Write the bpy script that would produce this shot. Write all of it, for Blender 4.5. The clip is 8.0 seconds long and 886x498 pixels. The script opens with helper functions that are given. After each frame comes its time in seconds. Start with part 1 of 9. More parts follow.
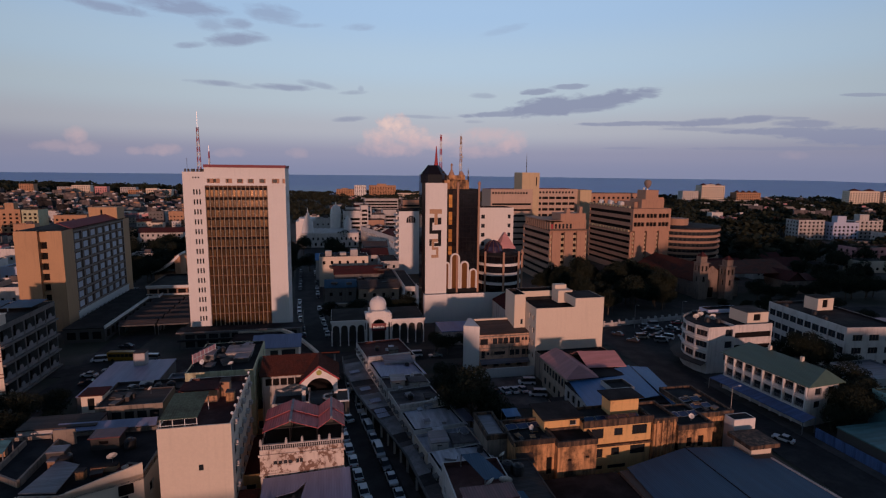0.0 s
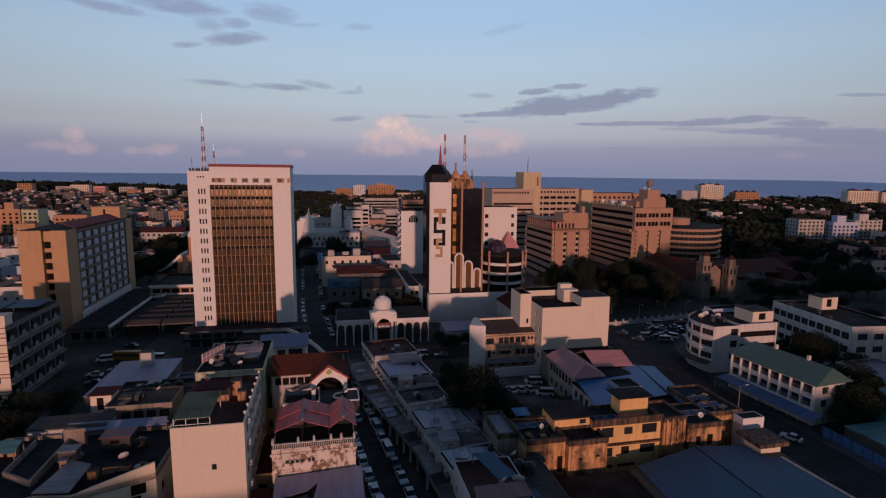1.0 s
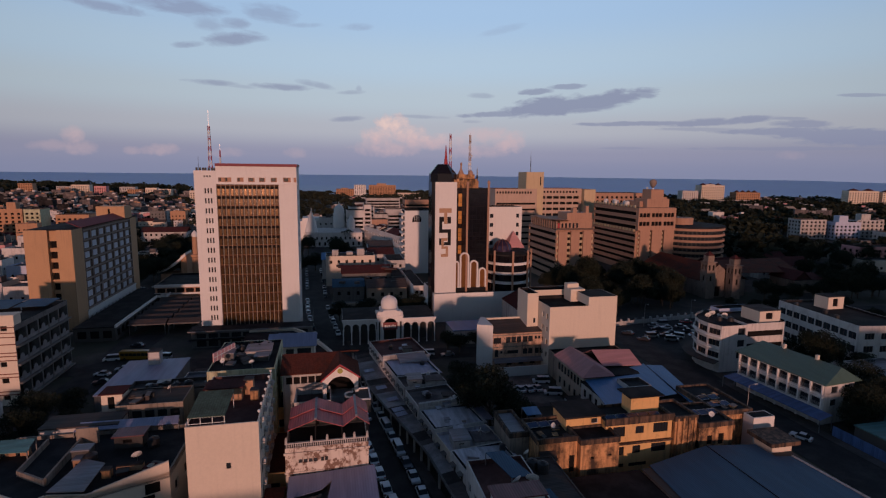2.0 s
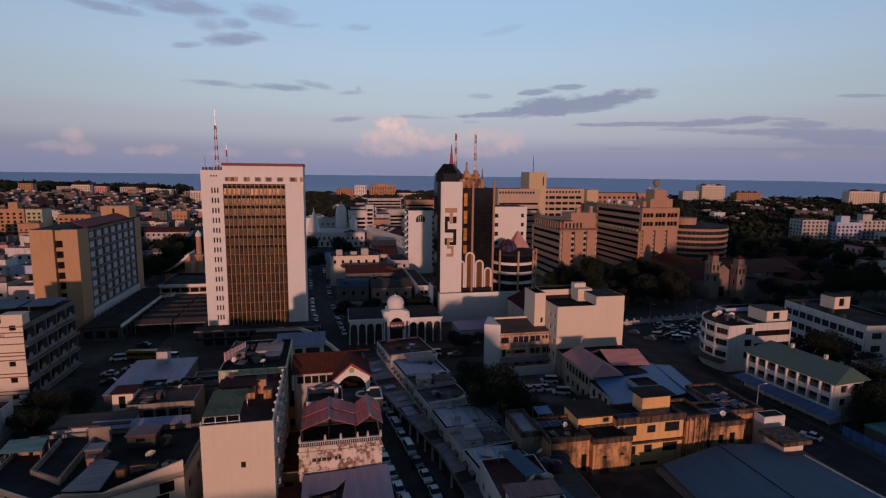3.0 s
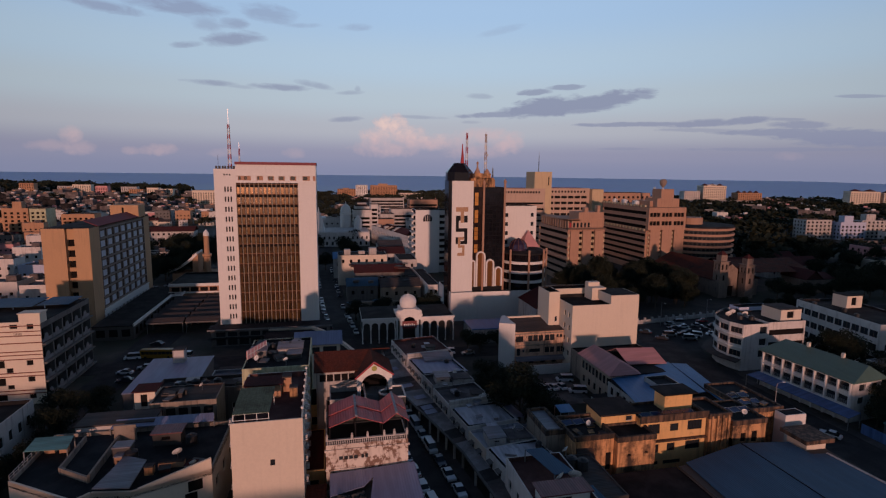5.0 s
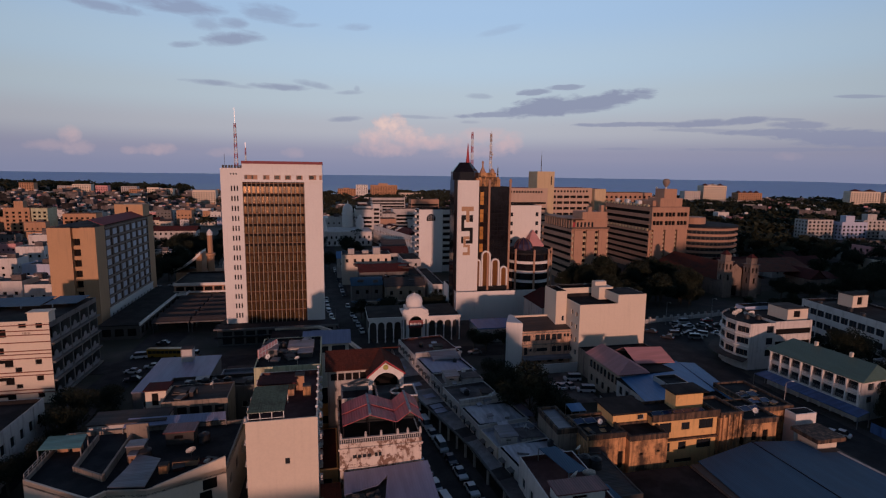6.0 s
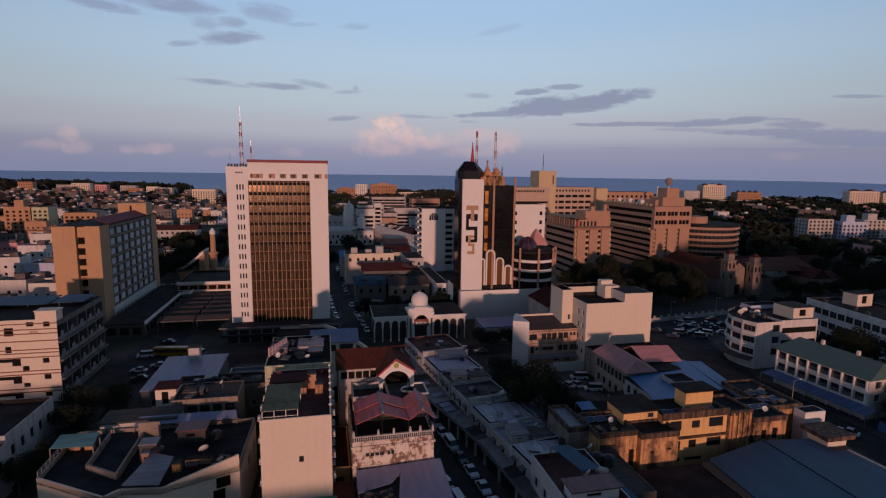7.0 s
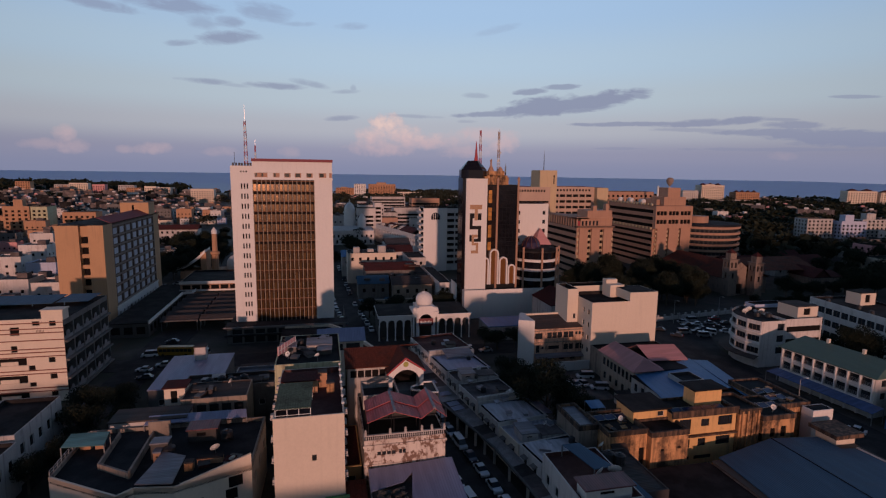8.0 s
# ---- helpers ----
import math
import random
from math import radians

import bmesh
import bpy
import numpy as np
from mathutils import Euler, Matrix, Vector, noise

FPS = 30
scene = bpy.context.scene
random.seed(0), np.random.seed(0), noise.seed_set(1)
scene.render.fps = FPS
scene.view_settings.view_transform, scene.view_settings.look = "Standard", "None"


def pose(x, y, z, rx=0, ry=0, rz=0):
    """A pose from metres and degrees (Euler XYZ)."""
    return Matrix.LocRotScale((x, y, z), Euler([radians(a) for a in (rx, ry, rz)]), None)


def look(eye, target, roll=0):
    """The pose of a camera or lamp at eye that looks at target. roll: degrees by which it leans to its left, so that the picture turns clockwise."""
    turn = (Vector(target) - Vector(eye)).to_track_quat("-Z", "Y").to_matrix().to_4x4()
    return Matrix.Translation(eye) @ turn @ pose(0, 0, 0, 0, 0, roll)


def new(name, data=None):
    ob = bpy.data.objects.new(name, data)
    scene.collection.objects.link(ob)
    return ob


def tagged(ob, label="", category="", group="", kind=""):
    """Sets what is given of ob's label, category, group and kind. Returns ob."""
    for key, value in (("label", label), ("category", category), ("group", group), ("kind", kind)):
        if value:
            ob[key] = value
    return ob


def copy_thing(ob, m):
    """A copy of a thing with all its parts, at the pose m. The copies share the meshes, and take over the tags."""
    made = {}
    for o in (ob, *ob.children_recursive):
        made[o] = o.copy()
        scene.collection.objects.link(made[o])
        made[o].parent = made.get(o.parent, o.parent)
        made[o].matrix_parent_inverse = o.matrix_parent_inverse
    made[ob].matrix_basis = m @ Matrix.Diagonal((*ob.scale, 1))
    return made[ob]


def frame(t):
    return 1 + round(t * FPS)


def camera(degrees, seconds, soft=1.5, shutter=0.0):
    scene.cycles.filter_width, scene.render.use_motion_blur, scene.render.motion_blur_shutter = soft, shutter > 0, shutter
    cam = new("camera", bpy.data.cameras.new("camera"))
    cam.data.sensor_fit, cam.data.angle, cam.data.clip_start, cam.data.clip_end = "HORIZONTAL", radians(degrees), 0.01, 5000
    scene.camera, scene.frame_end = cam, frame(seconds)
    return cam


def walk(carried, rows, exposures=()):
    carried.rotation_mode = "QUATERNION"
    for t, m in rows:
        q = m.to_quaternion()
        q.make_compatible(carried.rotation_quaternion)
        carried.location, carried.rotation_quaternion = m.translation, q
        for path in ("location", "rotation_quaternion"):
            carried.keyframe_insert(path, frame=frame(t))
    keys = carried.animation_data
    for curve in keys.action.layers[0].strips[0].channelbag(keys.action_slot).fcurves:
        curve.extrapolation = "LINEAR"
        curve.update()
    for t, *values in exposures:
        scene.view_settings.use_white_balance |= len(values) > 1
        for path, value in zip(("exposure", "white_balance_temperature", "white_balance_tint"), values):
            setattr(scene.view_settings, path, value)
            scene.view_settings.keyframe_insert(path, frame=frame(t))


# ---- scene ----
cam = camera(79.8, 8.0, soft=1.2)
METRES, EYE, TILT, LEAN, TURN = 17.5, 54.6, -0.85, 0.0, -12.0
ROWS = [
    (0.0, 0.0, 0.0, 0.0, 0.07, -7.2, -0.55),
    (0.5, -0.0586, -0.0004, -0.0038, -0.06, -7.22, -0.56),
    (1.0, -0.1222, -0.0012, -0.0075, -0.11, -7.22, -0.56),
    (1.5, -0.1807, -0.0018, -0.0123, -0.12, -7.22, -0.56),
    (3.0, -0.3701, -0.0021, -0.0327, -0.19, -7.17, -0.6),
    (3.5, -0.4292, -0.0024, -0.0378, -0.21, -7.16, -0.6),
    (4.0, -0.4943, -0.0028, -0.0436, -0.23, -7.16, -0.61),
    (4.5, -0.5543, -0.0026, -0.0494, -0.25, -7.16, -0.62),
    (6.0, -0.7456, -0.0043, -0.0673, -0.35, -7.17, -0.67),
    (6.5, -0.8064, -0.0043, -0.0739, -0.41, -7.2, -0.69),
    (7.0, -0.8709, -0.0043, -0.0814, -0.49, -7.22, -0.71),
    (7.5, -0.9309, -0.0036, -0.0884, -0.59, -7.24, -0.72),
    (8.0, -0.9952, -0.0028, -0.0954, -0.73, -7.23, -0.73),
]
walk(cam, [(t, pose(0, 0, EYE, TILT, LEAN, TURN) @ pose(METRES * x, METRES * y, METRES * z, 90 + pitch, roll, yaw)) for t, x, y, z, yaw, pitch, roll in ROWS])
# elevation in degrees and radiance of the twilight sky
GLOW = [(0.0, (0.19, 0.22, 0.35)), (2.0, (0.3, 0.3, 0.41)), (4.5, (0.43, 0.445, 0.51)), (7.5, (0.45, 0.53, 0.61)), (11.0, (0.43, 0.56, 0.7)), (16.0, (0.37, 0.53, 0.75)), (22.0, (0.3, 0.44, 0.69)), (40.0, (0.13, 0.2, 0.36)), (70.0, (0.06, 0.1, 0.2))]
SKY = 0.075
PINK_COL, CROWN_COL, FAINT_COL = (8.3, 5.9, 6.2, 1), (10.6, 8.0, 7.3, 1), (7.9, 5.7, 6.0, 1)
DARK_COL, HAZE_COL = (3.0, 3.3, 5.0, 1), (3.45, 3.6, 5.3, 1)
SUN_POWER, SUN_COLOUR = 2.1, (1.0, 0.53, 0.41)

# ---- world, sun ----
SUN_AZ, SUN_EL = 187.0, 4.6          # degrees, clockwise from +y; behind the camera
w = bpy.data.worlds.new("dusk_sky")
scene.world = w
w.use_nodes = True
wt = w.node_tree
wt.nodes.clear()


def wmath(op, a, b=None, c=None):
    n = wt.nodes.new("ShaderNodeMath")
    n.operation = op
    for i, v in enumerate((a, b, c)):
        if v is None:
            continue
        if isinstance(v, (int, float)):
            n.inputs[i].default_value = v
        else:
            wt.links.new(v, n.inputs[i])
    return n.outputs[0]


def wmix(fac, a, b):
    n = wt.nodes.new("ShaderNodeMix")
    n.data_type = "RGBA"
    for i, v in ((0, fac), (6, a), (7, b)):
        if isinstance(v, (int, float, tuple)):
            n.inputs[i].default_value = v
        else:
            wt.links.new(v, n.inputs[i])
    return n.outputs[2]


sky = wt.nodes.new("ShaderNodeTexSky")
sky.sky_type = "NISHITA"
sky.sun_disc = False
sky.sun_elevation, sky.sun_rotation = radians(SUN_EL), radians(SUN_AZ)
sky.air_density, sky.dust_density, sky.ozone_density = 1.0, 0.6, 3.6
tc = wt.nodes.new("ShaderNodeTexCoord")
sep = wt.nodes.new("ShaderNodeSeparateXYZ")
wt.links.new(tc.outputs["Generated"], sep.inputs[0])
az = wmath("MULTIPLY", wmath("ARCTAN2", sep.outputs[0], sep.outputs[1]), 57.2958)
el = wmath("MULTIPLY", wmath("ARCSINE", sep.outputs[2]), 57.2958)
flat = wt.nodes.new("ShaderNodeCombineXYZ")
wt.links.new(az, flat.inputs[0])
wt.links.new(el, flat.inputs[1])


def ripple(stretch, scale, detail, rough, gain, warp):
    """Noise over azimuth and elevation, about zero."""
    m = wt.nodes.new("ShaderNodeMapping")
    m.inputs["Scale"].default_value = (*stretch, 1.0)
    wt.links.new(flat.outputs[0], m.inputs["Vector"])
    n = wt.nodes.new("ShaderNodeTexNoise")
    n.inputs["Scale"].default_value, n.inputs["Detail"].default_value, n.inputs["Roughness"].default_value, n.inputs["Distortion"].default_value = scale, detail, rough, warp
    wt.links.new(m.outputs[0], n.inputs["Vector"])
    return wmath("MULTIPLY", wmath("SUBTRACT", n.outputs["Fac"], 0.5), gain)


wisps = ripple((0.26, 0.8), 1.5, 8.0, 0.62, 3.4, 0.5)
puffs = ripple((0.5, 0.55), 1.9, 8.0, 0.6, 3.0, 0.2)
banks = ripple((0.035, 0.5), 1.0, 5.0, 0.6, 2.4, 0.3)
# twilight glow of the sky away from the sun, fading into the clear sky overhead
glow = wt.nodes.new("ShaderNodeValToRGB")
glow.color_ramp.interpolation = "EASE"
for i, (e, c) in enumerate(GLOW):
    k = glow.color_ramp.elements[i] if i < 2 else glow.color_ramp.elements.new(e / 90.0)
    k.position, k.color = e / 90.0, (*(v / 4.0 for v in c), 1)
wt.links.new(wmath("DIVIDE", wmath("MAXIMUM", el, 0.0), 90.0), glow.inputs[0])
glow4 = wt.nodes.new("ShaderNodeVectorMath")
glow4.operation = "SCALE"
wt.links.new(glow.outputs[0], glow4.inputs[0])
glow4.inputs["Scale"].default_value = 4.0 / SKY
away = wmath("ADD", wmath("MULTIPLY", sep.outputs[0], -math.sin(radians(SUN_AZ))), wmath("MULTIPLY", sep.outputs[1], -math.cos(radians(SUN_AZ))))
side = wt.nodes.new("ShaderNodeMapRange")
side.interpolation_type = "SMOOTHSTEP"
side.inputs[1].default_value, side.inputs[2].default_value = -0.92, -0.25
wt.links.new(away, side.inputs[0])
high = wt.nodes.new("ShaderNodeMapRange")
high.interpolation_type = "SMOOTHSTEP"
high.inputs[1].default_value, high.inputs[2].default_value, high.inputs[3].default_value, high.inputs[4].default_value = 18.0, 60.0, 1.0, 0.15
wt.links.new(el, high.inputs[0])
SKYCOL = wmix(wmath("MULTIPLY", side.outputs[0], high.outputs[0]), sky.outputs[0], glow4.outputs[0])


# azimuth, elevation, half length, rise, drop, slant (degrees), density
HIGH_CLOUDS = [(-19.0, 13.99, 3.1, 0.4, 0.4, -4.1, 0.8), (-13.3, 14.88, 3.5, 0.75, 0.75, -0.5, 0.85), (-10.9, 13.66, 1.3, 0.58, 0.58, -3.7, 0.5), (-8.6, 13.85, 1.3, 0.54, 0.44, 5.7, 0.7),
               (-8.7, 12.46, 2.6, 0.65, 0.55, 8.2, 0.95), (-12.6, 11.68, 1.4, 0.29, 0.25, 7.9, 0.8), (-5.3, 15.0, 2.4, 0.84, 0.69, -4.9, 0.6), (-2.1, 14.25, 1.5, 0.25, 0.2, 4.1, 0.4),
               (3.2, 14.37, 1.5, 0.41, 0.26, 2.7, 0.45), (18.0, 14.35, 2.2, 0.36, 0.31, 11.0, 0.25)]
LOW_CLOUDS = [(-10.7, 8.44, 2.2, 0.26, 0.26, 0.1, 0.8), (-8.2, 8.25, 1.4, 0.16, 0.16, -1.4, 0.4), (-4.4, 8.42, 2.7, 0.32, 0.27, 0.0, 0.9), (-1.1, 8.8, 1.8, 0.33, 0.27, -9.4, 0.6),
              (2.6, 8.18, 1.3, 0.22, 0.17, 3.9, 0.55), (3.3, 8.53, 0.3, 0.44, 0.44, 1.8, 0.45), (2.1, 5.52, 1.6, 0.28, 0.23, 4.5, 0.75), (9.8, 5.92, 2.6, 0.17, 0.17, -1.2, 0.5),
              (16.0, 8.08, 1.2, 0.28, 0.23, -2.0, 0.5), (15.2, 5.45, 1.0, 0.17, 0.12, 0.3, 0.4)]
BROAD_CLOUDS = [(23.3, 6.85, 4.9, 1.12, 0.78, 5.2, 1), (28.1, 7.42, 4.9, 0.76, 0.76, 7.4, 1), (18.4, 6.2, 4.7, 0.34, 0.23, 1.9, 0.85), (24.7, 8.87, 2.0, 0.27, 0.27, 1.6, 0.8),
                (21.7, 8.43, 1.7, 0.39, 0.28, 3.1, 0.85), (31.8, 7.9, 1.6, 0.37, 0.32, -10.2, 0.8), (26.7, 6.79, 3.9, 0.77, 0.5, 3.8, 0.9)]
EAST_CLOUDS = [(33.0, 5.12, 8.3, 0.22, 0.22, -0.4, 0.85), (38.6, 5.08, 4.5, 0.42, 0.31, 1.1, 0.9), (41.5, 5.28, 1.6, 0.3, 0.2, 1.7, 0.8), (45.5, 4.63, 2.5, 0.39, 0.29, -2.3, 0.8),
               (43.6, 4.1, 5.0, 0.35, 0.3, -1.8, 0.85), (48.8, 3.5, 5.4, 0.75, 0.75, -4.9, 0.9), (44.5, 5.2, 1.4, 0.12, 0.12, -2.6, 0.6), (44.0, 2.55, 8.2, 0.18, 0.15, -0.9, 0.45),
               (30.8, 2.73, 2.3, 0.17, 0.11, -0.3, 0.4), (49.8, 6.8, 1.8, 0.16, 0.14, -4.5, 0.65), (37.6, 4.43, 3.9, 0.21, 0.16, -1.5, 0.5)]
PINK_CLOUDS = [(6.8, 5.06, 1.8, 1.04, 0.92, 1.0, 1), (5.4, 3.7, 1.8, 1.16, 1.05, 1.0, 0.9), (8.4, 3.87, 2.4, 1.17, 1.05, -5.2, 0.9), (10.8, 3.37, 2.4, 0.82, 0.94, 0.6, 0.8),
               (6.5, 2.73, 3.7, 0.94, 0.94, 0.8, 0.6), (13.5, 3.52, 2.4, 0.82, 0.94, 0.5, 0.5), (16.6, 4.12, 2.9, 0.82, 0.82, 0.2, 0.6), (18.9, 3.32, 1.8, 1.28, 1.05, 0.2, 0.75),
               (15.7, 2.48, 3.8, 0.71, 0.71, 0.4, 0.45)]
FAINT_CLOUDS = [(-22.3, 2.89, 0.8, 0.97, 0.87, 2.7, 0.75), (-21.8, 2.08, 1.4, 0.59, 0.69, 2.1, 0.5), (-23.8, 2.1, 1.7, 0.48, 0.48, 2.3, 0.4), (-15.6, 1.98, 1.6, 0.58, 0.47, 1.7, 0.55),
                (-17.9, 1.81, 0.7, 0.41, 0.36, 1.7, 0.45), (-9.7, 1.88, 1.6, 0.49, 0.44, 1.4, 0.3), (-3.2, 1.97, 1.1, 0.57, 0.46, 1.1, 0.35), (45.1, 1.93, 1.1, 0.45, 0.35, -0.5, 0.2)]
UNSEEN_CLOUDS = [(-60.0, 9.0, 14.0, 1.5, 1.0, 0, 0.8), (75.0, 10.0, 12.0, 1.6, 1.0, 0, 0.8), (130.0, 14.0, 20.0, 2.0, 1.4, 0, 0.8), (-120.0, 12.0, 18.0, 2.0, 1.4, 0, 0.8)]


def vector(op, a, b):
    n = wt.nodes.new("ShaderNodeVectorMath")
    n.operation = op
    for i, v in enumerate((a, b)):
        if isinstance(v, tuple):
            n.inputs[i].default_value = v
        else:
            wt.links.new(v, n.inputs[i])
    return n.outputs["Value" if op == "DOT_PRODUCT" else 0]


def cloud_mask(rows, gain, edge, core=0.25):
    """Cloud cover: flat-based ovals, frayed by the edge noise."""
    total = None
    fray = wmath("MULTIPLY", wmath("ADD", edge, core), gain)
    for a, e, half, rise, drop, slant, density in rows:
        m = wt.nodes.new("ShaderNodeMapping")
        m.vector_type = "TEXTURE"
        m.inputs["Location"].default_value, m.inputs["Rotation"].default_value, m.inputs["Scale"].default_value = (a, e, 0), (0, 0, radians(slant)), (half, rise, 1)
        wt.links.new(flat.outputs[0], m.inputs["Vector"])
        v = vector("MAXIMUM", m.outputs[0], vector("MULTIPLY", m.outputs[0], (-1.0, -rise / drop, 1.0)))
        n = wt.nodes.new("ShaderNodeMath")
        n.operation, n.use_clamp = "MULTIPLY_ADD", True
        wt.links.new(vector("DOT_PRODUCT", v, v), n.inputs[0])
        n.inputs[1].default_value = -gain
        wt.links.new(wmath("ADD", fray, gain), n.inputs[2])
        one = wmath("MULTIPLY", n.outputs[0], density)
        total = one if total is None else wmath("MAXIMUM", total, one)
    return total


# brighter towards the point opposite the sun
across = wmath("DIVIDE", wmath("SUBTRACT", az, 12.0), 40.0)
vault = wmath("SUBTRACT", 1.02, wmath("MULTIPLY", wmath("MINIMUM", wmath("MULTIPLY", across, across), 1.5), 0.17))
dimmed = wt.nodes.new("ShaderNodeVectorMath")
dimmed.operation = "SCALE"
wt.links.new(SKYCOL, dimmed.inputs[0])
wt.links.new(vault, dimmed.inputs["Scale"])
# low mauve haze banks over the sea
hz = wt.nodes.new("ShaderNodeMapRange")
hz.interpolation_type = "SMOOTHSTEP"
hz.inputs[1].default_value, hz.inputs[2].default_value, hz.inputs[3].default_value, hz.inputs[4].default_value = 0.6, 3.2, 0.6, 0.0
wt.links.new(wmath("ADD", el, banks), hz.inputs[0])
c0 = wmix(hz.outputs[0], dimmed.outputs[0], HAZE_COL)
c0 = wmix(wmath("MULTIPLY", cloud_mask(FAINT_CLOUDS, 0.7, puffs, 0.4), 0.7), c0, FAINT_COL)
c1 = wmix(wmath("MULTIPLY", cloud_mask(PINK_CLOUDS, 0.62, puffs, 0.4), 0.85), c0, PINK_COL)
# sunlit crowns of the cumulus
crown = wt.nodes.new("ShaderNodeMapRange")
crown.inputs[1].default_value, crown.inputs[2].default_value = 3.4, 5.4
wt.links.new(wmath("ADD", el, wmath("MULTIPLY", puffs, 0.6)), crown.inputs[0])
c1 = wmix(wmath("MULTIPLY", cloud_mask(PINK_CLOUDS[:4], 0.9, puffs, 0.0), wmath("MULTIPLY", crown.outputs[0], 0.8)), c1, CROWN_COL)
c2 = wmix(wmath("MULTIPLY", cloud_mask(HIGH_CLOUDS + LOW_CLOUDS + UNSEEN_CLOUDS, 0.7, wisps, 0.6), 0.72), c1, DARK_COL)
c2 = wmix(wmath("MULTIPLY", cloud_mask(BROAD_CLOUDS + EAST_CLOUDS, 1.3, wisps, 0.3), 0.8), c2, DARK_COL)
bg = wt.nodes.new("ShaderNodeBackground")
wt.links.new(c2, bg.inputs[0])
bg.inputs[1].default_value = SKY
wo = wt.nodes.new("ShaderNodeOutputWorld")
wt.links.new(bg.outputs[0], wo.inputs[0])

sun = new("sun", bpy.data.lights.new("sun", "SUN"))
sun.data.energy, sun.data.angle, sun.data.color = SUN_POWER, radians(1.2), SUN_COLOUR
sd = Vector((math.sin(radians(SUN_AZ)) * math.cos(radians(SUN_EL)), math.cos(radians(SUN_AZ)) * math.cos(radians(SUN_EL)), math.sin(radians(SUN_EL))))
sun.matrix_world = look(sd * 300, (0, 0, 0))

# ---- materials ----


def nodes_of(name):
    m = bpy.data.materials.new(name)
    m.use_nodes = True
    nt = m.node_tree
    b = nt.nodes["Principled BSDF"]
    return m, nt, b


def noise_node(nt, vec, scale, detail=4.0, rough=0.6):
    n = nt.nodes.new("ShaderNodeTexNoise")
    n.inputs["Scale"].default_value, n.inputs["Detail"].default_value, n.inputs["Roughness"].default_value = scale, detail, rough
    nt.links.new(vec, n.inputs["Vector"])
    return n.outputs["Fac"]


def mapped(nt, vec, s):
    n = nt.nodes.new("ShaderNodeMapping")
    n.inputs["Scale"].default_value = s
    nt.links.new(vec, n.inputs["Vector"])
    return n.outputs[0]


def ramp(nt, fac, lo, hi):
    n = nt.nodes.new("ShaderNodeMapRange")
    n.interpolation_type = "SMOOTHSTEP"
    n.inputs[1].default_value, n.inputs[2].default_value = lo, hi
    nt.links.new(fac, n.inputs[0])
    return n.outputs[0]


def mixc(nt, fac, a, b, mode="MIX"):
    n = nt.nodes.new("ShaderNodeMix")
    n.data_type, n.blend_type = "RGBA", mode
    for i, v in ((0, fac), (6, a), (7, b)):
        if isinstance(v, (int, float)):
            n.inputs[i].default_value = v
        elif isinstance(v, tuple):
            n.inputs[i].default_value = (*v, 1.0) if len(v) == 3 else v
        else:
            nt.links.new(v, n.inputs[i])
    return n.outputs[2]


def scaled(nt, fac, k):
    n = nt.nodes.new("ShaderNodeMath")
    n.operation = "MULTIPLY"
    nt.links.new(fac, n.inputs[0])
    n.inputs[1].default_value = k
    return n.outputs[0]


def bumped(nt, b, fac, strength, distance):
    n = nt.nodes.new("ShaderNodeBump")
    n.inputs["Strength"].default_value, n.inputs["Distance"].default_value = strength, distance
    nt.links.new(fac, n.inputs["Height"])
    nt.links.new(n.outputs[0], b.inputs["Normal"])


def plaster(name, col, grime=0.35, dirt=(0.05, 0.042, 0.036), rough=0.85, vary=0.0, patch=0.0, patch_col=(0.1, 0.05, 0.03), patch_size=0.55, run=(0.5, 0.78), cover=0.53, soft=0.08):
    """Painted plaster or concrete: mottling, rain streaks, blotches of mould."""
    m, nt, b = nodes_of(name)
    pos = nt.nodes.new("ShaderNodeNewGeometry").outputs["Position"]
    fine = noise_node(nt, pos, 2.6, 5, 0.65)
    blot = noise_node(nt, pos, 0.16, 5, 0.6)
    streak = noise_node(nt, mapped(nt, pos, (1.1, 1.1, 0.07)), 1.3, 4, 0.6)
    c = mixc(nt, scaled(nt, ramp(nt, fine, 0.3, 0.75), 0.25), col, tuple(v * 0.72 for v in col))
    c = mixc(nt, scaled(nt, ramp(nt, blot, 0.42, 0.75), min(1.0, grime * 0.8)), c, tuple(0.5 * v + 0.5 * d for v, d in zip(col, dirt)))
    c = mixc(nt, scaled(nt, ramp(nt, streak, *run), grime), c, dirt)
    if patch:
        spots = noise_node(nt, mapped(nt, pos, (1.0, 1.0, 0.75)), patch_size, 8, 0.68)
        c = mixc(nt, scaled(nt, ramp(nt, spots, cover, cover + soft), patch), c, patch_col)
    if vary:
        rnd = nt.nodes.new("ShaderNodeObjectInfo").outputs["Random"]
        c = mixc(nt, scaled(nt, rnd, vary), c, tuple(v * 0.55 for v in col))
    nt.links.new(c, b.inputs["Base Color"])
    b.inputs["Roughness"].default_value = rough
    bumped(nt, b, fine, 0.25, 0.03)
    return m


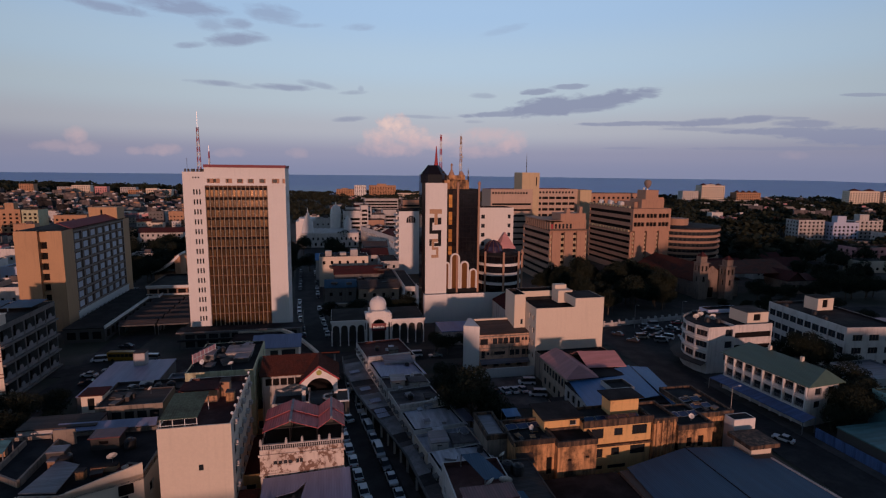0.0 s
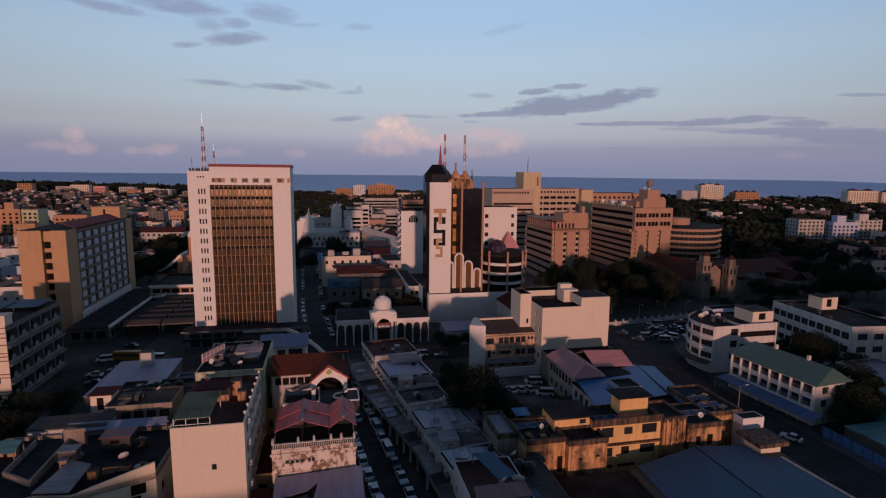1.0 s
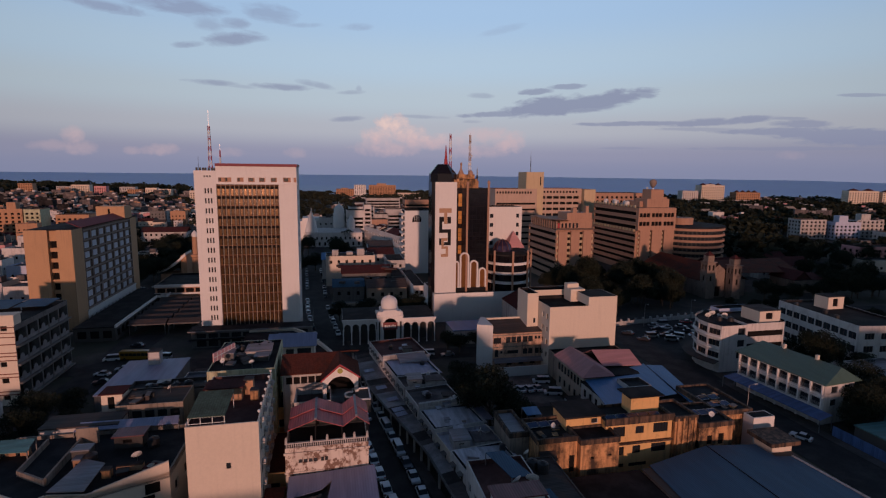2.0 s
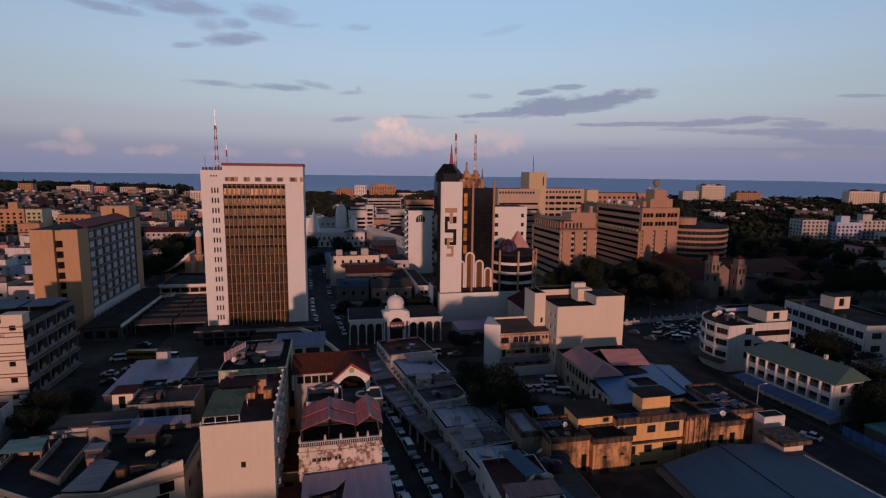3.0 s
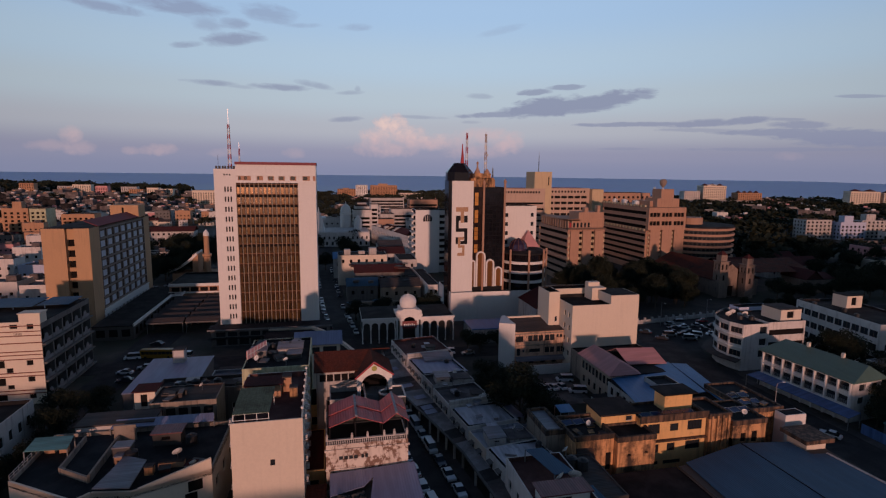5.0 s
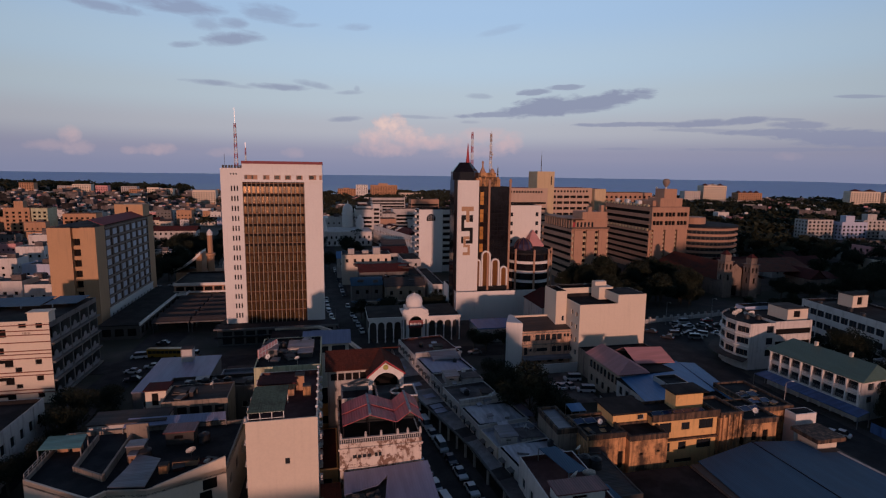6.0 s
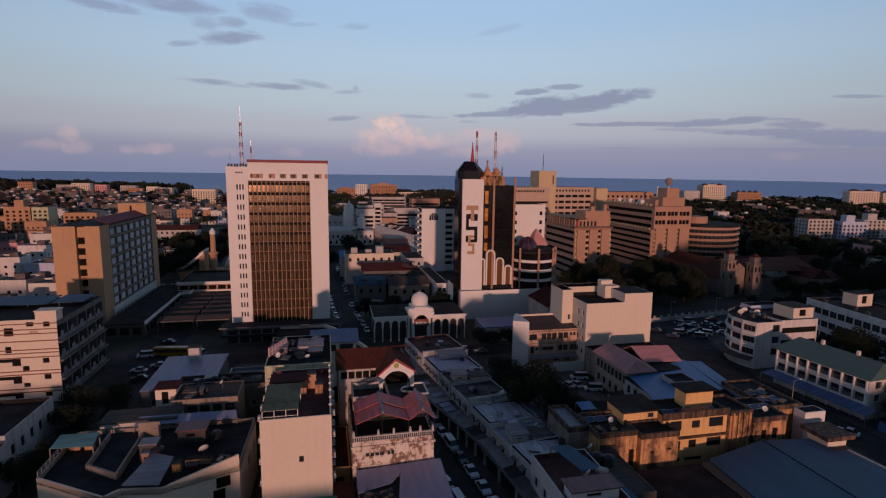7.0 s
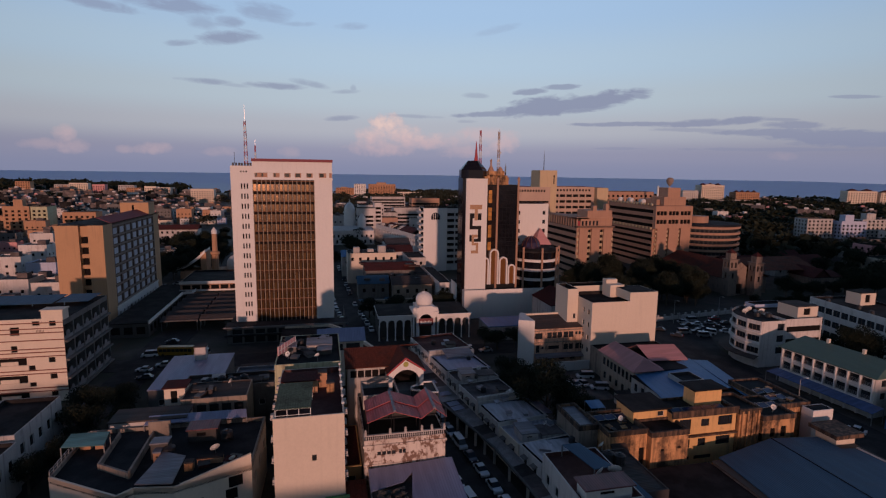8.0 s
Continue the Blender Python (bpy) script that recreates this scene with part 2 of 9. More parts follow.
def sheet_metal(name, col, axis=0, rust=0.25, rough=0.5, rustcol=(0.12, 0.06, 0.035), fade=1.0):
    """Profiled roofing sheet: ribs along the fall, faded sheets, rust."""
    m, nt, b = nodes_of(name)
    pos = nt.nodes.new("ShaderNodeNewGeometry").outputs["Position"]
    wave = nt.nodes.new("ShaderNodeTexWave")
    wave.wave_type, wave.bands_direction = "BANDS", "XY"[axis]
    wave.inputs["Scale"].default_value = 0.8
    nt.links.new(pos, wave.inputs["Vector"])
    s = [0.12, 0.12, 0.12]
    s[axis] = 1.0
    sheets = noise_node(nt, mapped(nt, pos, tuple(s)), 1.1, 3, 0.55)
    blot = noise_node(nt, pos, 0.35, 6, 0.65)
    c = mixc(nt, ramp(nt, sheets, 0.35, 0.68), tuple(v * (1 - 0.28 * fade) for v in col), tuple(min(1, v * (1 + 0.15 * fade)) for v in col))
    c = mixc(nt, scaled(nt, ramp(nt, blot, 0.5, 0.75), rust), c, rustcol)
    nt.links.new(c, b.inputs["Base Color"])
    b.inputs["Roughness"].default_value = rough
    bumped(nt, b, wave.outputs["Fac"], 0.5, 0.05)
    return m


def flat_roof(name, col, col2):
    """Bitumen or cement roof deck with puddle marks and patches."""
    m, nt, b = nodes_of(name)
    pos = nt.nodes.new("ShaderNodeNewGeometry").outputs["Position"]
    big = noise_node(nt, pos, 0.22, 5, 0.6)
    fine = noise_node(nt, pos, 1.7, 6, 0.7)
    c = mixc(nt, ramp(nt, big, 0.38, 0.66), col, col2)
    c = mixc(nt, scaled(nt, ramp(nt, fine, 0.45, 0.8), 0.5), c, tuple(v * 0.45 for v in col))
    nt.links.new(c, b.inputs["Base Color"])
    b.inputs["Roughness"].default_value = 0.9
    b.inputs["Specular IOR Level"].default_value = 0.12
    bumped(nt, b, fine, 0.3, 0.04)
    return m


def tiled(name, col, axis=0):
    """Clay roof tiles: courses, tile to tile colour, soot."""
    m, nt, b = nodes_of(name)
    pos = nt.nodes.new("ShaderNodeNewGeometry").outputs["Position"]
    wave = nt.nodes.new("ShaderNodeTexWave")
    wave.wave_type, wave.bands_direction = "BANDS", "XY"[axis]
    wave.inputs["Scale"].default_value = 0.9
    nt.links.new(pos, wave.inputs["Vector"])
    fine = noise_node(nt, pos, 3.0, 4, 0.7)
    big = noise_node(nt, pos, 0.3, 5, 0.6)
    c = mixc(nt, ramp(nt, fine, 0.35, 0.7), tuple(v * 0.6 for v in col), col)
    c = mixc(nt, scaled(nt, ramp(nt, big, 0.45, 0.75), 0.7), c, (0.035, 0.028, 0.025))
    nt.links.new(c, b.inputs["Base Color"])
    b.inputs["Roughness"].default_value = 0.9
    b.inputs["Specular IOR Level"].default_value = 0.08
    bumped(nt, b, wave.outputs["Fac"], 0.5, 0.06)
    return m


def plain(name, col, rough=0.5, metal=0.0, vary=0.25, scale=3.0):
    m, nt, b = nodes_of(name)
    pos = nt.nodes.new("ShaderNodeNewGeometry").outputs["Position"]
    f = noise_node(nt, pos, scale, 4, 0.6)
    c = mixc(nt, ramp(nt, f, 0.35, 0.7), col, tuple(v * (1 - vary) for v in col))
    nt.links.new(c, b.inputs["Base Color"])
    b.inputs["Roughness"].default_value, b.inputs["Metallic"].default_value = rough, metal
    return m


def glazing(name, col, rough=0.06, metal=0.0, spread=0.5):
    """Tinted window glass; the panes differ a little."""
    m, nt, b = nodes_of(name)
    rnd = nt.nodes.new("ShaderNodeObjectInfo").outputs["Random"]
    pos = nt.nodes.new("ShaderNodeNewGeometry").outputs["Position"]
    c = mixc(nt, scaled(nt, rnd, spread), col, tuple(v * 0.25 for v in col))
    nt.links.new(c, b.inputs["Base Color"])
    b.inputs["Roughness"].default_value, b.inputs["Metallic"].default_value = rough, metal
    bumped(nt, b, noise_node(nt, pos, 0.5, 2, 0.5), 0.08, 0.05)
    return m


def leafy(name, col, col2):
    m, nt, b = nodes_of(name)
    g = nt.nodes.new("ShaderNodeNewGeometry")
    f = noise_node(nt, g.outputs["Position"], 0.25, 4, 0.6)
    c = mixc(nt, ramp(nt, f, 0.35, 0.68), col, col2)
    c = mixc(nt, scaled(nt, g.outputs["Random Per Island"], 0.6), c, tuple(v * 0.4 for v in col))
    nt.links.new(c, b.inputs["Base Color"])
    b.inputs["Roughness"].default_value = 0.8
    b.inputs["Specular IOR Level"].default_value = 0.1
    return m


WHITE = plaster("white_plaster", (0.74, 0.71, 0.68), 0.09)
WHITE_OLD = plaster("weathered_white_plaster", (0.5, 0.47, 0.45), 0.7, patch=0.45, patch_col=(0.12, 0.1, 0.09), soft=0.2)
CREAM = plaster("cream_plaster", (0.70, 0.60, 0.49), 0.07)
TAN = plaster("tan_render", (0.5, 0.3, 0.165), 0.2)
BROWN = plaster("brown_concrete", (0.43, 0.25, 0.17), 0.3)
PALE_TAN = plaster("pale_tan_render", (0.56, 0.43, 0.27), 0.2)
GRIMY = plaster("grimy_cream_plaster", (0.3, 0.245, 0.2), 0.9, (0.03, 0.026, 0.024), patch=0.75, patch_col=(0.06, 0.05, 0.045), soft=0.2)
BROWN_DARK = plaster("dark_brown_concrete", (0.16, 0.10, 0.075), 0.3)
YELLOW = plaster("ochre_plaster", (0.74, 0.45, 0.19), 0.4, (0.06, 0.03, 0.02), patch=0.5, patch_col=(0.12, 0.06, 0.035), patch_size=0.7, cover=0.56, soft=0.2)
STAINED = plaster("mould_stained_plaster", (0.66, 0.35, 0.16), 0.5, (0.03, 0.02, 0.015), patch=0.95, patch_col=(0.03, 0.02, 0.016), patch_size=0.45, run=(0.44, 0.66), cover=0.4, soft=0.26)
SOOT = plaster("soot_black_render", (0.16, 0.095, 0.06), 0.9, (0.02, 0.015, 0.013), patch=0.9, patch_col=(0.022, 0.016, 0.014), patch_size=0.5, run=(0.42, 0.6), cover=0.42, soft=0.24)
PEELED = plaster("peeling_white_plaster", (0.68, 0.6, 0.53), 0.6, (0.13, 0.06, 0.035), patch=0.9, patch_col=(0.15, 0.07, 0.042), patch_size=1.0, cover=0.5)
GREY = plaster("grey_concrete", (0.16, 0.15, 0.145), 0.6, patch=0.4, patch_col=(0.05, 0.045, 0.042))
GREY_DARK = plaster("dark_grey_concrete", (0.07, 0.064, 0.06), 0.5)
PINK = plaster("pink_plaster", (0.62, 0.3, 0.3), 0.25)
BLUE_W = plaster("pale_blue_plaster", (0.46, 0.5, 0.64), 0.2)
ORANGE_W = plaster("orange_plaster", (0.47, 0.26, 0.15), 0.4)
GREEN_W = plaster("faded_green_plaster", (0.5, 0.5, 0.33), 0.55, patch=0.3)
STONE = plaster("coral_stone", (0.4, 0.32, 0.25), 0.5)
TEAL = plaster("teal_plaster", (0.16, 0.36, 0.38), 0.3)
BITUMEN = flat_roof("bitumen_roof", (0.016, 0.015, 0.016), (0.036, 0.033, 0.034))
CEMENT = flat_roof("cement_roof", (0.045, 0.041, 0.041), (0.085, 0.075, 0.073))
TOWN_ROOF = flat_roof("pale_cement_roof", (0.1, 0.085, 0.085), (0.19, 0.16, 0.155))
SLATE = flat_roof("grey_deck", (0.02, 0.02, 0.023), (0.04, 0.038, 0.042))
RED_DECK = flat_roof("oxide_red_deck", (0.09, 0.04, 0.036), (0.14, 0.07, 0.065))
GREY_L = sheet_metal("weathered_pale_roof_sheet", (0.5, 0.48, 0.52), 0, 0.3, 0.7)
LAVENDER = sheet_metal("pale_blue_grey_sheet", (0.25, 0.26, 0.38), 0, 0.06, fade=0.4)
BLUE_S = sheet_metal("blue_roof_sheet", (0.06, 0.18, 0.38), 0, 0.1, fade=0.4)
BLUE_S2 = sheet_metal("faded_blue_roof_sheet", (0.034, 0.095, 0.165), 0, 0.1, 0.75, fade=0.35)
BLUE_A = sheet_metal("blue_awning_sheet", (0.08, 0.15, 0.33), 1, 0.15)
RED_S = sheet_metal("red_roof_sheet", (0.52, 0.1, 0.1), 0, 0.12)
PINK_S = sheet_metal("faded_pink_roof_sheet", (0.52, 0.25, 0.25), 1, 0.06, 0.75, fade=0.4)
GREEN_S = sheet_metal("grey_green_roof_sheet", (0.07, 0.115, 0.078), 0, 0.1, fade=0.4)
TEAL_S = sheet_metal("teal_roof_sheet", (0.08, 0.2, 0.2), 1, 0.2)
GREY_S = sheet_metal("grey_roof_sheet", (0.19, 0.19, 0.22), 1, 0.4)
RUST_S = sheet_metal("rusty_roof_sheet", (0.06, 0.047, 0.044), 1, 0.6, 0.9)
TILE_R = tiled("brown_red_tiles", (0.15, 0.045, 0.03), 0)
TILE_D = tiled("maroon_tiles", (0.11, 0.035, 0.034), 1)
SHINGLE = tiled("grey_green_shingles", (0.12, 0.17, 0.13), 0)
RED_T = plain("red_paint", (0.4, 0.03, 0.04), 0.5)
WHITE_T = plain("white_paint", (0.75, 0.73, 0.7), 0.5)
BLACK_T = plain("black_paint", (0.016, 0.016, 0.018), 0.8)
BLACK_T.node_tree.nodes["Principled BSDF"].inputs["Specular IOR Level"].default_value = 0.15
BRONZE_T = plain("brown_paint", (0.42, 0.24, 0.13), 0.5)
STEEL = plain("galvanised_steel", (0.35, 0.35, 0.36), 0.4, 0.8)
TANK = plain("black_tank_plastic", (0.025, 0.025, 0.028), 0.5)
GLASS = glazing("dark_window_glass", (0.03, 0.035, 0.042), 0.08)
GLASS_GOLD = glazing("bronze_reflective_glass", (0.45, 0.2, 0.07), 0.16, 0.6, 0.5)
GLASS_DARK = glazing("black_reflective_glass", (0.012, 0.01, 0.013), 0.1, 0.1, 0.6)
GLASS_AMBER = glazing("brown_curtain_glass", (0.17, 0.092, 0.038), 0.14, 0.5, 0.85)
GLASS_BROWN = glazing("dark_brown_glass", (0.045, 0.024, 0.018), 0.15, 0.3, 0.8)
# dark tower panes with the orange sunset reflection put into the colour
GLASS_LIT = glazing("sunset_reflection_glass", (0.85, 0.38, 0.1), 0.2, 0.5, 0.5)
COPPER_T = plain("copper_brown_paint", (0.2, 0.085, 0.04), 0.7)
UMBER_T = plain("umber_panel", (0.06, 0.028, 0.015), 0.9)
UMBER_T.node_tree.nodes["Principled BSDF"].inputs["Specular IOR Level"].default_value = 0.1
FIN_T = plain("grey_green_fin_paint", (0.36, 0.31, 0.24), 0.8)
WHITE_MID = plaster("dulled_white_plaster", (0.64, 0.6, 0.57), 0.35, patch=0.2, patch_col=(0.2, 0.14, 0.11), patch_size=0.3)
PALE_PINK = plaster("pale_pink_render", (0.5, 0.36, 0.28), 0.2)
TAUPE = plaster("taupe_concrete", (0.27, 0.2, 0.165), 0.3)
GRIME_P = plaster("streaked_salmon_plaster", (0.6, 0.39, 0.28), 0.65, (0.05, 0.035, 0.03), patch=0.7, patch_col=(0.09, 0.06, 0.045), patch_size=0.6)
CHURCH_ST = plaster("sooty_coral_stone", (0.24, 0.175, 0.14), 0.6, patch=0.4, patch_col=(0.07, 0.05, 0.04))
MAROON_BAND = plaster("maroon_band_paint", (0.2, 0.07, 0.05), 0.2)
DUSTY = flat_roof("dusty_yard", (0.1, 0.085, 0.08), (0.2, 0.17, 0.155))
GREY_PALE = plaster("pale_grey_concrete", (0.22, 0.21, 0.22), 0.4)
BLINDS = plaster("white_window_panel", (0.6, 0.61, 0.68), 0.1, vary=0.6)
# near-black backing for openings; the dark of unlit rooms is in the colour
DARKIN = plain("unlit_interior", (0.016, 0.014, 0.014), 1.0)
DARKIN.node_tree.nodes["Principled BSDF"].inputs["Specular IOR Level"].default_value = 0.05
MAROON_S = sheet_metal("maroon_roof_sheet", (0.16, 0.045, 0.05), 0, 0.2)
CANOPY_G = flat_roof("grey_canopy_deck", (0.24, 0.225, 0.23), (0.4, 0.38, 0.385))
ASPHALT = flat_roof("asphalt", (0.038, 0.035, 0.036), (0.06, 0.055, 0.055))
PAVING = flat_roof("pavement_slabs", (0.08, 0.072, 0.068), (0.12, 0.105, 0.1))
LEAF = leafy("dark_leaves", (0.024, 0.031, 0.022), (0.044, 0.05, 0.03))
LEAF2 = leafy("olive_leaves", (0.03, 0.036, 0.025), (0.05, 0.054, 0.034))
BARK = plain("bark", (0.1, 0.075, 0.055), 0.9)
RUBBER = plain("tyre_rubber", (0.02, 0.02, 0.02), 0.8)
CAR_W = plain("white_car_paint", (0.72, 0.72, 0.74), 0.25, vary=0.05)
CAR_G = plain("silver_car_paint", (0.4, 0.41, 0.44), 0.3, 0.5, 0.05)
CAR_D = plain("dark_car_paint", (0.05, 0.05, 0.065), 0.25, 0.2, 0.05)
CAR_R = plain("red_car_paint", (0.3, 0.04, 0.05), 0.25, vary=0.05)
BUS_Y = plain("yellow_bus_paint", (0.34, 0.17, 0.012), 0.35, vary=0.1)

# ---- mesh building ----


class Mesh:
    """Collects faces; a face may name a material slot."""

    def __init__(self):
        self.v, self.f, self.s = [], [], []

    def face(self, pts, slot=0):
        n = len(self.v)
        self.v.extend(tuple(p) for p in pts)
        self.f.append(tuple(range(n, n + len(pts))))
        self.s.append(slot)

    def box(self, x0, y0, z0, x1, y1, z1, slot=0, m=None):
        c = [Vector(p) for p in ((x0, y0, z0), (x1, y0, z0), (x1, y1, z0), (x0, y1, z0), (x0, y0, z1), (x1, y0, z1), (x1, y1, z1), (x0, y1, z1))]
        if m is not None:
            c = [m @ p for p in c]
        n = len(self.v)
        self.v.extend(tuple(p) for p in c)
        for q in ((0, 3, 2, 1), (4, 5, 6, 7), (0, 1, 5, 4), (1, 2, 6, 5), (2, 3, 7, 6), (3, 0, 4, 7)):
            self.f.append(tuple(n + i for i in q))
            self.s.append(slot)

    def bar(self, a, b, t, slot=0):
        """A square bar from a to b, t thick."""
        a, b = Vector(a), Vector(b)
        q = (b - a).to_track_quat("Z", "Y").to_matrix().to_4x4()
        self.box(-t / 2, -t / 2, 0, t / 2, t / 2, (b - a).length, slot, Matrix.Translation(a) @ q)

    def prism(self, poly, z0, z1, slot=0):
        """poly anticlockwise from above."""
        n = len(self.v)
        k = len(poly)
        self.v.extend((x, y, z0) for x, y in poly)
        self.v.extend((x, y, z1) for x, y in poly)
        self.f.append(tuple(reversed(range(n, n + k))))
        self.f.append(tuple(range(n + k, n + 2 * k)))
        self.s.extend((slot, slot))
        for i in range(k):
            j = (i + 1) % k
            self.f.append((n + i, n + j, n + k + j, n + k + i))
            self.s.append(slot)

    def lathe(self, cx, cy, prof, seg=16, a0=0.0, a1=360.0, slot=0):
        """prof: (radius, z) from below upwards."""
        full = abs(a1 - a0) >= 360
        k = seg if full else seg + 1
        n = len(self.v)
        for r, z in prof:
            for i in range(k):
                a = radians(a0 + (a1 - a0) * i / seg)
                self.v.append((cx + r * math.cos(a), cy + r * math.sin(a), z))
        for j in range(len(prof) - 1):
            for i in range(seg):
                i2 = (i + 1) % k
                self.f.append((n + j * k + i, n + j * k + i2, n + (j + 1) * k + i2, n + (j + 1) * k + i))
                self.s.append(slot)
        if full:
            self.f.append(tuple(n + (len(prof) - 1) * k + i for i in range(k)))
            self.f.append(tuple(n + i for i in reversed(range(k))))
            self.s.extend((slot, slot))

    def facade(self, p, u, width, z0, z1, holes=(), depth=0.25, back=None):
        """A wall face with recessed openings. p: its left end seen from outside; u: its direction; holes: (a0, z0, a1, z1)."""
        ux, uy = u
        nx, ny = uy, -ux
        holes = [(max(0.0, a), max(z0, b), min(width, c), min(z1, d)) for a, b, c, d in holes]
        xs = sorted({0.0, width, *(round(v, 4) for h in holes for v in (h[0], h[2]))})
        zs = sorted({z0, z1, *(round(v, 4) for h in holes for v in (h[1], h[3]))})

        def pt(a, z, e=0.0):
            return (p[0] + ux * a - nx * e, p[1] + uy * a - ny * e, z)
        for j in range(len(zs) - 1):
            i = 0
            zc = (zs[j] + zs[j + 1]) / 2
            inrow = [h for h in holes if h[1] < zc < h[3]]
            while i < len(xs) - 1:
                xc = (xs[i] + xs[i + 1]) / 2
                if any(h[0] < xc < h[2] for h in inrow):
                    i += 1
                    continue
                k = i
                while k + 1 < len(xs) - 1 and not any(h[0] < (xs[k + 1] + xs[k + 2]) / 2 < h[2] for h in inrow):
                    k += 1
                self.face([pt(xs[i], zs[j]), pt(xs[k + 1], zs[j]), pt(xs[k + 1], zs[j + 1]), pt(xs[i], zs[j + 1])])
                i = k + 1
        for a, b, c, d in holes:
            self.face([pt(a, b), pt(c, b), pt(c, b, depth), pt(a, b, depth)])
            self.face([pt(a, d, depth), pt(c, d, depth), pt(c, d), pt(a, d)])
            self.face([pt(a, b), pt(a, b, depth), pt(a, d, depth), pt(a, d)])
            self.face([pt(c, b, depth), pt(c, b), pt(c, d), pt(c, d, depth)])
            if back is not None:
                self.face([pt(a, b, depth), pt(c, b, depth), pt(c, d, depth), pt(a, d, depth)], back)

    def gable(self, x0, y0, x1, y1, ze, zr, axis="y", t=0.12, slot=0):
        """Two roof slopes of thickness t, ridge along axis."""
        if axis == "y":
            xm = (x0 + x1) / 2
            for a, b in ((x0, xm), (x1, xm)):
                q = [(a, y0, ze), (b, y0, zr), (b, y1, zr), (a, y1, ze)]
                self.slab(q if a < b else q[::-1], t, slot)
        else:
            ym = (y0 + y1) / 2
            for a, b in ((y0, ym), (y1, ym)):
                q = [(x0, a, ze), (x1, a, ze), (x1, b, zr), (x0, b, zr)]
                self.slab(q if a < b else q[::-1], t, slot)

    def slab(self, q, t, slot=0):
        n = len(self.v)
        k = len(q)
        self.v.extend(tuple(p) for p in q)
        self.v.extend((p[0], p[1], p[2] - t) for p in q)
        self.f.append(tuple(range(n, n + k)))
        self.f.append(tuple(n + k + i for i in reversed(range(k))))
        self.s.extend((slot, slot))
        for i in range(k):
            j = (i + 1) % k
            self.f.append((n + i, n + k + i, n + k + j, n + j))
            self.s.append(slot)

    def data(self, name, *mats):
        me = bpy.data.meshes.new(name)
        me.from_pydata(self.v, [], self.f)
        for m in mats:
            me.materials.append(m)
        if len(mats) > 1:
            me.polygons.foreach_set("material_index", self.s)
        me.update()
        return me


def part(name, m, mats, parent, label="", loc=None, rz=0.0):
    me = m if isinstance(m, bpy.types.Mesh) else m.data(name, *(mats if isinstance(mats, tuple) else (mats,)))
    ob = new(name, me)
    ob.parent = parent
    if loc is not None:
        ob.location = loc
        ob.rotation_euler = (0, 0, rz)
    if label:
        ob["label"] = label
    return ob


def thing(name, label, category, x, y, z=0.0, yaw=0.0, group="", kind=""):
    ob = new(name)
    ob.location, ob.rotation_euler = (x, y, z), (0, 0, radians(yaw))
    ob.empty_display_size = 0.5
    return tagged(ob, label, category, group, kind)


def smooth(ob):
    for p in ob.data.polygons:
        p.use_smooth = True
    return ob


def grid(a0, a1, n, z, dz, rows, ww, wh):
    """Openings: n columns between a0 and a1, rows from sill height z upwards."""
    step = (a1 - a0) / n
    return [(a0 + step * (i + 0.5) - ww / 2, z + dz * j, a0 + step * (i + 0.5) + ww / 2, z + dz * j + wh) for j in range(rows) for i in range(n)]


WIN = {}


def window(parent, loc, rz, wd, ht, panes, fmat, gmat):
    """A glazed window: frame with mullions, and its pane as a sub-part."""
    key = (round(wd, 2), round(ht, 2), panes, fmat.name, gmat.name)
    if key not in WIN:
        m = Mesh()
        f = 0.07 if wd < 3 else 0.1
        xs = [(wd - f) * i / panes for i in range(panes + 1)]
        for y, flip in ((0.0, False), (0.08, True)):
            cells = [[(0, 0, wd, f)], [(0, ht - f, wd, ht)], [(x, f, x + f, ht - f) for x in xs]]
            for group in cells:
                for x0, z0, x1, z1 in group:
                    q = [(x0, y, z0), (x1, y, z0), (x1, y, z1), (x0, y, z1)]
                    m.face(q[::-1] if flip else q)
        for i in range(panes):
            x0, x1 = xs[i] + f, xs[i + 1]
            m.face([(x0, 0, f), (x1, 0, f), (x1, 0.08, f), (x0, 0.08, f)])
            m.face([(x0, 0.08, ht - f), (x1, 0.08, ht - f), (x1, 0, ht - f), (x0, 0, ht - f)])
            m.face([(x0, 0, f), (x0, 0.08, f), (x0, 0.08, ht - f), (x0, 0, ht - f)])
            m.face([(x1, 0.08, f), (x1, 0, f), (x1, 0, ht - f), (x1, 0.08, ht - f)])
        me = m.data("window", fmat)
        bm = bmesh.new()
        bm.from_mesh(me)
        bmesh.ops.remove_doubles(bm, verts=bm.verts, dist=0.0005)
        bm.to_mesh(me)
        bm.free()
        g = Mesh()
        g.box(f / 2, 0.045, f / 2, wd - f / 2, 0.065, ht - f / 2)
        WIN[key] = (me, g.data("pane", gmat))
    ob = part("window", WIN[key][0], None, parent, "", loc, rz)
    part("pane", WIN[key][1], None, ob)
    return ob


SIDES = {"S": 0.0, "E": 90.0, "N": 180.0, "W": -90.0}


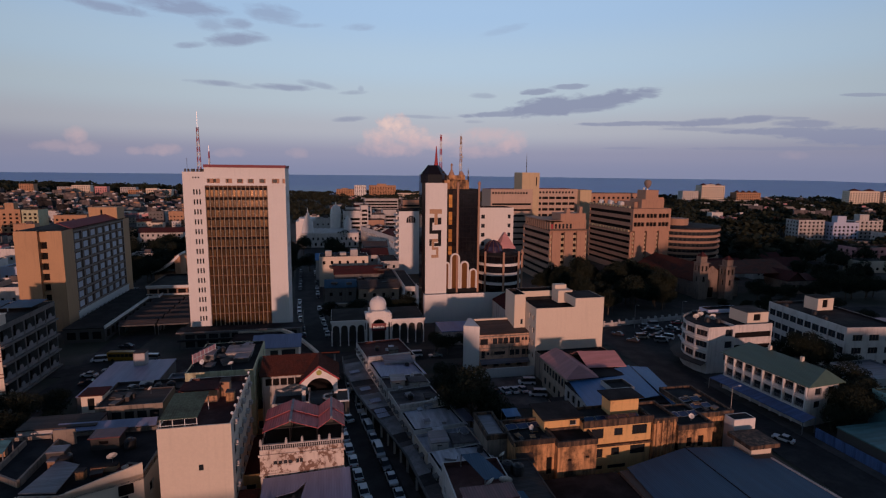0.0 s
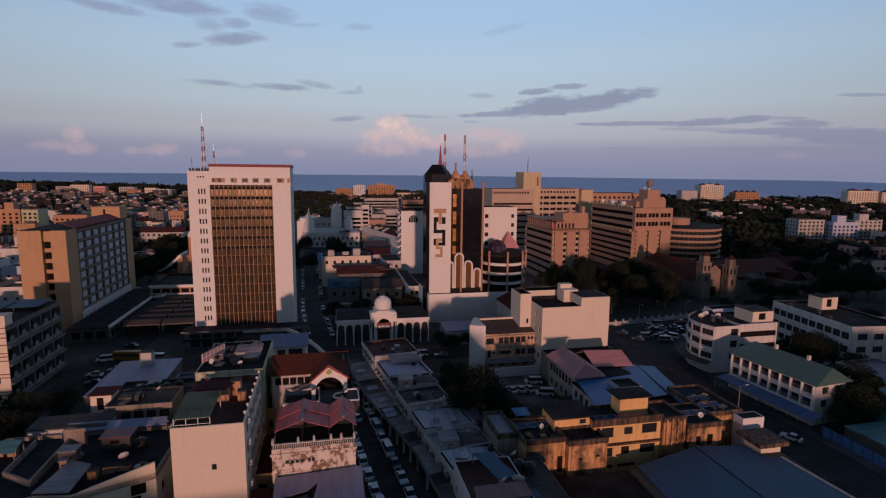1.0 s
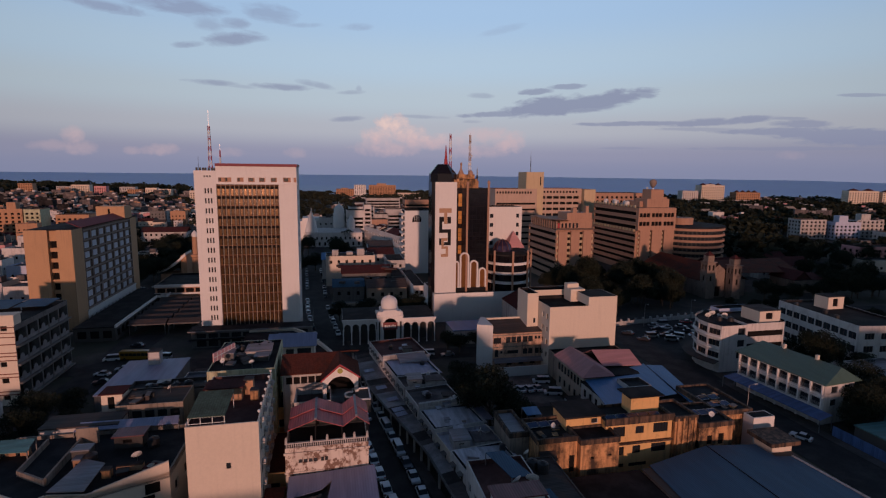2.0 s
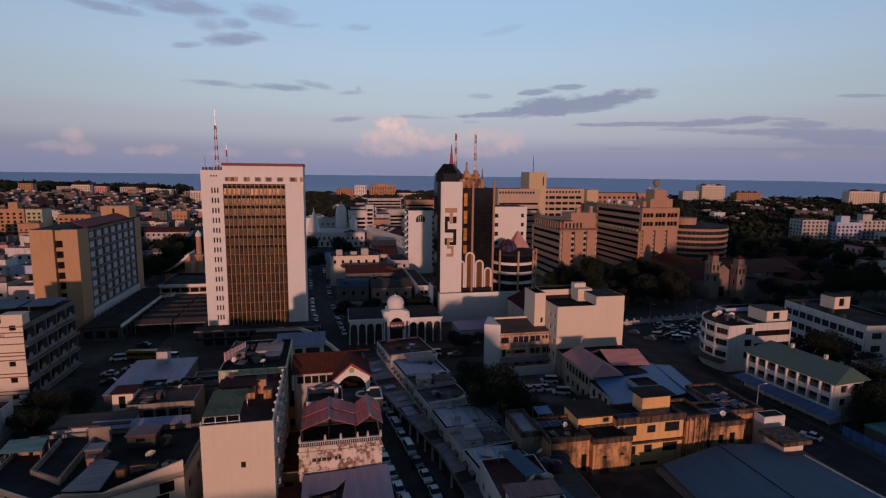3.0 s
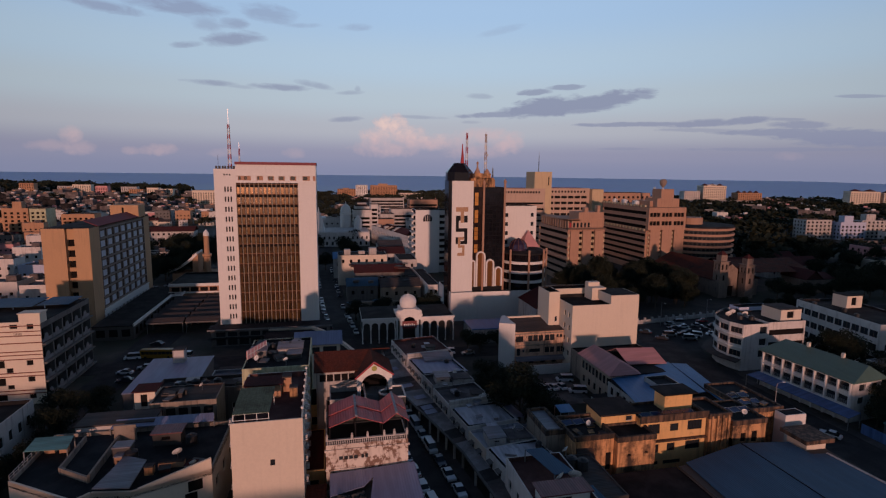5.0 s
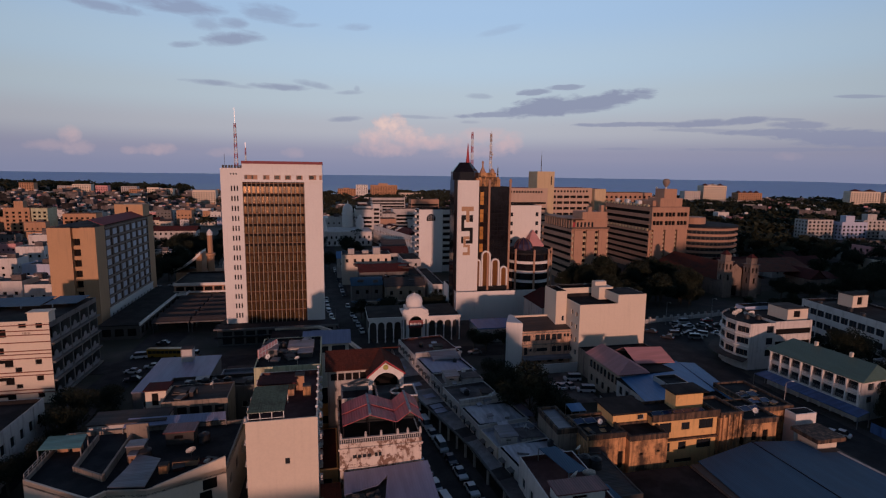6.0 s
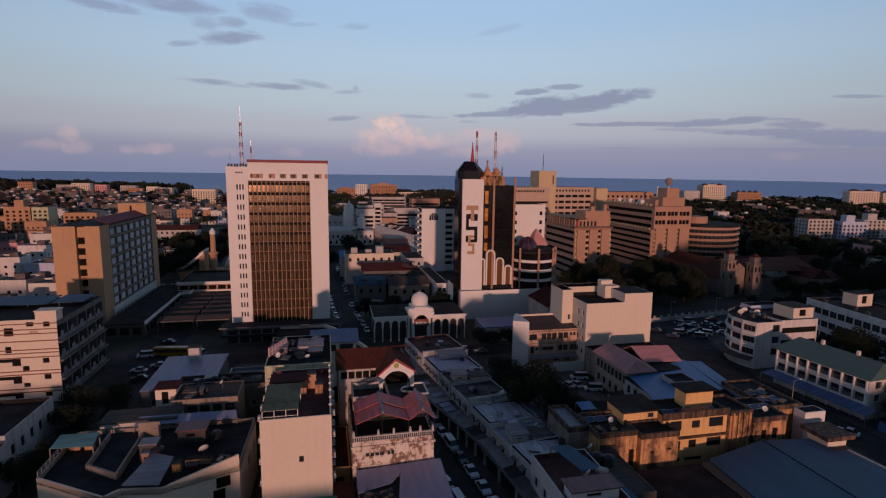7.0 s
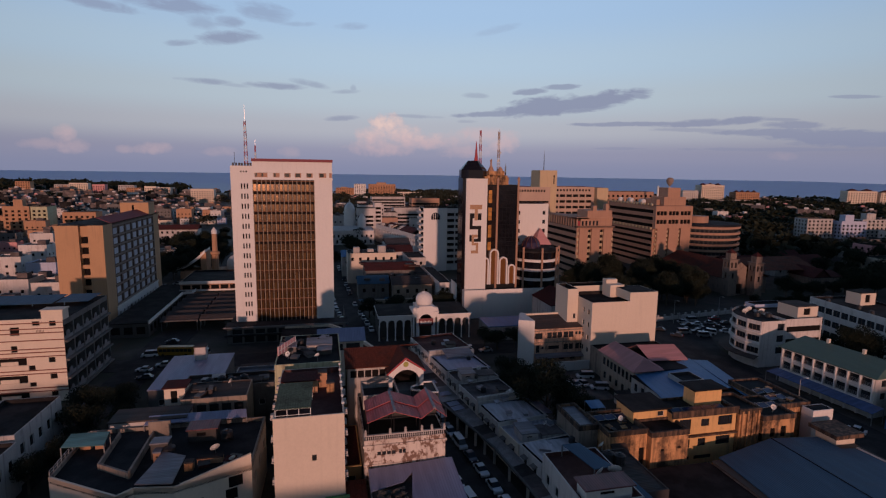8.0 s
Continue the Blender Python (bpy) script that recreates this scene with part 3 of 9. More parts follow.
def building(name, label, category, x, y, w, d, h, wall, roof, yaw=0.0, par=0.8, z=0.0, S=(), E=(), W=(), N=(), win=(WHITE_T, GLASS), pw=1.1, depth=0.22, group="", wallname="wall", glaze=True, cap=None, inner=None, drop=0.0):
    """A flat-roofed block with parapet, real openings and glazed windows. x, y: its south-west corner."""
    t = thing(name, label, category, x, y, z, yaw, group)
    m = Mesh()
    top = h + par
    for key, p, u, width, holes in (("S", (0, 0), (1, 0), w, S), ("E", (w, 0), (0, 1), d, E), ("N", (w, d), (-1, 0), w, N), ("W", (0, d), (0, -1), d, W)):
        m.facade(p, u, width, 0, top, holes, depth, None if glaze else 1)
        if glaze:
            for a, b, c, e in holes:
                nx, ny = u[1], -u[0]
                loc = (p[0] + u[0] * a - nx * (depth - 0.09), p[1] + u[1] * a - ny * (depth - 0.09), b)
                window(t, loc, radians(SIDES[key]), c - a, e - b, max(1, round((c - a) / pw)), *win)
    k = 0.22
    if par > 0:
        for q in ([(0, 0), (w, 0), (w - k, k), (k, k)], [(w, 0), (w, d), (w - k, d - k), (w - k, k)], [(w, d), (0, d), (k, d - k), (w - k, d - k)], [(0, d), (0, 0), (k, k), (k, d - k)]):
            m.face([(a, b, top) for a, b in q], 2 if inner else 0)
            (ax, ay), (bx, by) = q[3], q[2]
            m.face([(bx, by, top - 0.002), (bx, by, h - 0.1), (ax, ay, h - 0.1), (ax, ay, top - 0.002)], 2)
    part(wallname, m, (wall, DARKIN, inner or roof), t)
    r = Mesh()
    r.box(k - 0.02, k - 0.02, h - 0.2, w - k + 0.02, d - k + 0.02, h) if par > 0 else r.box(-0.15, -0.15, h - 0.15, w + 0.15, d + 0.15, h + 0.12)
    part("roof", r, roof, t)
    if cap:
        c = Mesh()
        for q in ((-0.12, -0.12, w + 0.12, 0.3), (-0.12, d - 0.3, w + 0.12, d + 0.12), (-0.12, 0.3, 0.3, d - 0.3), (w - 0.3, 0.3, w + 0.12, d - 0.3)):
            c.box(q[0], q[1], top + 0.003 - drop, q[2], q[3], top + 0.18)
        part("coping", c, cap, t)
    return t

# ---- ground, roads, sea ----
COAST = [(3200, -600), (3200, 300), (2200, 620), (1500, 830), (1022, 1020), (830, 1130), (560, 1290), (330, 1420), (110, 1450), (-40, 1390), (-150, 1300), (-260, 1270),
         (-330, 1340), (-350, 1500), (-420, 1640), (-620, 1760), (-1100, 1900), (-1900, 2050), (-3200, 2150), (-3200, -600)]


def inland(x, y):
    c = False
    for i in range(len(COAST)):
        (x1, y1), (x2, y2) = COAST[i], COAST[i - 1]
        if (y1 > y) != (y2 > y) and x < (x2 - x1) * (y - y1) / (y2 - y1) + x1:
            c = not c
    return c


def ground_material():
    m, nt, b = nodes_of("town_ground")
    pos = nt.nodes.new("ShaderNodeNewGeometry").outputs["Position"]
    big = noise_node(nt, pos, 0.02, 5, 0.6)
    mid = noise_node(nt, pos, 0.12, 5, 0.65)
    fine = noise_node(nt, pos, 1.5, 5, 0.65)
    c = mixc(nt, ramp(nt, mid, 0.4, 0.62), (0.045, 0.039, 0.036), (0.078, 0.064, 0.055))
    c = mixc(nt, ramp(nt, big, 0.46, 0.6), c, (0.025, 0.028, 0.015))
    c = mixc(nt, scaled(nt, ramp(nt, fine, 0.4, 0.75), 0.5), c, (0.025, 0.022, 0.021))
    nt.links.new(c, b.inputs["Base Color"])
    b.inputs["Roughness"].default_value = 0.95
    bumped(nt, b, fine, 0.4, 0.05)
    return m


def water_material():
    m, nt, b = nodes_of("sea_water")
    pos = nt.nodes.new("ShaderNodeNewGeometry").outputs["Position"]
    f = noise_node(nt, mapped(nt, pos, (0.012, 0.03, 0.01)), 1.0, 6, 0.65)
    foam = noise_node(nt, mapped(nt, pos, (0.002, 0.012, 0.01)), 1.0, 5, 0.6)
    c = mixc(nt, ramp(nt, f, 0.3, 0.7), (0.075, 0.15, 0.45), (0.1, 0.19, 0.53))
    c = mixc(nt, scaled(nt, ramp(nt, foam, 0.62, 0.75), 0.3), c, (0.3, 0.36, 0.5))
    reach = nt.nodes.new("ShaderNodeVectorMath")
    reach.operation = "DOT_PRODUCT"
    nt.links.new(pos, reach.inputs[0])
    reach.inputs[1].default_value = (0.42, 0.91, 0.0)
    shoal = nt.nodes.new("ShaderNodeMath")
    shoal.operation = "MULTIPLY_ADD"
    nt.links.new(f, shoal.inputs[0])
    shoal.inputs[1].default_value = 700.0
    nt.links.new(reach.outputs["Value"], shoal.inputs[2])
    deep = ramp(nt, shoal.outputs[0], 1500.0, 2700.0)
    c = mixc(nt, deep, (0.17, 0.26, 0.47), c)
    nt.links.new(c, b.inputs["Base Color"])
    b.inputs["Roughness"].default_value = 0.4
    b.inputs["Specular IOR Level"].default_value = 0.1
    bumped(nt, b, f, 0.15, 0.8)
    return m


m = Mesh()
m.prism(COAST, -3.0, 0.0)
ground = tagged(new("ground", m.data("ground", ground_material())), "dark town ground of earth, asphalt and scrub", "ground", kind="structure")
m = Mesh()
ys = [-700, 300, 900, 1400, 1800, 2400, 3200, 4000, 4880]
zs = [-1.6, -1.6, -1.6, -1.6, -1.0, 3.0, 11.0, 22.0, 37.0]
for i in range(len(ys) - 1):
    m.face([(-4500, ys[i], zs[i]), (4500, ys[i], zs[i]), (4500, ys[i + 1], zs[i + 1]), (-4500, ys[i + 1], zs[i + 1])])
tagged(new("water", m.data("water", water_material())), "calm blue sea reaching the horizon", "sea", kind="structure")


def strip(name, label, pts, mat, z, kind="structure", cat="road"):
    """A road surface through (x, y, half width)."""
    m = Mesh()
    L, R = [], []
    for i, (x, y, hw) in enumerate(pts):
        a = Vector(pts[max(0, i - 1)][:2])
        b = Vector(pts[min(len(pts) - 1, i + 1)][:2])
        t = (b - a).normalized()
        n = Vector((-t.y, t.x))
        L.append((x + n.x * hw, y + n.y * hw))
        R.append((x - n.x * hw, y - n.y * hw))
    for i in range(len(pts) - 1):
        m.slab([(*R[i], z), (*R[i + 1], z), (*L[i + 1], z), (*L[i], z)], 0.06)
    return tagged(new(name, m.data(name, mat)), label, cat, kind=kind)


STREET = [(11.5, 40, 4.2), (8.2, 80, 4.2), (5.2, 102, 4.0), (2.2, 125, 4.0), (-1.5, 148, 4.5), (-5.5, 175, 5.5), (-9, 210, 6.0), (-13, 300, 6.5), (-15, 420, 6.5)]
strip("road_1", "narrow dark asphalt street lined with parked cars", STREET, ASPHALT, 0.06)
strip("road_2", "wide dark asphalt road past shops", [(90.5, 30, 6), (91.5, 80, 5.5), (92.5, 115, 5.5), (94.5, 140, 8), (98, 156, 12), (112, 166, 9), (150, 172, 8), (230, 172, 7)], ASPHALT, 0.06)
strip("road_3", "asphalt cross street in the shade", [(-120, 160, 4), (-60, 157, 5), (-8, 156, 5), (32, 153, 4.5), (60, 152, 4), (95, 156, 4)], ASPHALT, 0.08)
strip("road_4", "asphalt back lane in the shade", [(-69.5, 60, 4), (-69, 110, 4), (-66, 150, 5), (-64, 190, 6)], ASPHALT, 0.09)
m = Mesh()
m.slab([(36, 112, 0.07), (51, 112, 0.07), (51, 131, 0.07), (36, 131, 0.07)], 0.05)
tagged(new("road_5", m.data("car_park", DUSTY)), "dusty grey car park between buildings", "car park", kind="structure")
strip("pavement", "worn grey pavement along the street", [(x + h + 1.0, y, 1.0) for x, y, h in STREET[:5]], PAVING, 0.16, cat="pavement")
strip("pavement", "worn grey pavement along the street", [(x - h - 0.8, y, 0.8) for x, y, h in STREET[:5]], PAVING, 0.16, cat="pavement")
strip("pavement", "worn grey pavement under the awning", [(98.2, 60, 1.2), (98.0, 118, 1.2)], PAVING, 0.18, cat="pavement")

# ---- office tower with bronze curtain wall ----


def lattice_mast(name, label, x, y, z, h, wd, bands, rod=0.05, tones=(RED_T, WHITE_T), dishes=0):
    """A tapering lattice mast; rod: the top rod's share of its height; dishes: small drums on its flank."""
    t = thing(name, label, "antenna", x, y, z)
    n = max(3, int(h / (wd * 1.6)))
    for k in range(bands):
        m = Mesh()
        a, b = h * k / bands, h * (k + 1) / bands
        for sx in (-1, 1):
            for sy in (-1, 1):
                m.bar((sx * wd / 2 * (1 - 0.5 * a / h), sy * wd / 2 * (1 - 0.5 * a / h), a), (sx * wd / 2 * (1 - 0.5 * b / h), sy * wd / 2 * (1 - 0.5 * b / h), b), 0.1)
        steps = max(1, n // bands)
        for i in range(steps):
            z0, z1 = a + (b - a) * i / steps, a + (b - a) * (i + 1) / steps
            w0, w1 = wd / 2 * (1 - 0.5 * z0 / h), wd / 2 * (1 - 0.5 * z1 / h)
            for sy in (-1, 1):
                m.bar((-w0, sy * w0, z0), (w1, sy * w1, z1), 0.055)
                m.bar((w0, sy * w0, z0), (-w1, sy * w1, z1), 0.055)
                m.bar((sy * w0, -w0, z0), (sy * w1, w1, z1), 0.055)
        part("mast_section", m, tones[k % 2], t)
    m = Mesh()
    m.bar((0, 0, h), (0, 0, h * (1 + rod)), 0.09)
    part("rod", m, STEEL, t)
    for k in range(dishes):
        m = Mesh()
        m.lathe(0, 0, [(0.42, 0), (0.45, 0.25), (0.1, 0.32)], 12)
        d = part("drum_antenna", m, WHITE_T, t, "white drum antenna")
        d.location, d.rotation_euler = (0.35 * (-1) ** k, -wd / 2 - 0.1, h * (0.28 + 0.16 * k)), (radians(90), 0, radians(35 * (-1) ** k))
    return t


def office_tower():
    X, Y, D = -44.4, 177.0, 15.0
    t = thing("office_tower", "white office tower with a bronze glass curtain wall", "tower", X, Y)
    m = Mesh()
    slots = [(a, 7.3 + 3.1 * j, a + 0.42, 8.9 + 3.1 * j) for j in range(14) for a in (2.9, 3.75, 4.6)]
    slots += [(a, 52.6, a + 0.45, 53.1) for a in (2.8, 3.6, 4.4)]
    m.facade((0, 0), (1, 0), 6.3, 0, 54.6, slots, 0.3, 1)
    m.facade((6.3, 0), (0, 1), 0.9, 0, 54.6)
    m.facade((0, D), (0, -1), D, 0, 54.6)
    m.face([(0, 0, 54.6), (6.3, 0, 54.6), (6.3, D, 54.6), (0, D, 54.6)])
    part("stair_tower", m, (WHITE, DARKIN), t, "white pillar with rows of narrow slots")
    m = Mesh()
    m.facade((24.9, 0), (1, 0), 5.5, 0, 50.7)
    m.facade((30.4, 0), (0, 1), D, 0, 50.7, grid(3, 12, 3, 8, 3.1, 13, 1.6, 1.5), 0.25, 1)
    m.facade((24.9, 0.9), (0, -1), 0.9, 0, 50.7)
    m.face([(24.9, 0, 50.7), (30.4, 0, 50.7), (30.4, D, 50.7), (24.9, D, 50.7)])
    m.facade((30.4, D), (-1, 0), 30.4, 0, 50.7)
    part("wall", m, (WHITE, GLASS), t, "blank white pillar")
    # attic storey and capping
    m = Mesh()
    holes = [(a, 51.15, a + 1.9, 52.5) for a in (0.7, 2.6, 6.2, 9.5, 12.7, 16.2)] + [(20.0, 51.15, 22.3, 52.6), (23.2, 51.15, 24.0, 52.6)]
    m.facade((6.302, 0.05), (1, 0), 24.1, 50.72, 56.0, holes, 0.5, 1)
    m.facade((30.4, 0.05), (0, 1), D - 0.05, 50.72, 56.0)
    m.facade((30.4, D), (-1, 0), 24.1, 50.72, 56.0)
    m.facade((6.302, D), (0, -1), D, 50.72, 56.0)
    m.face([(6.3, 0.05, 56.0), (30.4, 0.05, 56.0), (30.4, D, 56.0), (6.3, D, 56.0)])
    m.box(6.1, -0.35, 50.4, 30.6, 0.045, 50.95)
    m.box(6.3, -0.2, 52.6, 30.55, 0.045, 52.85)
    part("attic", m, (WHITE, BROWN), t, "cream attic storey with openings")
    m = Mesh()
    m.box(6.2, -0.25, 56.0, 30.6, D + 0.2, 56.85)
    part("fascia", m, plain("dark_red_edge", (0.2, 0.018, 0.035), 0.6), t, "dark red roof edge")
    for a in (0.9, 2.75, 6.4, 9.7, 12.9, 16.4, 20.2):
        m = Mesh()
        w_ = 0.5 if a < 9 else 1.3
        m.box(6.302 + a, 0.4, 51.35, 6.302 + a + w_, 0.53, 52.4)
        part("attic_pane", m, GLASS, t)
    # curtain wall: grey fins before amber glass, a dark vent light over each pane
    n, x0, x1 = 14, 6.35, 24.85
    step = (x1 - x0) / n
    m = Mesh()
    m.box(6.3, 0.95, 0, 24.9, 1.1, 50.7)
    part("backing", m, BLACK_T, t)
    pane = Mesh()
    pane.box(0.1, 0, 0, step * 0.64, 0.05, 2.05)
    pane = pane.data("pane", GLASS_AMBER)
    dim = Mesh()
    dim.box(step * 0.68, 0.06, 0, step - 0.1, 0.11, 2.05)
    dim = dim.data("pane", GLASS_BROWN)
    vent = Mesh()
    vent.box(0.27, 0, 0, step - 0.27, 0.05, 0.8)
    vent = vent.data("vent_light", DARKIN)
    for j in range(14):
        for i in range(n):
            part("pane", pane, None, t, "", (x0 + step * i, 0.6, 6.3 + 3.13 * j))
            part("pane", dim, None, t, "", (x0 + step * i, 0.6, 6.3 + 3.13 * j))
            part("vent_light", vent, None, t, "", (x0 + step * i, 0.56 if j > 6 else 0.64, 8.3 + 3.13 * j))
        s = Mesh()
        s.box(x0, 0.52, 9.2 + 3.13 * j, x1, 0.7, 9.42 + 3.13 * j)
        part("spandrel", s, COPPER_T, t)
        s = Mesh()
        s.box(x0, 0.62, 8.35 + 3.13 * j, x1, 0.7, 9.2 + 3.13 * j)
        part("spandrel", s, UMBER_T, t)
    s = Mesh()
    s.box(0.0, 0.2, 0, 0.17, 0.7, 45.2)
    s = s.data("fin", FIN_T)
    for i in range(n + 1):
        part("fin", s, None, t, "", (x0 + step * i - 0.11, 0, 5.4))
    # podium
    p = thing("podium", "dark grey two-storey podium with concrete canopy", "podium", -46.4, 171.5)
    m = Mesh()
    m.facade((0, 0), (1, 0), 36, 0, 5.2, [(1.5 + 3.4 * i, 0.3, 4.3 + 3.4 * i, 2.6) for i in range(10)] + [(1.5 + 3.4 * i, 3.0, 4.3 + 3.4 * i, 4.5) for i in range(10)], 0.4, 1)
    m.facade((36, 0), (0, 1), 24, 0, 5.2)
    m.facade((0, 24), (0, -1), 24, 0, 5.2)
    part("wall", m, (GREY, GLASS), p)
    m = Mesh()
    m.box(-0.8, -0.8, 5.2, 36.6, 5.4, 5.55)
    m.box(-0.6, -1.2, 2.65, 36.4, -0.01, 2.9)
    part("canopy", m, SLATE, p, "dark canopy slab")
    m = Mesh()
    m.box(-0.85, -0.9, 5.2, 36.65, -0.803, 5.62)
    part("canopy_lip", m, GREY_PALE, p)
    # curved forecourt wall
    c = thing("forecourt_wall", "curved weathered cream forecourt wall", "wall", 0, 0)
    m = Mesh()
    pts = [(-29, 171.0), (-22, 171.6), (-16, 170.8), (-12.6, 166), (-9.8, 160), (-6.5, 152), (-3.4, 143)]
    for a, b in zip(pts[:-1], pts[1:]):
        m.bar((*a, 5.0), (*b, 5.0), 0.75)
        m.slab([(a[0], a[1], 5.0), (b[0], b[1], 5.0), (b[0] - 0.3, b[1], 5.0), (a[0] - 0.3, a[1], 5.0)], 5.0)
    part("parapet", m, CREAM, c)
    m = Mesh()
    m.prism([(-30, 142), (-3.6, 143), (-6.8, 152), (-10, 160), (-12.8, 166), (-16, 170.4), (-30, 170.8)], 4.0, 4.4)
    part("deck", m, SLATE, c, "dark forecourt roof deck")


office_tower()
lattice_mast("radio_mast", "red and white lattice radio mast on the tower", -40.2, 181, 54.6, 13.8, 1.0, 9, 0.34)
lattice_mast("radio_mast", "small lattice aerial on the tower", -37.6, 183, 54.6, 6.4, 0.45, 3, 0.3)
m = thing("whip_aerial", "thin grey whip aerial on the tower roof", "antenna", -43.3, 179, 54.6)
q = Mesh()
q.bar((0, 0, 0), (0, 0, 4.2), 0.09)
part("rod", q, GREY_DARK, m)
for k in range(7):
    q = Mesh()
    q.box(0, 0, 0, 0.5, 0.6, 0.9)
    e = thing("roof_unit", "dark roof unit on the tower edge", "roof unit", -43.9 + 0.85 * k, 177.6 + 0.4 * (k % 3), 54.6)
    part("casing", q, GREY_DARK, e)

# ---- hotel slab ----


def hotel_slab():
    X, Y, WD, D, H = -102.6, 199.0, 14.2, 61.0, 34.5
    t = thing("hotel_block", "tan concrete hotel block with white window panels", "hotel", X, Y)
    m = Mesh()
    holes = [(7.0, 3.0 + 3.6 * j, 9.5, 5.4 + 3.6 * j) for j in range(8)]
    m.facade((0, 0), (1, 0), 6.9, 0, H)
    m.facade((9.6, 0), (1, 0), WD - 9.6, 0, H)
    m.facade((6.9, 0), (0, 1), 1.2, 0, H)
    m.facade((9.6, 1.2), (0, -1), 1.2, 0, H)
    m.facade((6.9, 1.2), (1, 0), 2.7, 0, H, [(0.15, 3.2 + 3.6 * j, 2.55, 5.5 + 3.6 * j) for j in range(8)], 1.0, 1)
    m.facade((WD, 0), (0, 1), 8.0, 0, H)
    m.facade((WD, D - 7.0), (0, 1), 7.0, 0, H - 0.5)
    m.facade((0, D), (0, -1), D, 0, H)
    m.facade((WD, D), (-1, 0), WD, 0, H)
    part("wall", m, (TAN, DARKIN), t)
    m = Mesh()
    m.box(0.1, 0.1, H - 0.2, WD - 0.1, D - 0.1, H + 0.05)
    part("roof", m, BITUMEN, t)
    # long east side: bays of panels between ledges; its greyer browns hold shade
    y0, y1, nb, nr = 8.0, D - 7.0, 7, 8
    m = Mesh()
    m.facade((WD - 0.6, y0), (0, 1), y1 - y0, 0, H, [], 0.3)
    part("wall", m, BROWN_DARK, t, "recessed wall with the side's shade in its brown")
    step = (y1 - y0) / nb
    pm = Mesh()
    pm.box(0, 0, 0, 0.12, step * 0.52, 2.1)
    pm = pm.data("window_panel", BLINDS)
    lm = Mesh()
    lm.box(0, 0, 0, 0.75, y1 - y0, 0.5)
    lm = lm.data("ledge", TAUPE)
    vm = Mesh()
    vm.box(0, 0, 0, 0.55, 0.45, 28.4)
    vm = vm.data("mullion", TAUPE)
    for j in range(nr):
        zz = 5.2 + 3.5 * j
        part("ledge", lm, None, t, "", (WD - 0.62, y0, zz))
        for i in range(nb):
            part("window_panel", pm, None, t, "", (WD - 0.55, y0 + step * i + step * 0.3, zz + 0.7))
    part("ledge", lm, None, t, "", (WD - 0.62, y0, 5.2 + 3.5 * nr))
    for i in range(nb + 1):
        part("mullion", vm, None, t, "", (WD - 0.58, y0 + step * i - 0.2, 5.2))
    m = Mesh()
    m.facade((WD + 0.2, y0 - 1), (0, 1), y1 - y0 + 2, 0, 4.9, grid(1, y1 - y0, 12, 1.6, 1, 1, 1.3, 1.2), 0.25, 1)
    m.box(WD - 0.6, y0 - 1, 4.9, WD + 0.5, y1 + 1, 5.15)
    part("base_storey", m, (WHITE, GLASS), t, "white base storey")
    m = Mesh()
    m.slab([(WD - 4.0, y0 - 2, H + 2.2), (WD - 4.0, D - 4, H + 2.2), (WD + 0.3, D - 4, H + 0.3), (WD + 0.3, y0 - 2, H + 0.3)][::-1], 0.2)
    part("roof_slope", m, plain("dull_red_roof_paint", (0.26, 0.06, 0.065), 0.9), t, "dull red sheet roof slope")
    m = Mesh()
    m.facade((4.0, D - 14), (1, 0), WD - 3.5, H, H + 5.0, [(4.4, H + 1.2, 5.2, H + 4)], 0.3, 1)
    m.facade((WD + 0.5, D - 14), (0, 1), 8, H, H + 5.0)
    m.facade((4.0, D - 6), (0, -1), 8, H, H + 5.0)
    m.face([(4.0, D - 14, H + 5), (WD + 0.5, D - 14, H + 5), (WD + 0.5, D - 6, H + 5), (4.0, D - 6, H + 5)])
    part("penthouse", m, (TAN, DARKIN), t, "tan lift and tank house")


hotel_slab()

# ---- banded commercial block, arcaded side ----


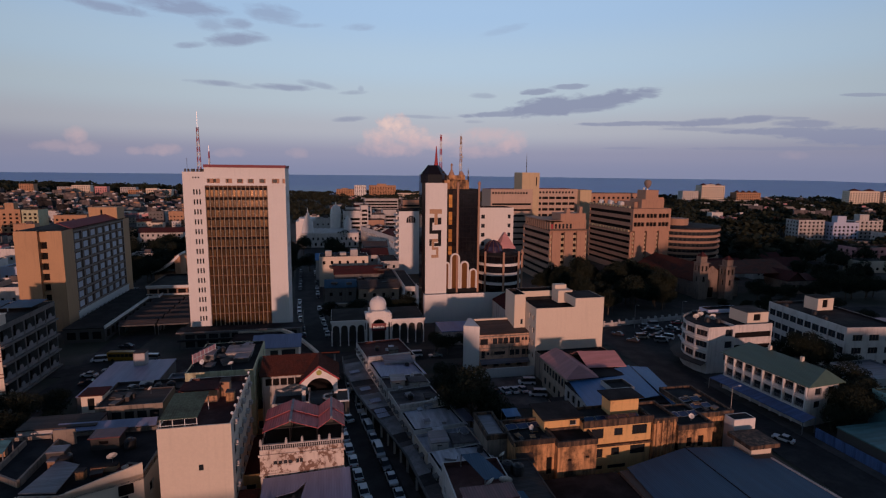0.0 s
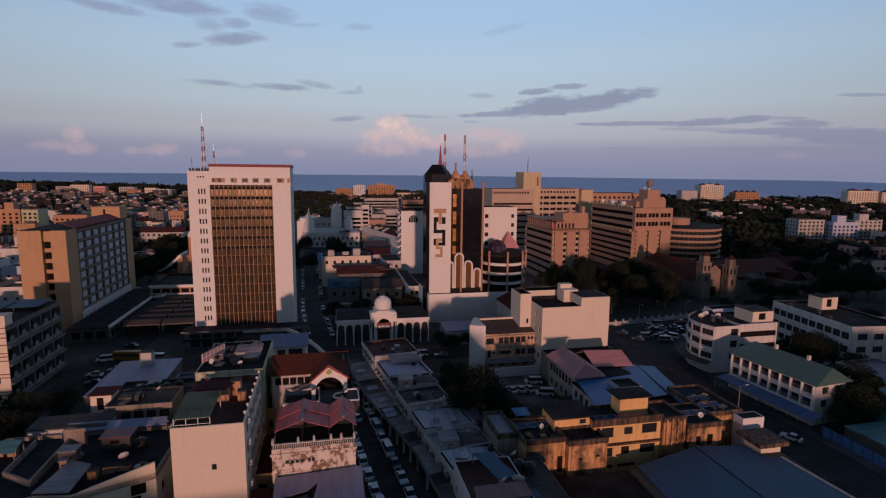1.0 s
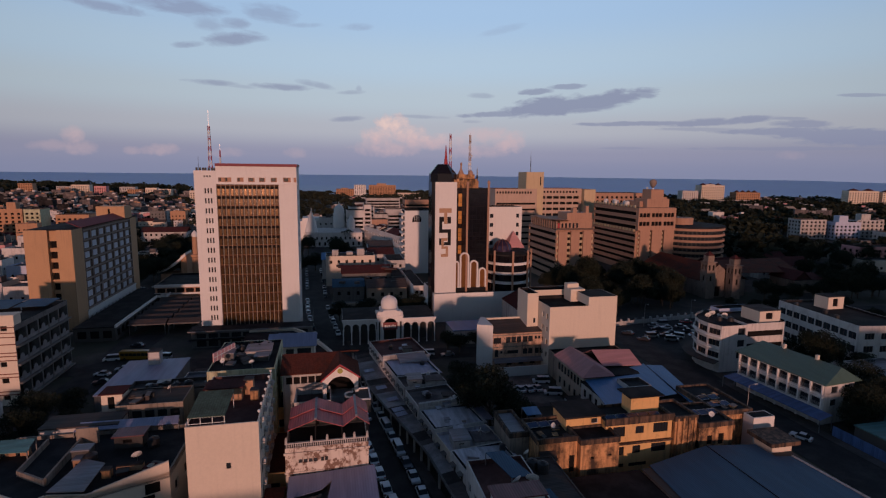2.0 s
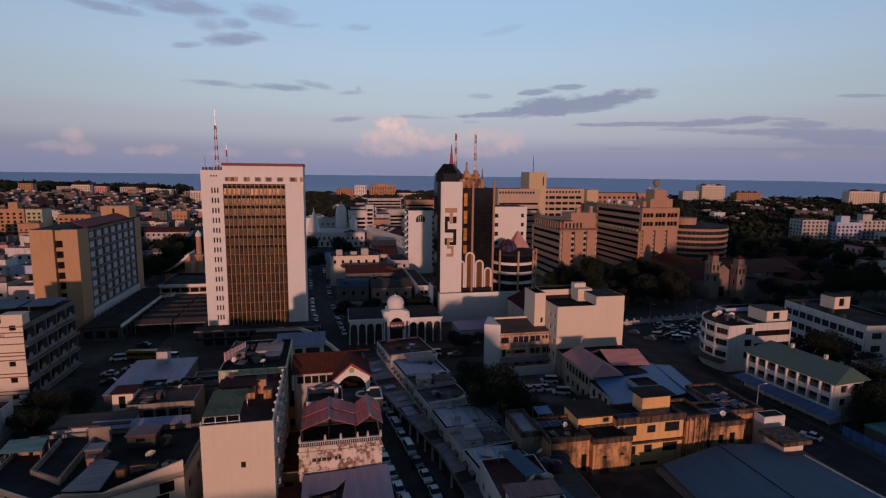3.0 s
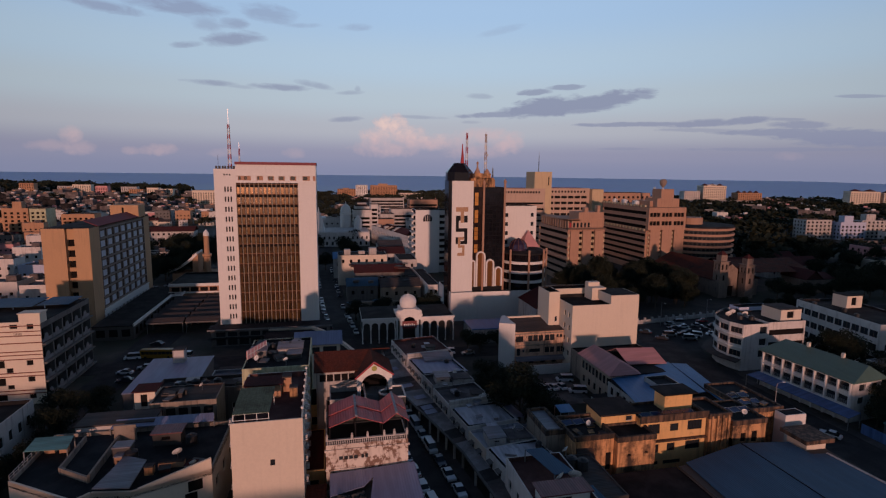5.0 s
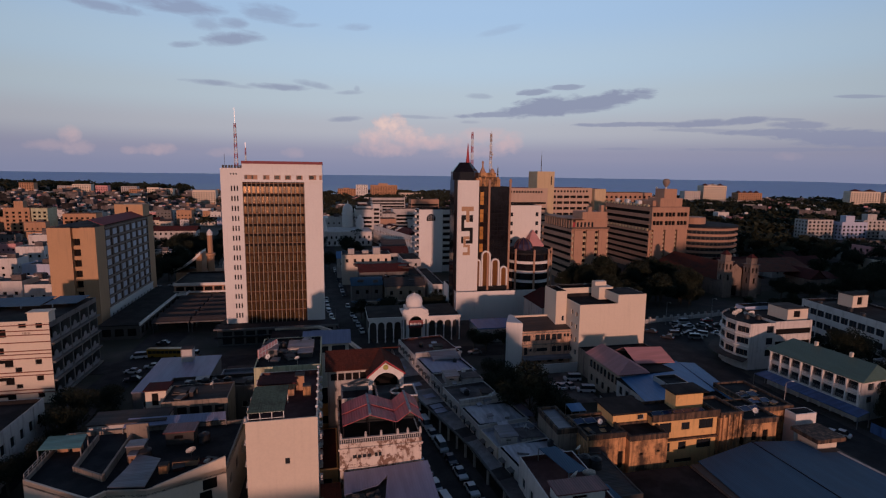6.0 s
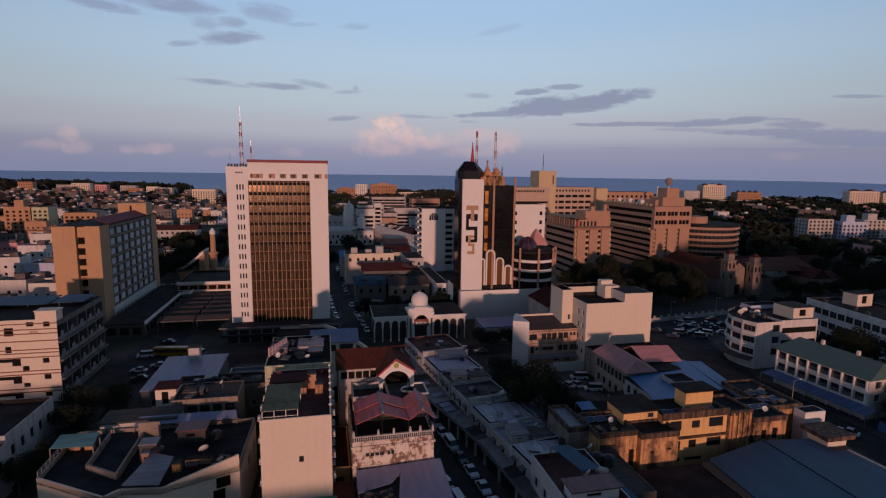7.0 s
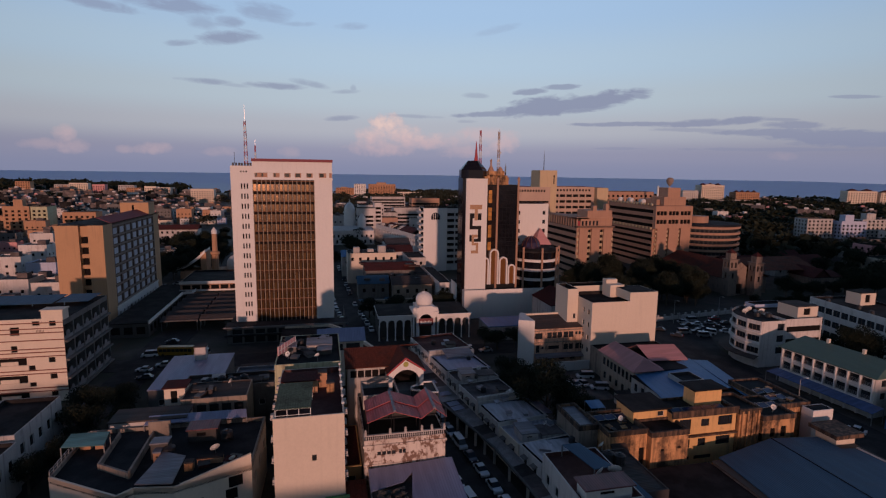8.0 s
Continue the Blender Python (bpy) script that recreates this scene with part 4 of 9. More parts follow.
def banded_block():
    X, Y, WD, D, H = -104.0, 136.0, 29.0, 25.5, 19.0
    t = thing("commercial_block", "cream banded commercial block with arched loggias", "building", X, Y)
    m = Mesh()
    holes = [(22.9, 18.0, 24.4, 19.1), (26.3, 17.8, 27.6, 19.0), (18.5, 15.9, 20.3, 17.8), (18.4, 12.0, 19.6, 13.5), (25.6, 9.3, 26.9, 10.5), (21.5, 7.7, 22.8, 8.8), (25.6, 5.4, 27.0, 6.6), (21.4, 3.8, 22.7, 4.8), (25.5, 1.3, 26.9, 2.4)]
    holes += [(x0 - 14.0, z0, x1 - 14.0, z1) for x0, z0, x1, z1 in holes[:6] if x0 > 15.0]
    deep = [(15.9, 8.9, 21.2, 10.6), (15.5, 4.7, 21.1, 6.5), (15.4, 0.9, 21.1, 2.5)]
    holes += [(x0 - 1.2, z0, x1, z1) for x0, z0, x1, z1 in deep]
    m.facade((0, 0), (1, 0), WD, 0, H, holes, 0.3, 1)
    m.facade((0, D), (0, -1), D, 0, H)
    m.facade((WD, D), (-1, 0), WD, 0, H)
    part("wall", m, (CREAM, DARKIN), t, "cream wall with small windows")
    for x0, z0, x1, z1 in deep:
        m = Mesh()
        m.box(x0 + 0.2, -0.02, z0 + 0.05, x1 - 1.7, 0.12, z0 + (z1 - z0) * 0.55)
        part("balcony_front", m, CREAM, t, "cream balcony front")
    m = Mesh()
    for k in range(6):
        m.box(23.6 + 0.28 * k, -0.05, 16.2, 23.72 + 0.28 * k, -0.004, 17.0)
    part("vent_louvre", m, TAUPE, t)
    bm_ = Mesh()
    bm_.box(-0.1, -0.14, 0, WD + 0.14, -0.003, 0.2)
    bm_ = bm_.data("string_course", MAROON_BAND)
    for zz in (18.5, 17.2, 16.2, 14.5, 12.5, 11.7, 10.7, 7.5, 6.7, 3.3, 2.5):
        part("string_course", bm_, None, t, "", (0, 0, zz))
    m = Mesh()
    step = D / 5.0
    holes = [(step * i + 0.3, 1.0 + 4.4 * j, step * (i + 1) - 0.3, 4.5 + 4.4 * j) for i in range(5) for j in range(4)]
    m.facade((WD, 0), (0, 1), D, 0, H, holes, 1.8, 1)
    part("loggia_wall", m, (GREY, DARKIN), t, "grey side wall with deep loggias")
    bal = Mesh()
    n = 7
    bal.box(0, 0, 0, 0.12, step - 0.6, 0.8)
    for k in range(n):
        a0, a1 = math.pi * k / n, math.pi * (k + 1) / n
        yc = (step - 0.6) / 2
        bal.face([(0.06, yc, 0.8), (0.06, yc + math.cos(a0) * 1.0, 0.8 + math.sin(a0) * 1.2), (0.06, yc + math.cos(a1) * 1.0, 0.8 + math.sin(a1) * 1.2)])
    bal = bal.data("balcony_front", GREY_PALE)
    sl = Mesh()
    sl.box(0, 0, 0, 0.8, D, 0.35)
    sl = sl.data("ledge", GREY)
    for j in range(4):
        part("ledge", sl, None, t, "", (WD - 0.05, 0, 0.65 + 4.4 * j))
        for i in range(5):
            part("balcony_front", bal, None, t, "", (WD - 0.2, step * i + 0.3, 1.0 + 4.4 * j))
    m = Mesh()
    m.box(0.1, 0.1, H - 0.3, WD - 0.1, D - 0.1, H - 0.05)
    part("roof", m, BITUMEN, t)
    m = Mesh()
    m.slab([(1, 13.5, H + 1.0), (WD - 8, 13.5, H + 1.0), (WD - 8, D - 3, H + 1.3), (1, D - 3, H + 1.3)], 0.1)
    m.slab([(WD - 7.6, 15, H + 0.9), (WD - 0.5, 15, H + 0.9), (WD - 0.5, D - 2, H + 1.1), (WD - 7.6, D - 2, H + 1.1)], 0.1)
    for px_ in (2.0, 9.0, 16.0, 23.0):
        for py_ in (15.2, 22.0):
            m.box(px_, py_, H - 0.1, px_ + 0.2, py_ + 0.2, H + 0.95)
    part("sheet_roof", m, BLUE_S2, t, "pale blue sheet roofing")
    m = Mesh()
    m.box(WD - 4.2, 0.05, H, WD + 0.05, 3.0, H + 2.3)
    m.box(WD - 4.4, -0.1, H + 2.3, WD + 0.25, 3.2, H + 2.5)
    m.box(0, 0.05, H, WD - 4.2, 0.3, H + 0.5)
    m.box(4, 3, H, 12, 6, H + 1.8)
    part("parapet", m, CREAM, t)


banded_block()

# ---- bank tower group ----


def arch_poly(x0, x1, z0, z1, n=10):
    r = (x1 - x0) / 2
    xc = (x0 + x1) / 2
    return [(x0, z0)] + [(xc - r * math.cos(math.pi * i / n), z1 - r + r * math.sin(math.pi * i / n)) for i in range(n + 1)] + [(x1, z0)]


def arch_frame(m, x0, x1, z0, z1, t, y0, y1, n=10, slot=0):
    """A raised arch surround: outer minus inner outline, y0 front to y1 back."""
    o, i_ = arch_poly(x0, x1, z0, z1, n), arch_poly(x0 + t, x1 - t, z0, z1 - t, n)
    for k in range(len(o) - 1):
        a, b, c, d = o[k], o[k + 1], i_[k + 1], i_[k]
        m.face([(a[0], y0, a[1]), (d[0], y0, d[1]), (c[0], y0, c[1]), (b[0], y0, b[1])], slot)
        m.face([(a[0], y0, a[1]), (b[0], y0, b[1]), (b[0], y1, b[1]), (a[0], y1, a[1])], slot)
        m.face([(d[0], y0, d[1]), (d[0], y1, d[1]), (c[0], y1, c[1]), (c[0], y0, c[1])], slot)


def bank_tower():
    t = thing("bank_tower", "white slab tower with black glass cap and emblem", "tower", 32.45, 189.5)
    m = Mesh()
    m.box(1.2, 0, 0, 9.2, 7.5, 51.4)
    part("slab", m, WHITE, t, "smooth white slab")
    m = Mesh()
    m.box(0, 0.6, 0, 1.2, 7.0, 51.4)
    part("glass_edge", m, GLASS_DARK, t, "dark strip along the slab's edge")
    m = Mesh()
    oc = lambda a, b, e: [(a + e, 0), (b - e, 0), (b, e), (b, 7.5 - e), (b - e, 7.5), (a + e, 7.5), (a, 7.5 - e), (a, e)]
    o1 = oc(-0.2, 9.4, 2.2)
    m.prism(o1, 51.4, 54.4)
    o2 = [(4.6 + (x - 4.6) * 0.42, 3.75 + (y - 3.75) * 0.42) for x, y in o1]
    for i in range(8):
        j = (i + 1) % 8
        m.face([(*o1[i], 54.4), (*o1[j], 54.4), (*o2[j], 57.8), (*o2[i], 57.8)])
    m.face([(*p, 57.8) for p in o2])
    part("cap", m, GLASS_DARK, t, "faceted black glass cap")
    m = Mesh()
    m.lathe(5.9, 4.4, [(0.8, 57.6), (0.5, 60), (0.12, 64.8)], 8)
    part("spire", m, RED_T, t, "dull red spire")
    emblem = [(0, 0, 4.6, 1.65, 0), (1.8, 1.65, 3.0, 5.7, 0), (0, 3.1, 1.1, 7.7, 1), (1.1, 3.1, 1.75, 4.9, 1), (3.05, 3.1, 4.4, 5.6, 1), (0, 7.7, 4.4, 9.0, 1),
              (3.2, 9.0, 4.4, 13.6, 1), (1.8, 12.4, 3.2, 13.6, 1), (0, 11.0, 0.85, 13.5, 1), (0.9, 10.9, 3.1, 12.0, 0), (0.9, 12.0, 1.75, 14.0, 0), (0.9, 14.0, 3.4, 14.9, 0), (2.5, 14.9, 3.4, 16.8, 0), (0.7, 16.8, 3.4, 17.9, 0)]
    for a, b, c, d, k in emblem:
        m = Mesh()
        m.box(2.7 + a, -0.06, 41.9 - d, 2.7 + c, -0.004, 41.9 - b)
        part("emblem_bar", m, BLACK_T if k else BRONZE_T, t, "black emblem bar" if k else "brown emblem bar")
    g = thing("glass_tower", "dark glass tower with brown columns and white arches", "tower", 41.0, 190.5)
    m = Mesh()
    m.box(0, 0.6, 0, 13.0, 14, 49.2)
    part("core", m, BLACK_T, g)
    pane = Mesh()
    pane.box(0.05, 0, 0.05, 1.35, 0.08, 1.55)
    pane = pane.data("pane", GLASS_DARK)
    # one column of panes is coloured as if mirroring the sunset
    lit = Mesh()
    lit.box(0.05, 0, 0.05, 1.35, 0.08, 1.55)
    lit = lit.data("pane", GLASS_LIT)
    brown = Mesh()
    brown.box(0.05, 0, 0.05, 1.35, 0.08, 1.55)
    brown = brown.data("pane", GLASS_BROWN)
    for j in range(23):
        for i in range(9):
            part("pane", lit if i == 1 and j > 7 and j % 4 != 2 else brown if i < 3 else pane, None, g, "", (0.2 + 1.4 * i, 0.5, 12.0 + 1.6 * j))
    side_p = Mesh()
    side_p.box(0, 0.05, 0.05, 0.08, 3.4, 3.1)
    side_p = side_p.data("pane", GLASS_DARK)
    for j in range(11):
        for i in range(4):
            part("pane", side_p, None, g, "", (12.98, 0.2 + 3.45 * i, 12 + 3.3 * j))
    for cx, top in ((5.0, 50.4), (13.1, 50.8)):
        m = Mesh()
        m.lathe(cx, 0.3, [(0.42, 0), (0.42, top), (0.6, top + 0.05), (0.6, top + 0.6), (0.1, top + 1.4)], 10)
        part("column", m, BROWN, g, "slender brown column")
    arches = [(-0.1, 2.1, 22.2), (2.3, 5.9, 25.4), (6.1, 9.4, 22.4), (9.6, 12.6, 19.5)]
    for a, b, zt in arches:
        m = Mesh()
        arch_frame(m, a, b, 12.0, zt, 0.55, -0.5, 0.6)
        part("arch", m, WHITE, g, "tall white arch surround")
        m = Mesh()
        pl = arch_poly(a + 0.5, b - 0.5, 12.0, zt - 0.5)
        m.face([(x, 0.35, z) for x, z in pl])
        part("arch_glass", m, GLASS_GOLD, g, "amber arched glazing")
    m = Mesh()
    for i in range(8):
        m.box(-0.3 + 1.15 * i, 0.2, 49.2, 0.6 + 1.15 * i, 9, 52.3 + 0.3 * (i % 2))
    m.box(-0.4, 0.6, 49.2, 9.2, 9.2, 51.9)
    m.box(2.0, 2.0, 52.6, 8.0, 8.0, 54.2)
    part("crown", m, STAINED, g, "ornate brown rooftop crown")
    m = Mesh()
    m.lathe(3.2, 3.5, [(1.5, 53.2), (1.1, 54.6), (0.35, 56.2), (0.3, 57.6), (0.5, 58.0), (0.1, 58.6)], 10)
    m.lathe(7.2, 4.5, [(1.2, 53.2), (1.0, 54.8), (0.3, 55.8)], 10)
    part("turret", m, BROWN, g, "small brown rooftop turret")
    lattice_mast("radio_mast", "red and white lattice radio mast behind the cap", 40.4, 195.5, 51.4, 17.6, 0.95, 7, 0.0)
    lattice_mast("radio_mast", "pale lattice radio mast with dishes", 49.4, 201, 49.2, 20.0, 1.0, 6, 0.04, (WHITE_T, BRONZE_T), 4)
    lattice_mast("radio_mast", "small lattice aerial above the glass tower", 52.7, 202, 49.2, 7.0, 0.5, 3, 0.15, (STEEL, GREY_DARK))
    # podium wall and low blue roof
    building("podium", "long white podium wall", "podium", 33.0, 187.0, 31.0, 21.0, 10.2, WHITE, CEMENT, par=0.5)
    # annex
    building("annex_block", "white annex block with window strips", "building", 58.5, 206.4, 14.8, 12.0, 40.4, WHITE, BITUMEN,
             S=grid(0.2, 3.6, 1, 3.5, 3.7, 10, 1.6, 1.7) + grid(11.6, 14.4, 1, 3.5, 3.7, 10, 1.3, 1.7), par=0.9, win=(WHITE_T, GLASS))
    # rotunda
    r = thing("rotunda", "round dark glass rotunda with white bands", "building", 64.0, 196.6)
    m = Mesh()
    m.lathe(0, 0, [(8.3, 0), (8.3, 24.0)], 28)
    part("drum", m, GLASS_DARK, r, "dark glazed drum")
    for zz in (13.0, 16.6, 20.2):
        m = Mesh()
        m.lathe(0, 0, [(8.35, zz), (8.9, zz), (8.9, zz + 1.0), (8.35, zz + 1.0)], 28)
        part("band", m, WHITE, r, "white balcony band")
    m = Mesh()
    m.lathe(0, 0, [(9.2, 23.8), (9.2, 24.4), (7.4, 25.2), (7.0, 25.3)], 28)
    part("roof", m, BITUMEN, r)
    col = Mesh()
    col.lathe(0, 0, [(0.42, 0), (0.42, 25.2), (0.55, 25.3), (0.3, 25.8)], 8)
    col = col.data("column", BROWN)
    for a in (-165, -140, -95, -50, -20):
        part("column", col, None, r, "", (9.2 * math.cos(radians(a)), 9.2 * math.sin(radians(a)), 0))
    m = Mesh()
    m.lathe(-3.0, -3.0, [(3.6, 25.2), (3.6, 25.9), (3.2, 27.4), (2.2, 28.7), (0.9, 29.4), (0.15, 29.8)], 20)
    part("dome", m, glazing("striped_dome_glass", (0.06, 0.04, 0.075), 0.2, 0.4), r, "ribbed red and blue dome")
    rib = Mesh()
    for k in range(10):
        a = 2 * math.pi * k / 10
        pr = [(3.65, 25.9), (3.26, 27.4), (2.25, 28.75), (0.9, 29.45)]
        for (r0, z0), (r1, z1) in zip(pr[:-1], pr[1:]):
            rib.bar((-3 + r0 * math.cos(a), -3 + r0 * math.sin(a), z0), (-3 + r1 * math.cos(a), -3 + r1 * math.sin(a), z1), 0.22)
    part("rib", rib, RED_DECK, r)
    m = Mesh()
    m.lathe(5.0, 7.5, [(5.2, 25.2), (0.1, 31.6)], 4, 45, 405)
    part("pyramid_roof", m, PINK_S, r, "pyramid roof of faded tiles")
    # low building with blue roof in front of the podium
    b = building("low_shop", "low white shop with a blue sheet roof", "building", 34.0, 160.5, 24.0, 11.0, 4.6, WHITE_OLD, BLUE_S, par=0.0, S=grid(0, 24, 7, 1.0, 1, 1, 2.2, 1.6))
    h = building("hall", "white hall with a dark pitched roof", "building", 57.5, 165.0, 14.0, 17.0, 9.0, WHITE_OLD, BITUMEN, par=0.2, S=grid(0, 14, 4, 4, 1, 1, 1.8, 1.6))
    m = Mesh()
    m.gable(-0.3, -0.3, 14.3, 17.3, 9.3, 12.8, "y")
    part("gable_roof", m, TILE_D, h, "dark maroon pitched roof")


bank_tower()

# ---- arcaded hall with domes ----


def arcade_hall():
    X, Y = -0.7, 166.0
    t = thing("arcade_hall", "white arcaded hall with a central dome", "hall", X, Y, 0, -0.8)
    W_, D = 30.0, 17.0
    m = Mesh()
    bays = []
    arch = Mesh()
    for i in range(4):
        for base in (0.3, 19.3):
            bays.append((base + 2.6 * i, base + 2.6 * i + 2.6))
    col = Mesh()
    col.lathe(0, 0, [(0.28, 0), (0.28, 0.3), (0.18, 0.4), (0.18, 4.6), (0.3, 4.8)], 8)
    col = col.data("column", WHITE)
    for a, b in bays:
        fr = Mesh()
        arch_frame(fr, a, b, 4.4, 7.0, 0.28, 0.0, 0.5, 8)
        for k, (p, q) in enumerate(zip(arch_poly(a, b, 4.4, 7.0, 8)[:-1], arch_poly(a, b, 4.4, 7.0, 8)[1:])):
            fr.face([(p[0], 0.02, p[1]), (q[0], 0.02, q[1]), (q[0], 0.02, 7.3), (p[0], 0.02, 7.3)])
        part("arch", fr, WHITE, t)
    for xx in [0.3 + 2.6 * i for i in range(5)] + [19.3 + 2.6 * i for i in range(5)]:
        part("column", col, None, t, "", (xx, 0.25, 0))
    m.box(0, -0.15, 7.3, 11.2, D, 7.8)
    m.box(18.8, -0.15, 7.3, W_, D, 7.8)
    m.box(-0.1, -0.3, 7.8, 11.2, 0.25, 8.2)
    m.box(18.8, -0.3, 7.8, W_ + 0.1, 0.25, 8.2)
    part("cornice", m, WHITE, t)
    m = Mesh()
    m.box(0.1, 0.3, 7.8, W_ - 0.1, D - 0.1, 7.9)
    part("roof", m, BITUMEN, t)
    # dark grey puts the shade behind the columns into the wall
    m = Mesh()
    m.box(0.4, 4.5, 0, W_ - 0.4, D, 7.3)
    part("inner_wall", m, GREY_DARK, t, "recessed shop wall with arcade shade in its grey")
    # central porch
    m = Mesh()
    arch_frame(m, 12.2, 17.8, 0.0, 9.4, 0.7, -1.5, 0.5, 12)
    part("arch", m, WHITE, t, "tall pointed porch arch")
    for xa, xb in ((11.0, 12.3), (17.7, 19.0)):
        for a, b, z in ((xa, xa + 0.35, 0), (xb - 0.35, xb, 0), (xa, xb, 7.6)):
            m = Mesh()
            m.box(a, -1.5, z, b, 0.6, 9.0 if z else 7.6)
            part("pier", m, WHITE, t)
    m = Mesh()
    pts = arch_poly(12.2, 17.8, 0.0, 9.4, 12)
    for p, q in zip(pts[1:-1], pts[2:]):
        m.face([(p[0], -1.48, p[1]), (q[0], -1.48, q[1]), (q[0], -1.48, 10.2), (p[0], -1.48, 10.2)])
    part("spandrel", m, WHITE, t)
    for q in ((10.8, -1.7, 9.0, 19.2, 6.5, 9.5), (12.0, -1.6, 9.5, 18.0, 6.0, 10.9), (12.8, -1.65, 10.9, 17.2, 5.5, 11.3)):
        m = Mesh()
        m.box(*q)
        part("cornice", m, WHITE, t, "stepped porch cornice")
    for cx, cy, r, z in ((15.0, 2.2, 2.75, 11.3), (11.6, -0.4, 0.85, 9.5), (18.4, -0.4, 0.85, 9.5)):
        m = Mesh()
        m.lathe(cx, cy, [(r * 0.95, z), (r * 0.95, z + r * 0.25), (r, z + r * 0.5), (r * 0.94, z + r * 0.85), (r * 0.75, z + r * 1.15), (r * 0.45, z + r * 1.36), (0.08, z + r * 1.48), (0.05, z + r * 1.7)], 20)
        smooth(part("dome", m, WHITE, t, "white ribbed dome"))
    m = Mesh()
    m.box(12.7, -1.75, 5.0, 17.3, -1.55, 7.4)
    part("sign_board", m, plain("maroon_sign", (0.18, 0.03, 0.035), 0.5), t, "maroon shop sign board")
    for k in range(6):
        m = Mesh()
        m.box(13.2 + 0.62 * k, -1.8, 5.7, 13.65 + 0.62 * k, -1.75, 6.6 - 0.2 * (k % 2))
        part("lettering_bar", m, WHITE_T, t)


arcade_hall()

# ---- rooftop things ----


def water_tank(x, y, z, r=0.8, h=1.5, mat=TANK, label="black plastic water tank on a flat roof"):
    t = thing("water_tank", label, "water tank", x, y, z)
    m = Mesh()
    m.lathe(0, 0, [(r, 0), (r, h * 0.3), (r * 1.03, h * 0.33), (r, h * 0.36), (r, h * 0.62), (r * 1.03, h * 0.65), (r, h * 0.68), (r, h * 0.85), (r * 0.5, h)], 14)
    part("body", m, mat, t)
    m = Mesh()
    m.lathe(0, 0, [(r * 0.34, h), (r * 0.34, h + 0.12)], 10)
    part("lid", m, mat, t)


def dish(x, y, z, r=0.6, turn=-150):
    t = thing("satellite_dish", "white satellite dish on a roof post", "satellite dish", x, y, z, turn)
    m = Mesh()
    m.lathe(0, 0, [(0.05, 0), (r * 0.5, 0.06), (r, 0.25), (r, 0.28), (r * 0.5, 0.1), (0.02, 0.04)], 16)
    ob = part("reflector", m, WHITE_T, t)
    ob.location, ob.rotation_euler = (0, 0, 1.0), (radians(60), 0, 0)
    m = Mesh()
    m.bar((0, 0, 0), (0, 0, 1.0), 0.08)
    m.bar((0, 0, 1.0), (0, -0.4, 1.35), 0.04)
    part("post", m, STEEL, t)


def hut(x, y, z, w, d, h, wall, roof, label="plastered stair hut on a flat roof", over=0.3, hole=True):
    t = thing("stair_hut", label, "roof hut", x, y, z)
    m = Mesh()
    m.facade((0, 0), (1, 0), w, 0, h, [(w * 0.3, 0.9, w * 0.62, h - 0.5)] if hole else [], 0.2, 1)
    m.facade((w, 0), (0, 1), d, 0, h)
    m.facade((w, d), (-1, 0), w, 0, h)
    m.facade((0, d), (0, -1), d, 0, h)
    part("wall", m, (wall, DARKIN), t)
    m = Mesh()
    m.box(-over, -over, h, w + over, d + over, h + 0.2)
    part("roof", m, roof, t)
    return t


def shed_roof(name, label, q, mat, posts=0.0, t=0.1, cat="canopy"):
    """A sloping sheet roof on posts; q: four corners."""
    o = thing(name, label, cat, q[0][0], q[0][1], 0)
    m = Mesh()
    m.slab([(a - q[0][0], b - q[0][1], c) for a, b, c in q], t)
    part("sheet", m, mat, o)
    if posts is not None:
        for a, b, c in q:
            p = Mesh()
            p.bar((a - q[0][0], b - q[0][1], posts), (a - q[0][0], b - q[0][1], c - t), 0.14)
            part("post", p, STEEL, o)
    return o


def solar_panel(x, y, z, yaw=0, wd=2.0, dp=1.4):
    t = thing("solar_panel", "dark blue solar panel on a flat roof", "solar panel", x, y, z, yaw)
    m = Mesh()
    m.slab([(0, 0, 0.15), (wd, 0, 0.15), (wd, dp, 0.5), (0, dp, 0.5)], 0.05)
    part("panel", m, glazing("solar_cells", (0.03, 0.05, 0.12), 0.15), t)
    m = Mesh()
    for a, b in (((0, 0, 0.17), (wd, 0, 0.17)), ((0, dp, 0.52), (wd, dp, 0.52)), ((0, 0, 0.17), (0, dp, 0.52)), ((wd, 0, 0.17), (wd, dp, 0.52)), ((0, dp, 0), (0, dp, 0.5)), ((wd, dp, 0), (wd, dp, 0.5))):
        m.bar(a, b, 0.07)
    part("rim", m, STEEL, t)


# ---- cream party-wall block ----
PARTY = building("party_wall_block", "tall cream block with a nearly blank end wall", "building", -24.4, 76.3, 9.8, 19.0, 18.0, CREAM, RED_DECK, par=0.95,
         S=[(5.2, 12.2, 5.85, 13.1)], E=grid(1, 18.5, 5, 3, 3.3, 5, 1.4, 1.5), win=(BLACK_T, GLASS))
shade = Mesh()
shade.box(0, 0, 0, 0.55, 1.7, 0.14)
shade.box(0.05, 0.3, 0.14, 0.5, 1.0, 0.62)
shade = shade.data("sunshade", WHITE_OLD)
for k in range(5):
    for j in range(5):
        part("sunshade", shade, None, PARTY, "", (9.8, 1.9 + 3.5 * k, 4.7 + 3.3 * j))
        part("sunshade", shade, None, PARTY, "", (-0.55, 1.9 + 3.5 * k, 4.7 + 3.3 * j))
t = thing("roof_canopy", "roof-terrace canopy of grey-green patterned shingles", "canopy", -24.2, 77.0, 18.0)
m = Mesh()
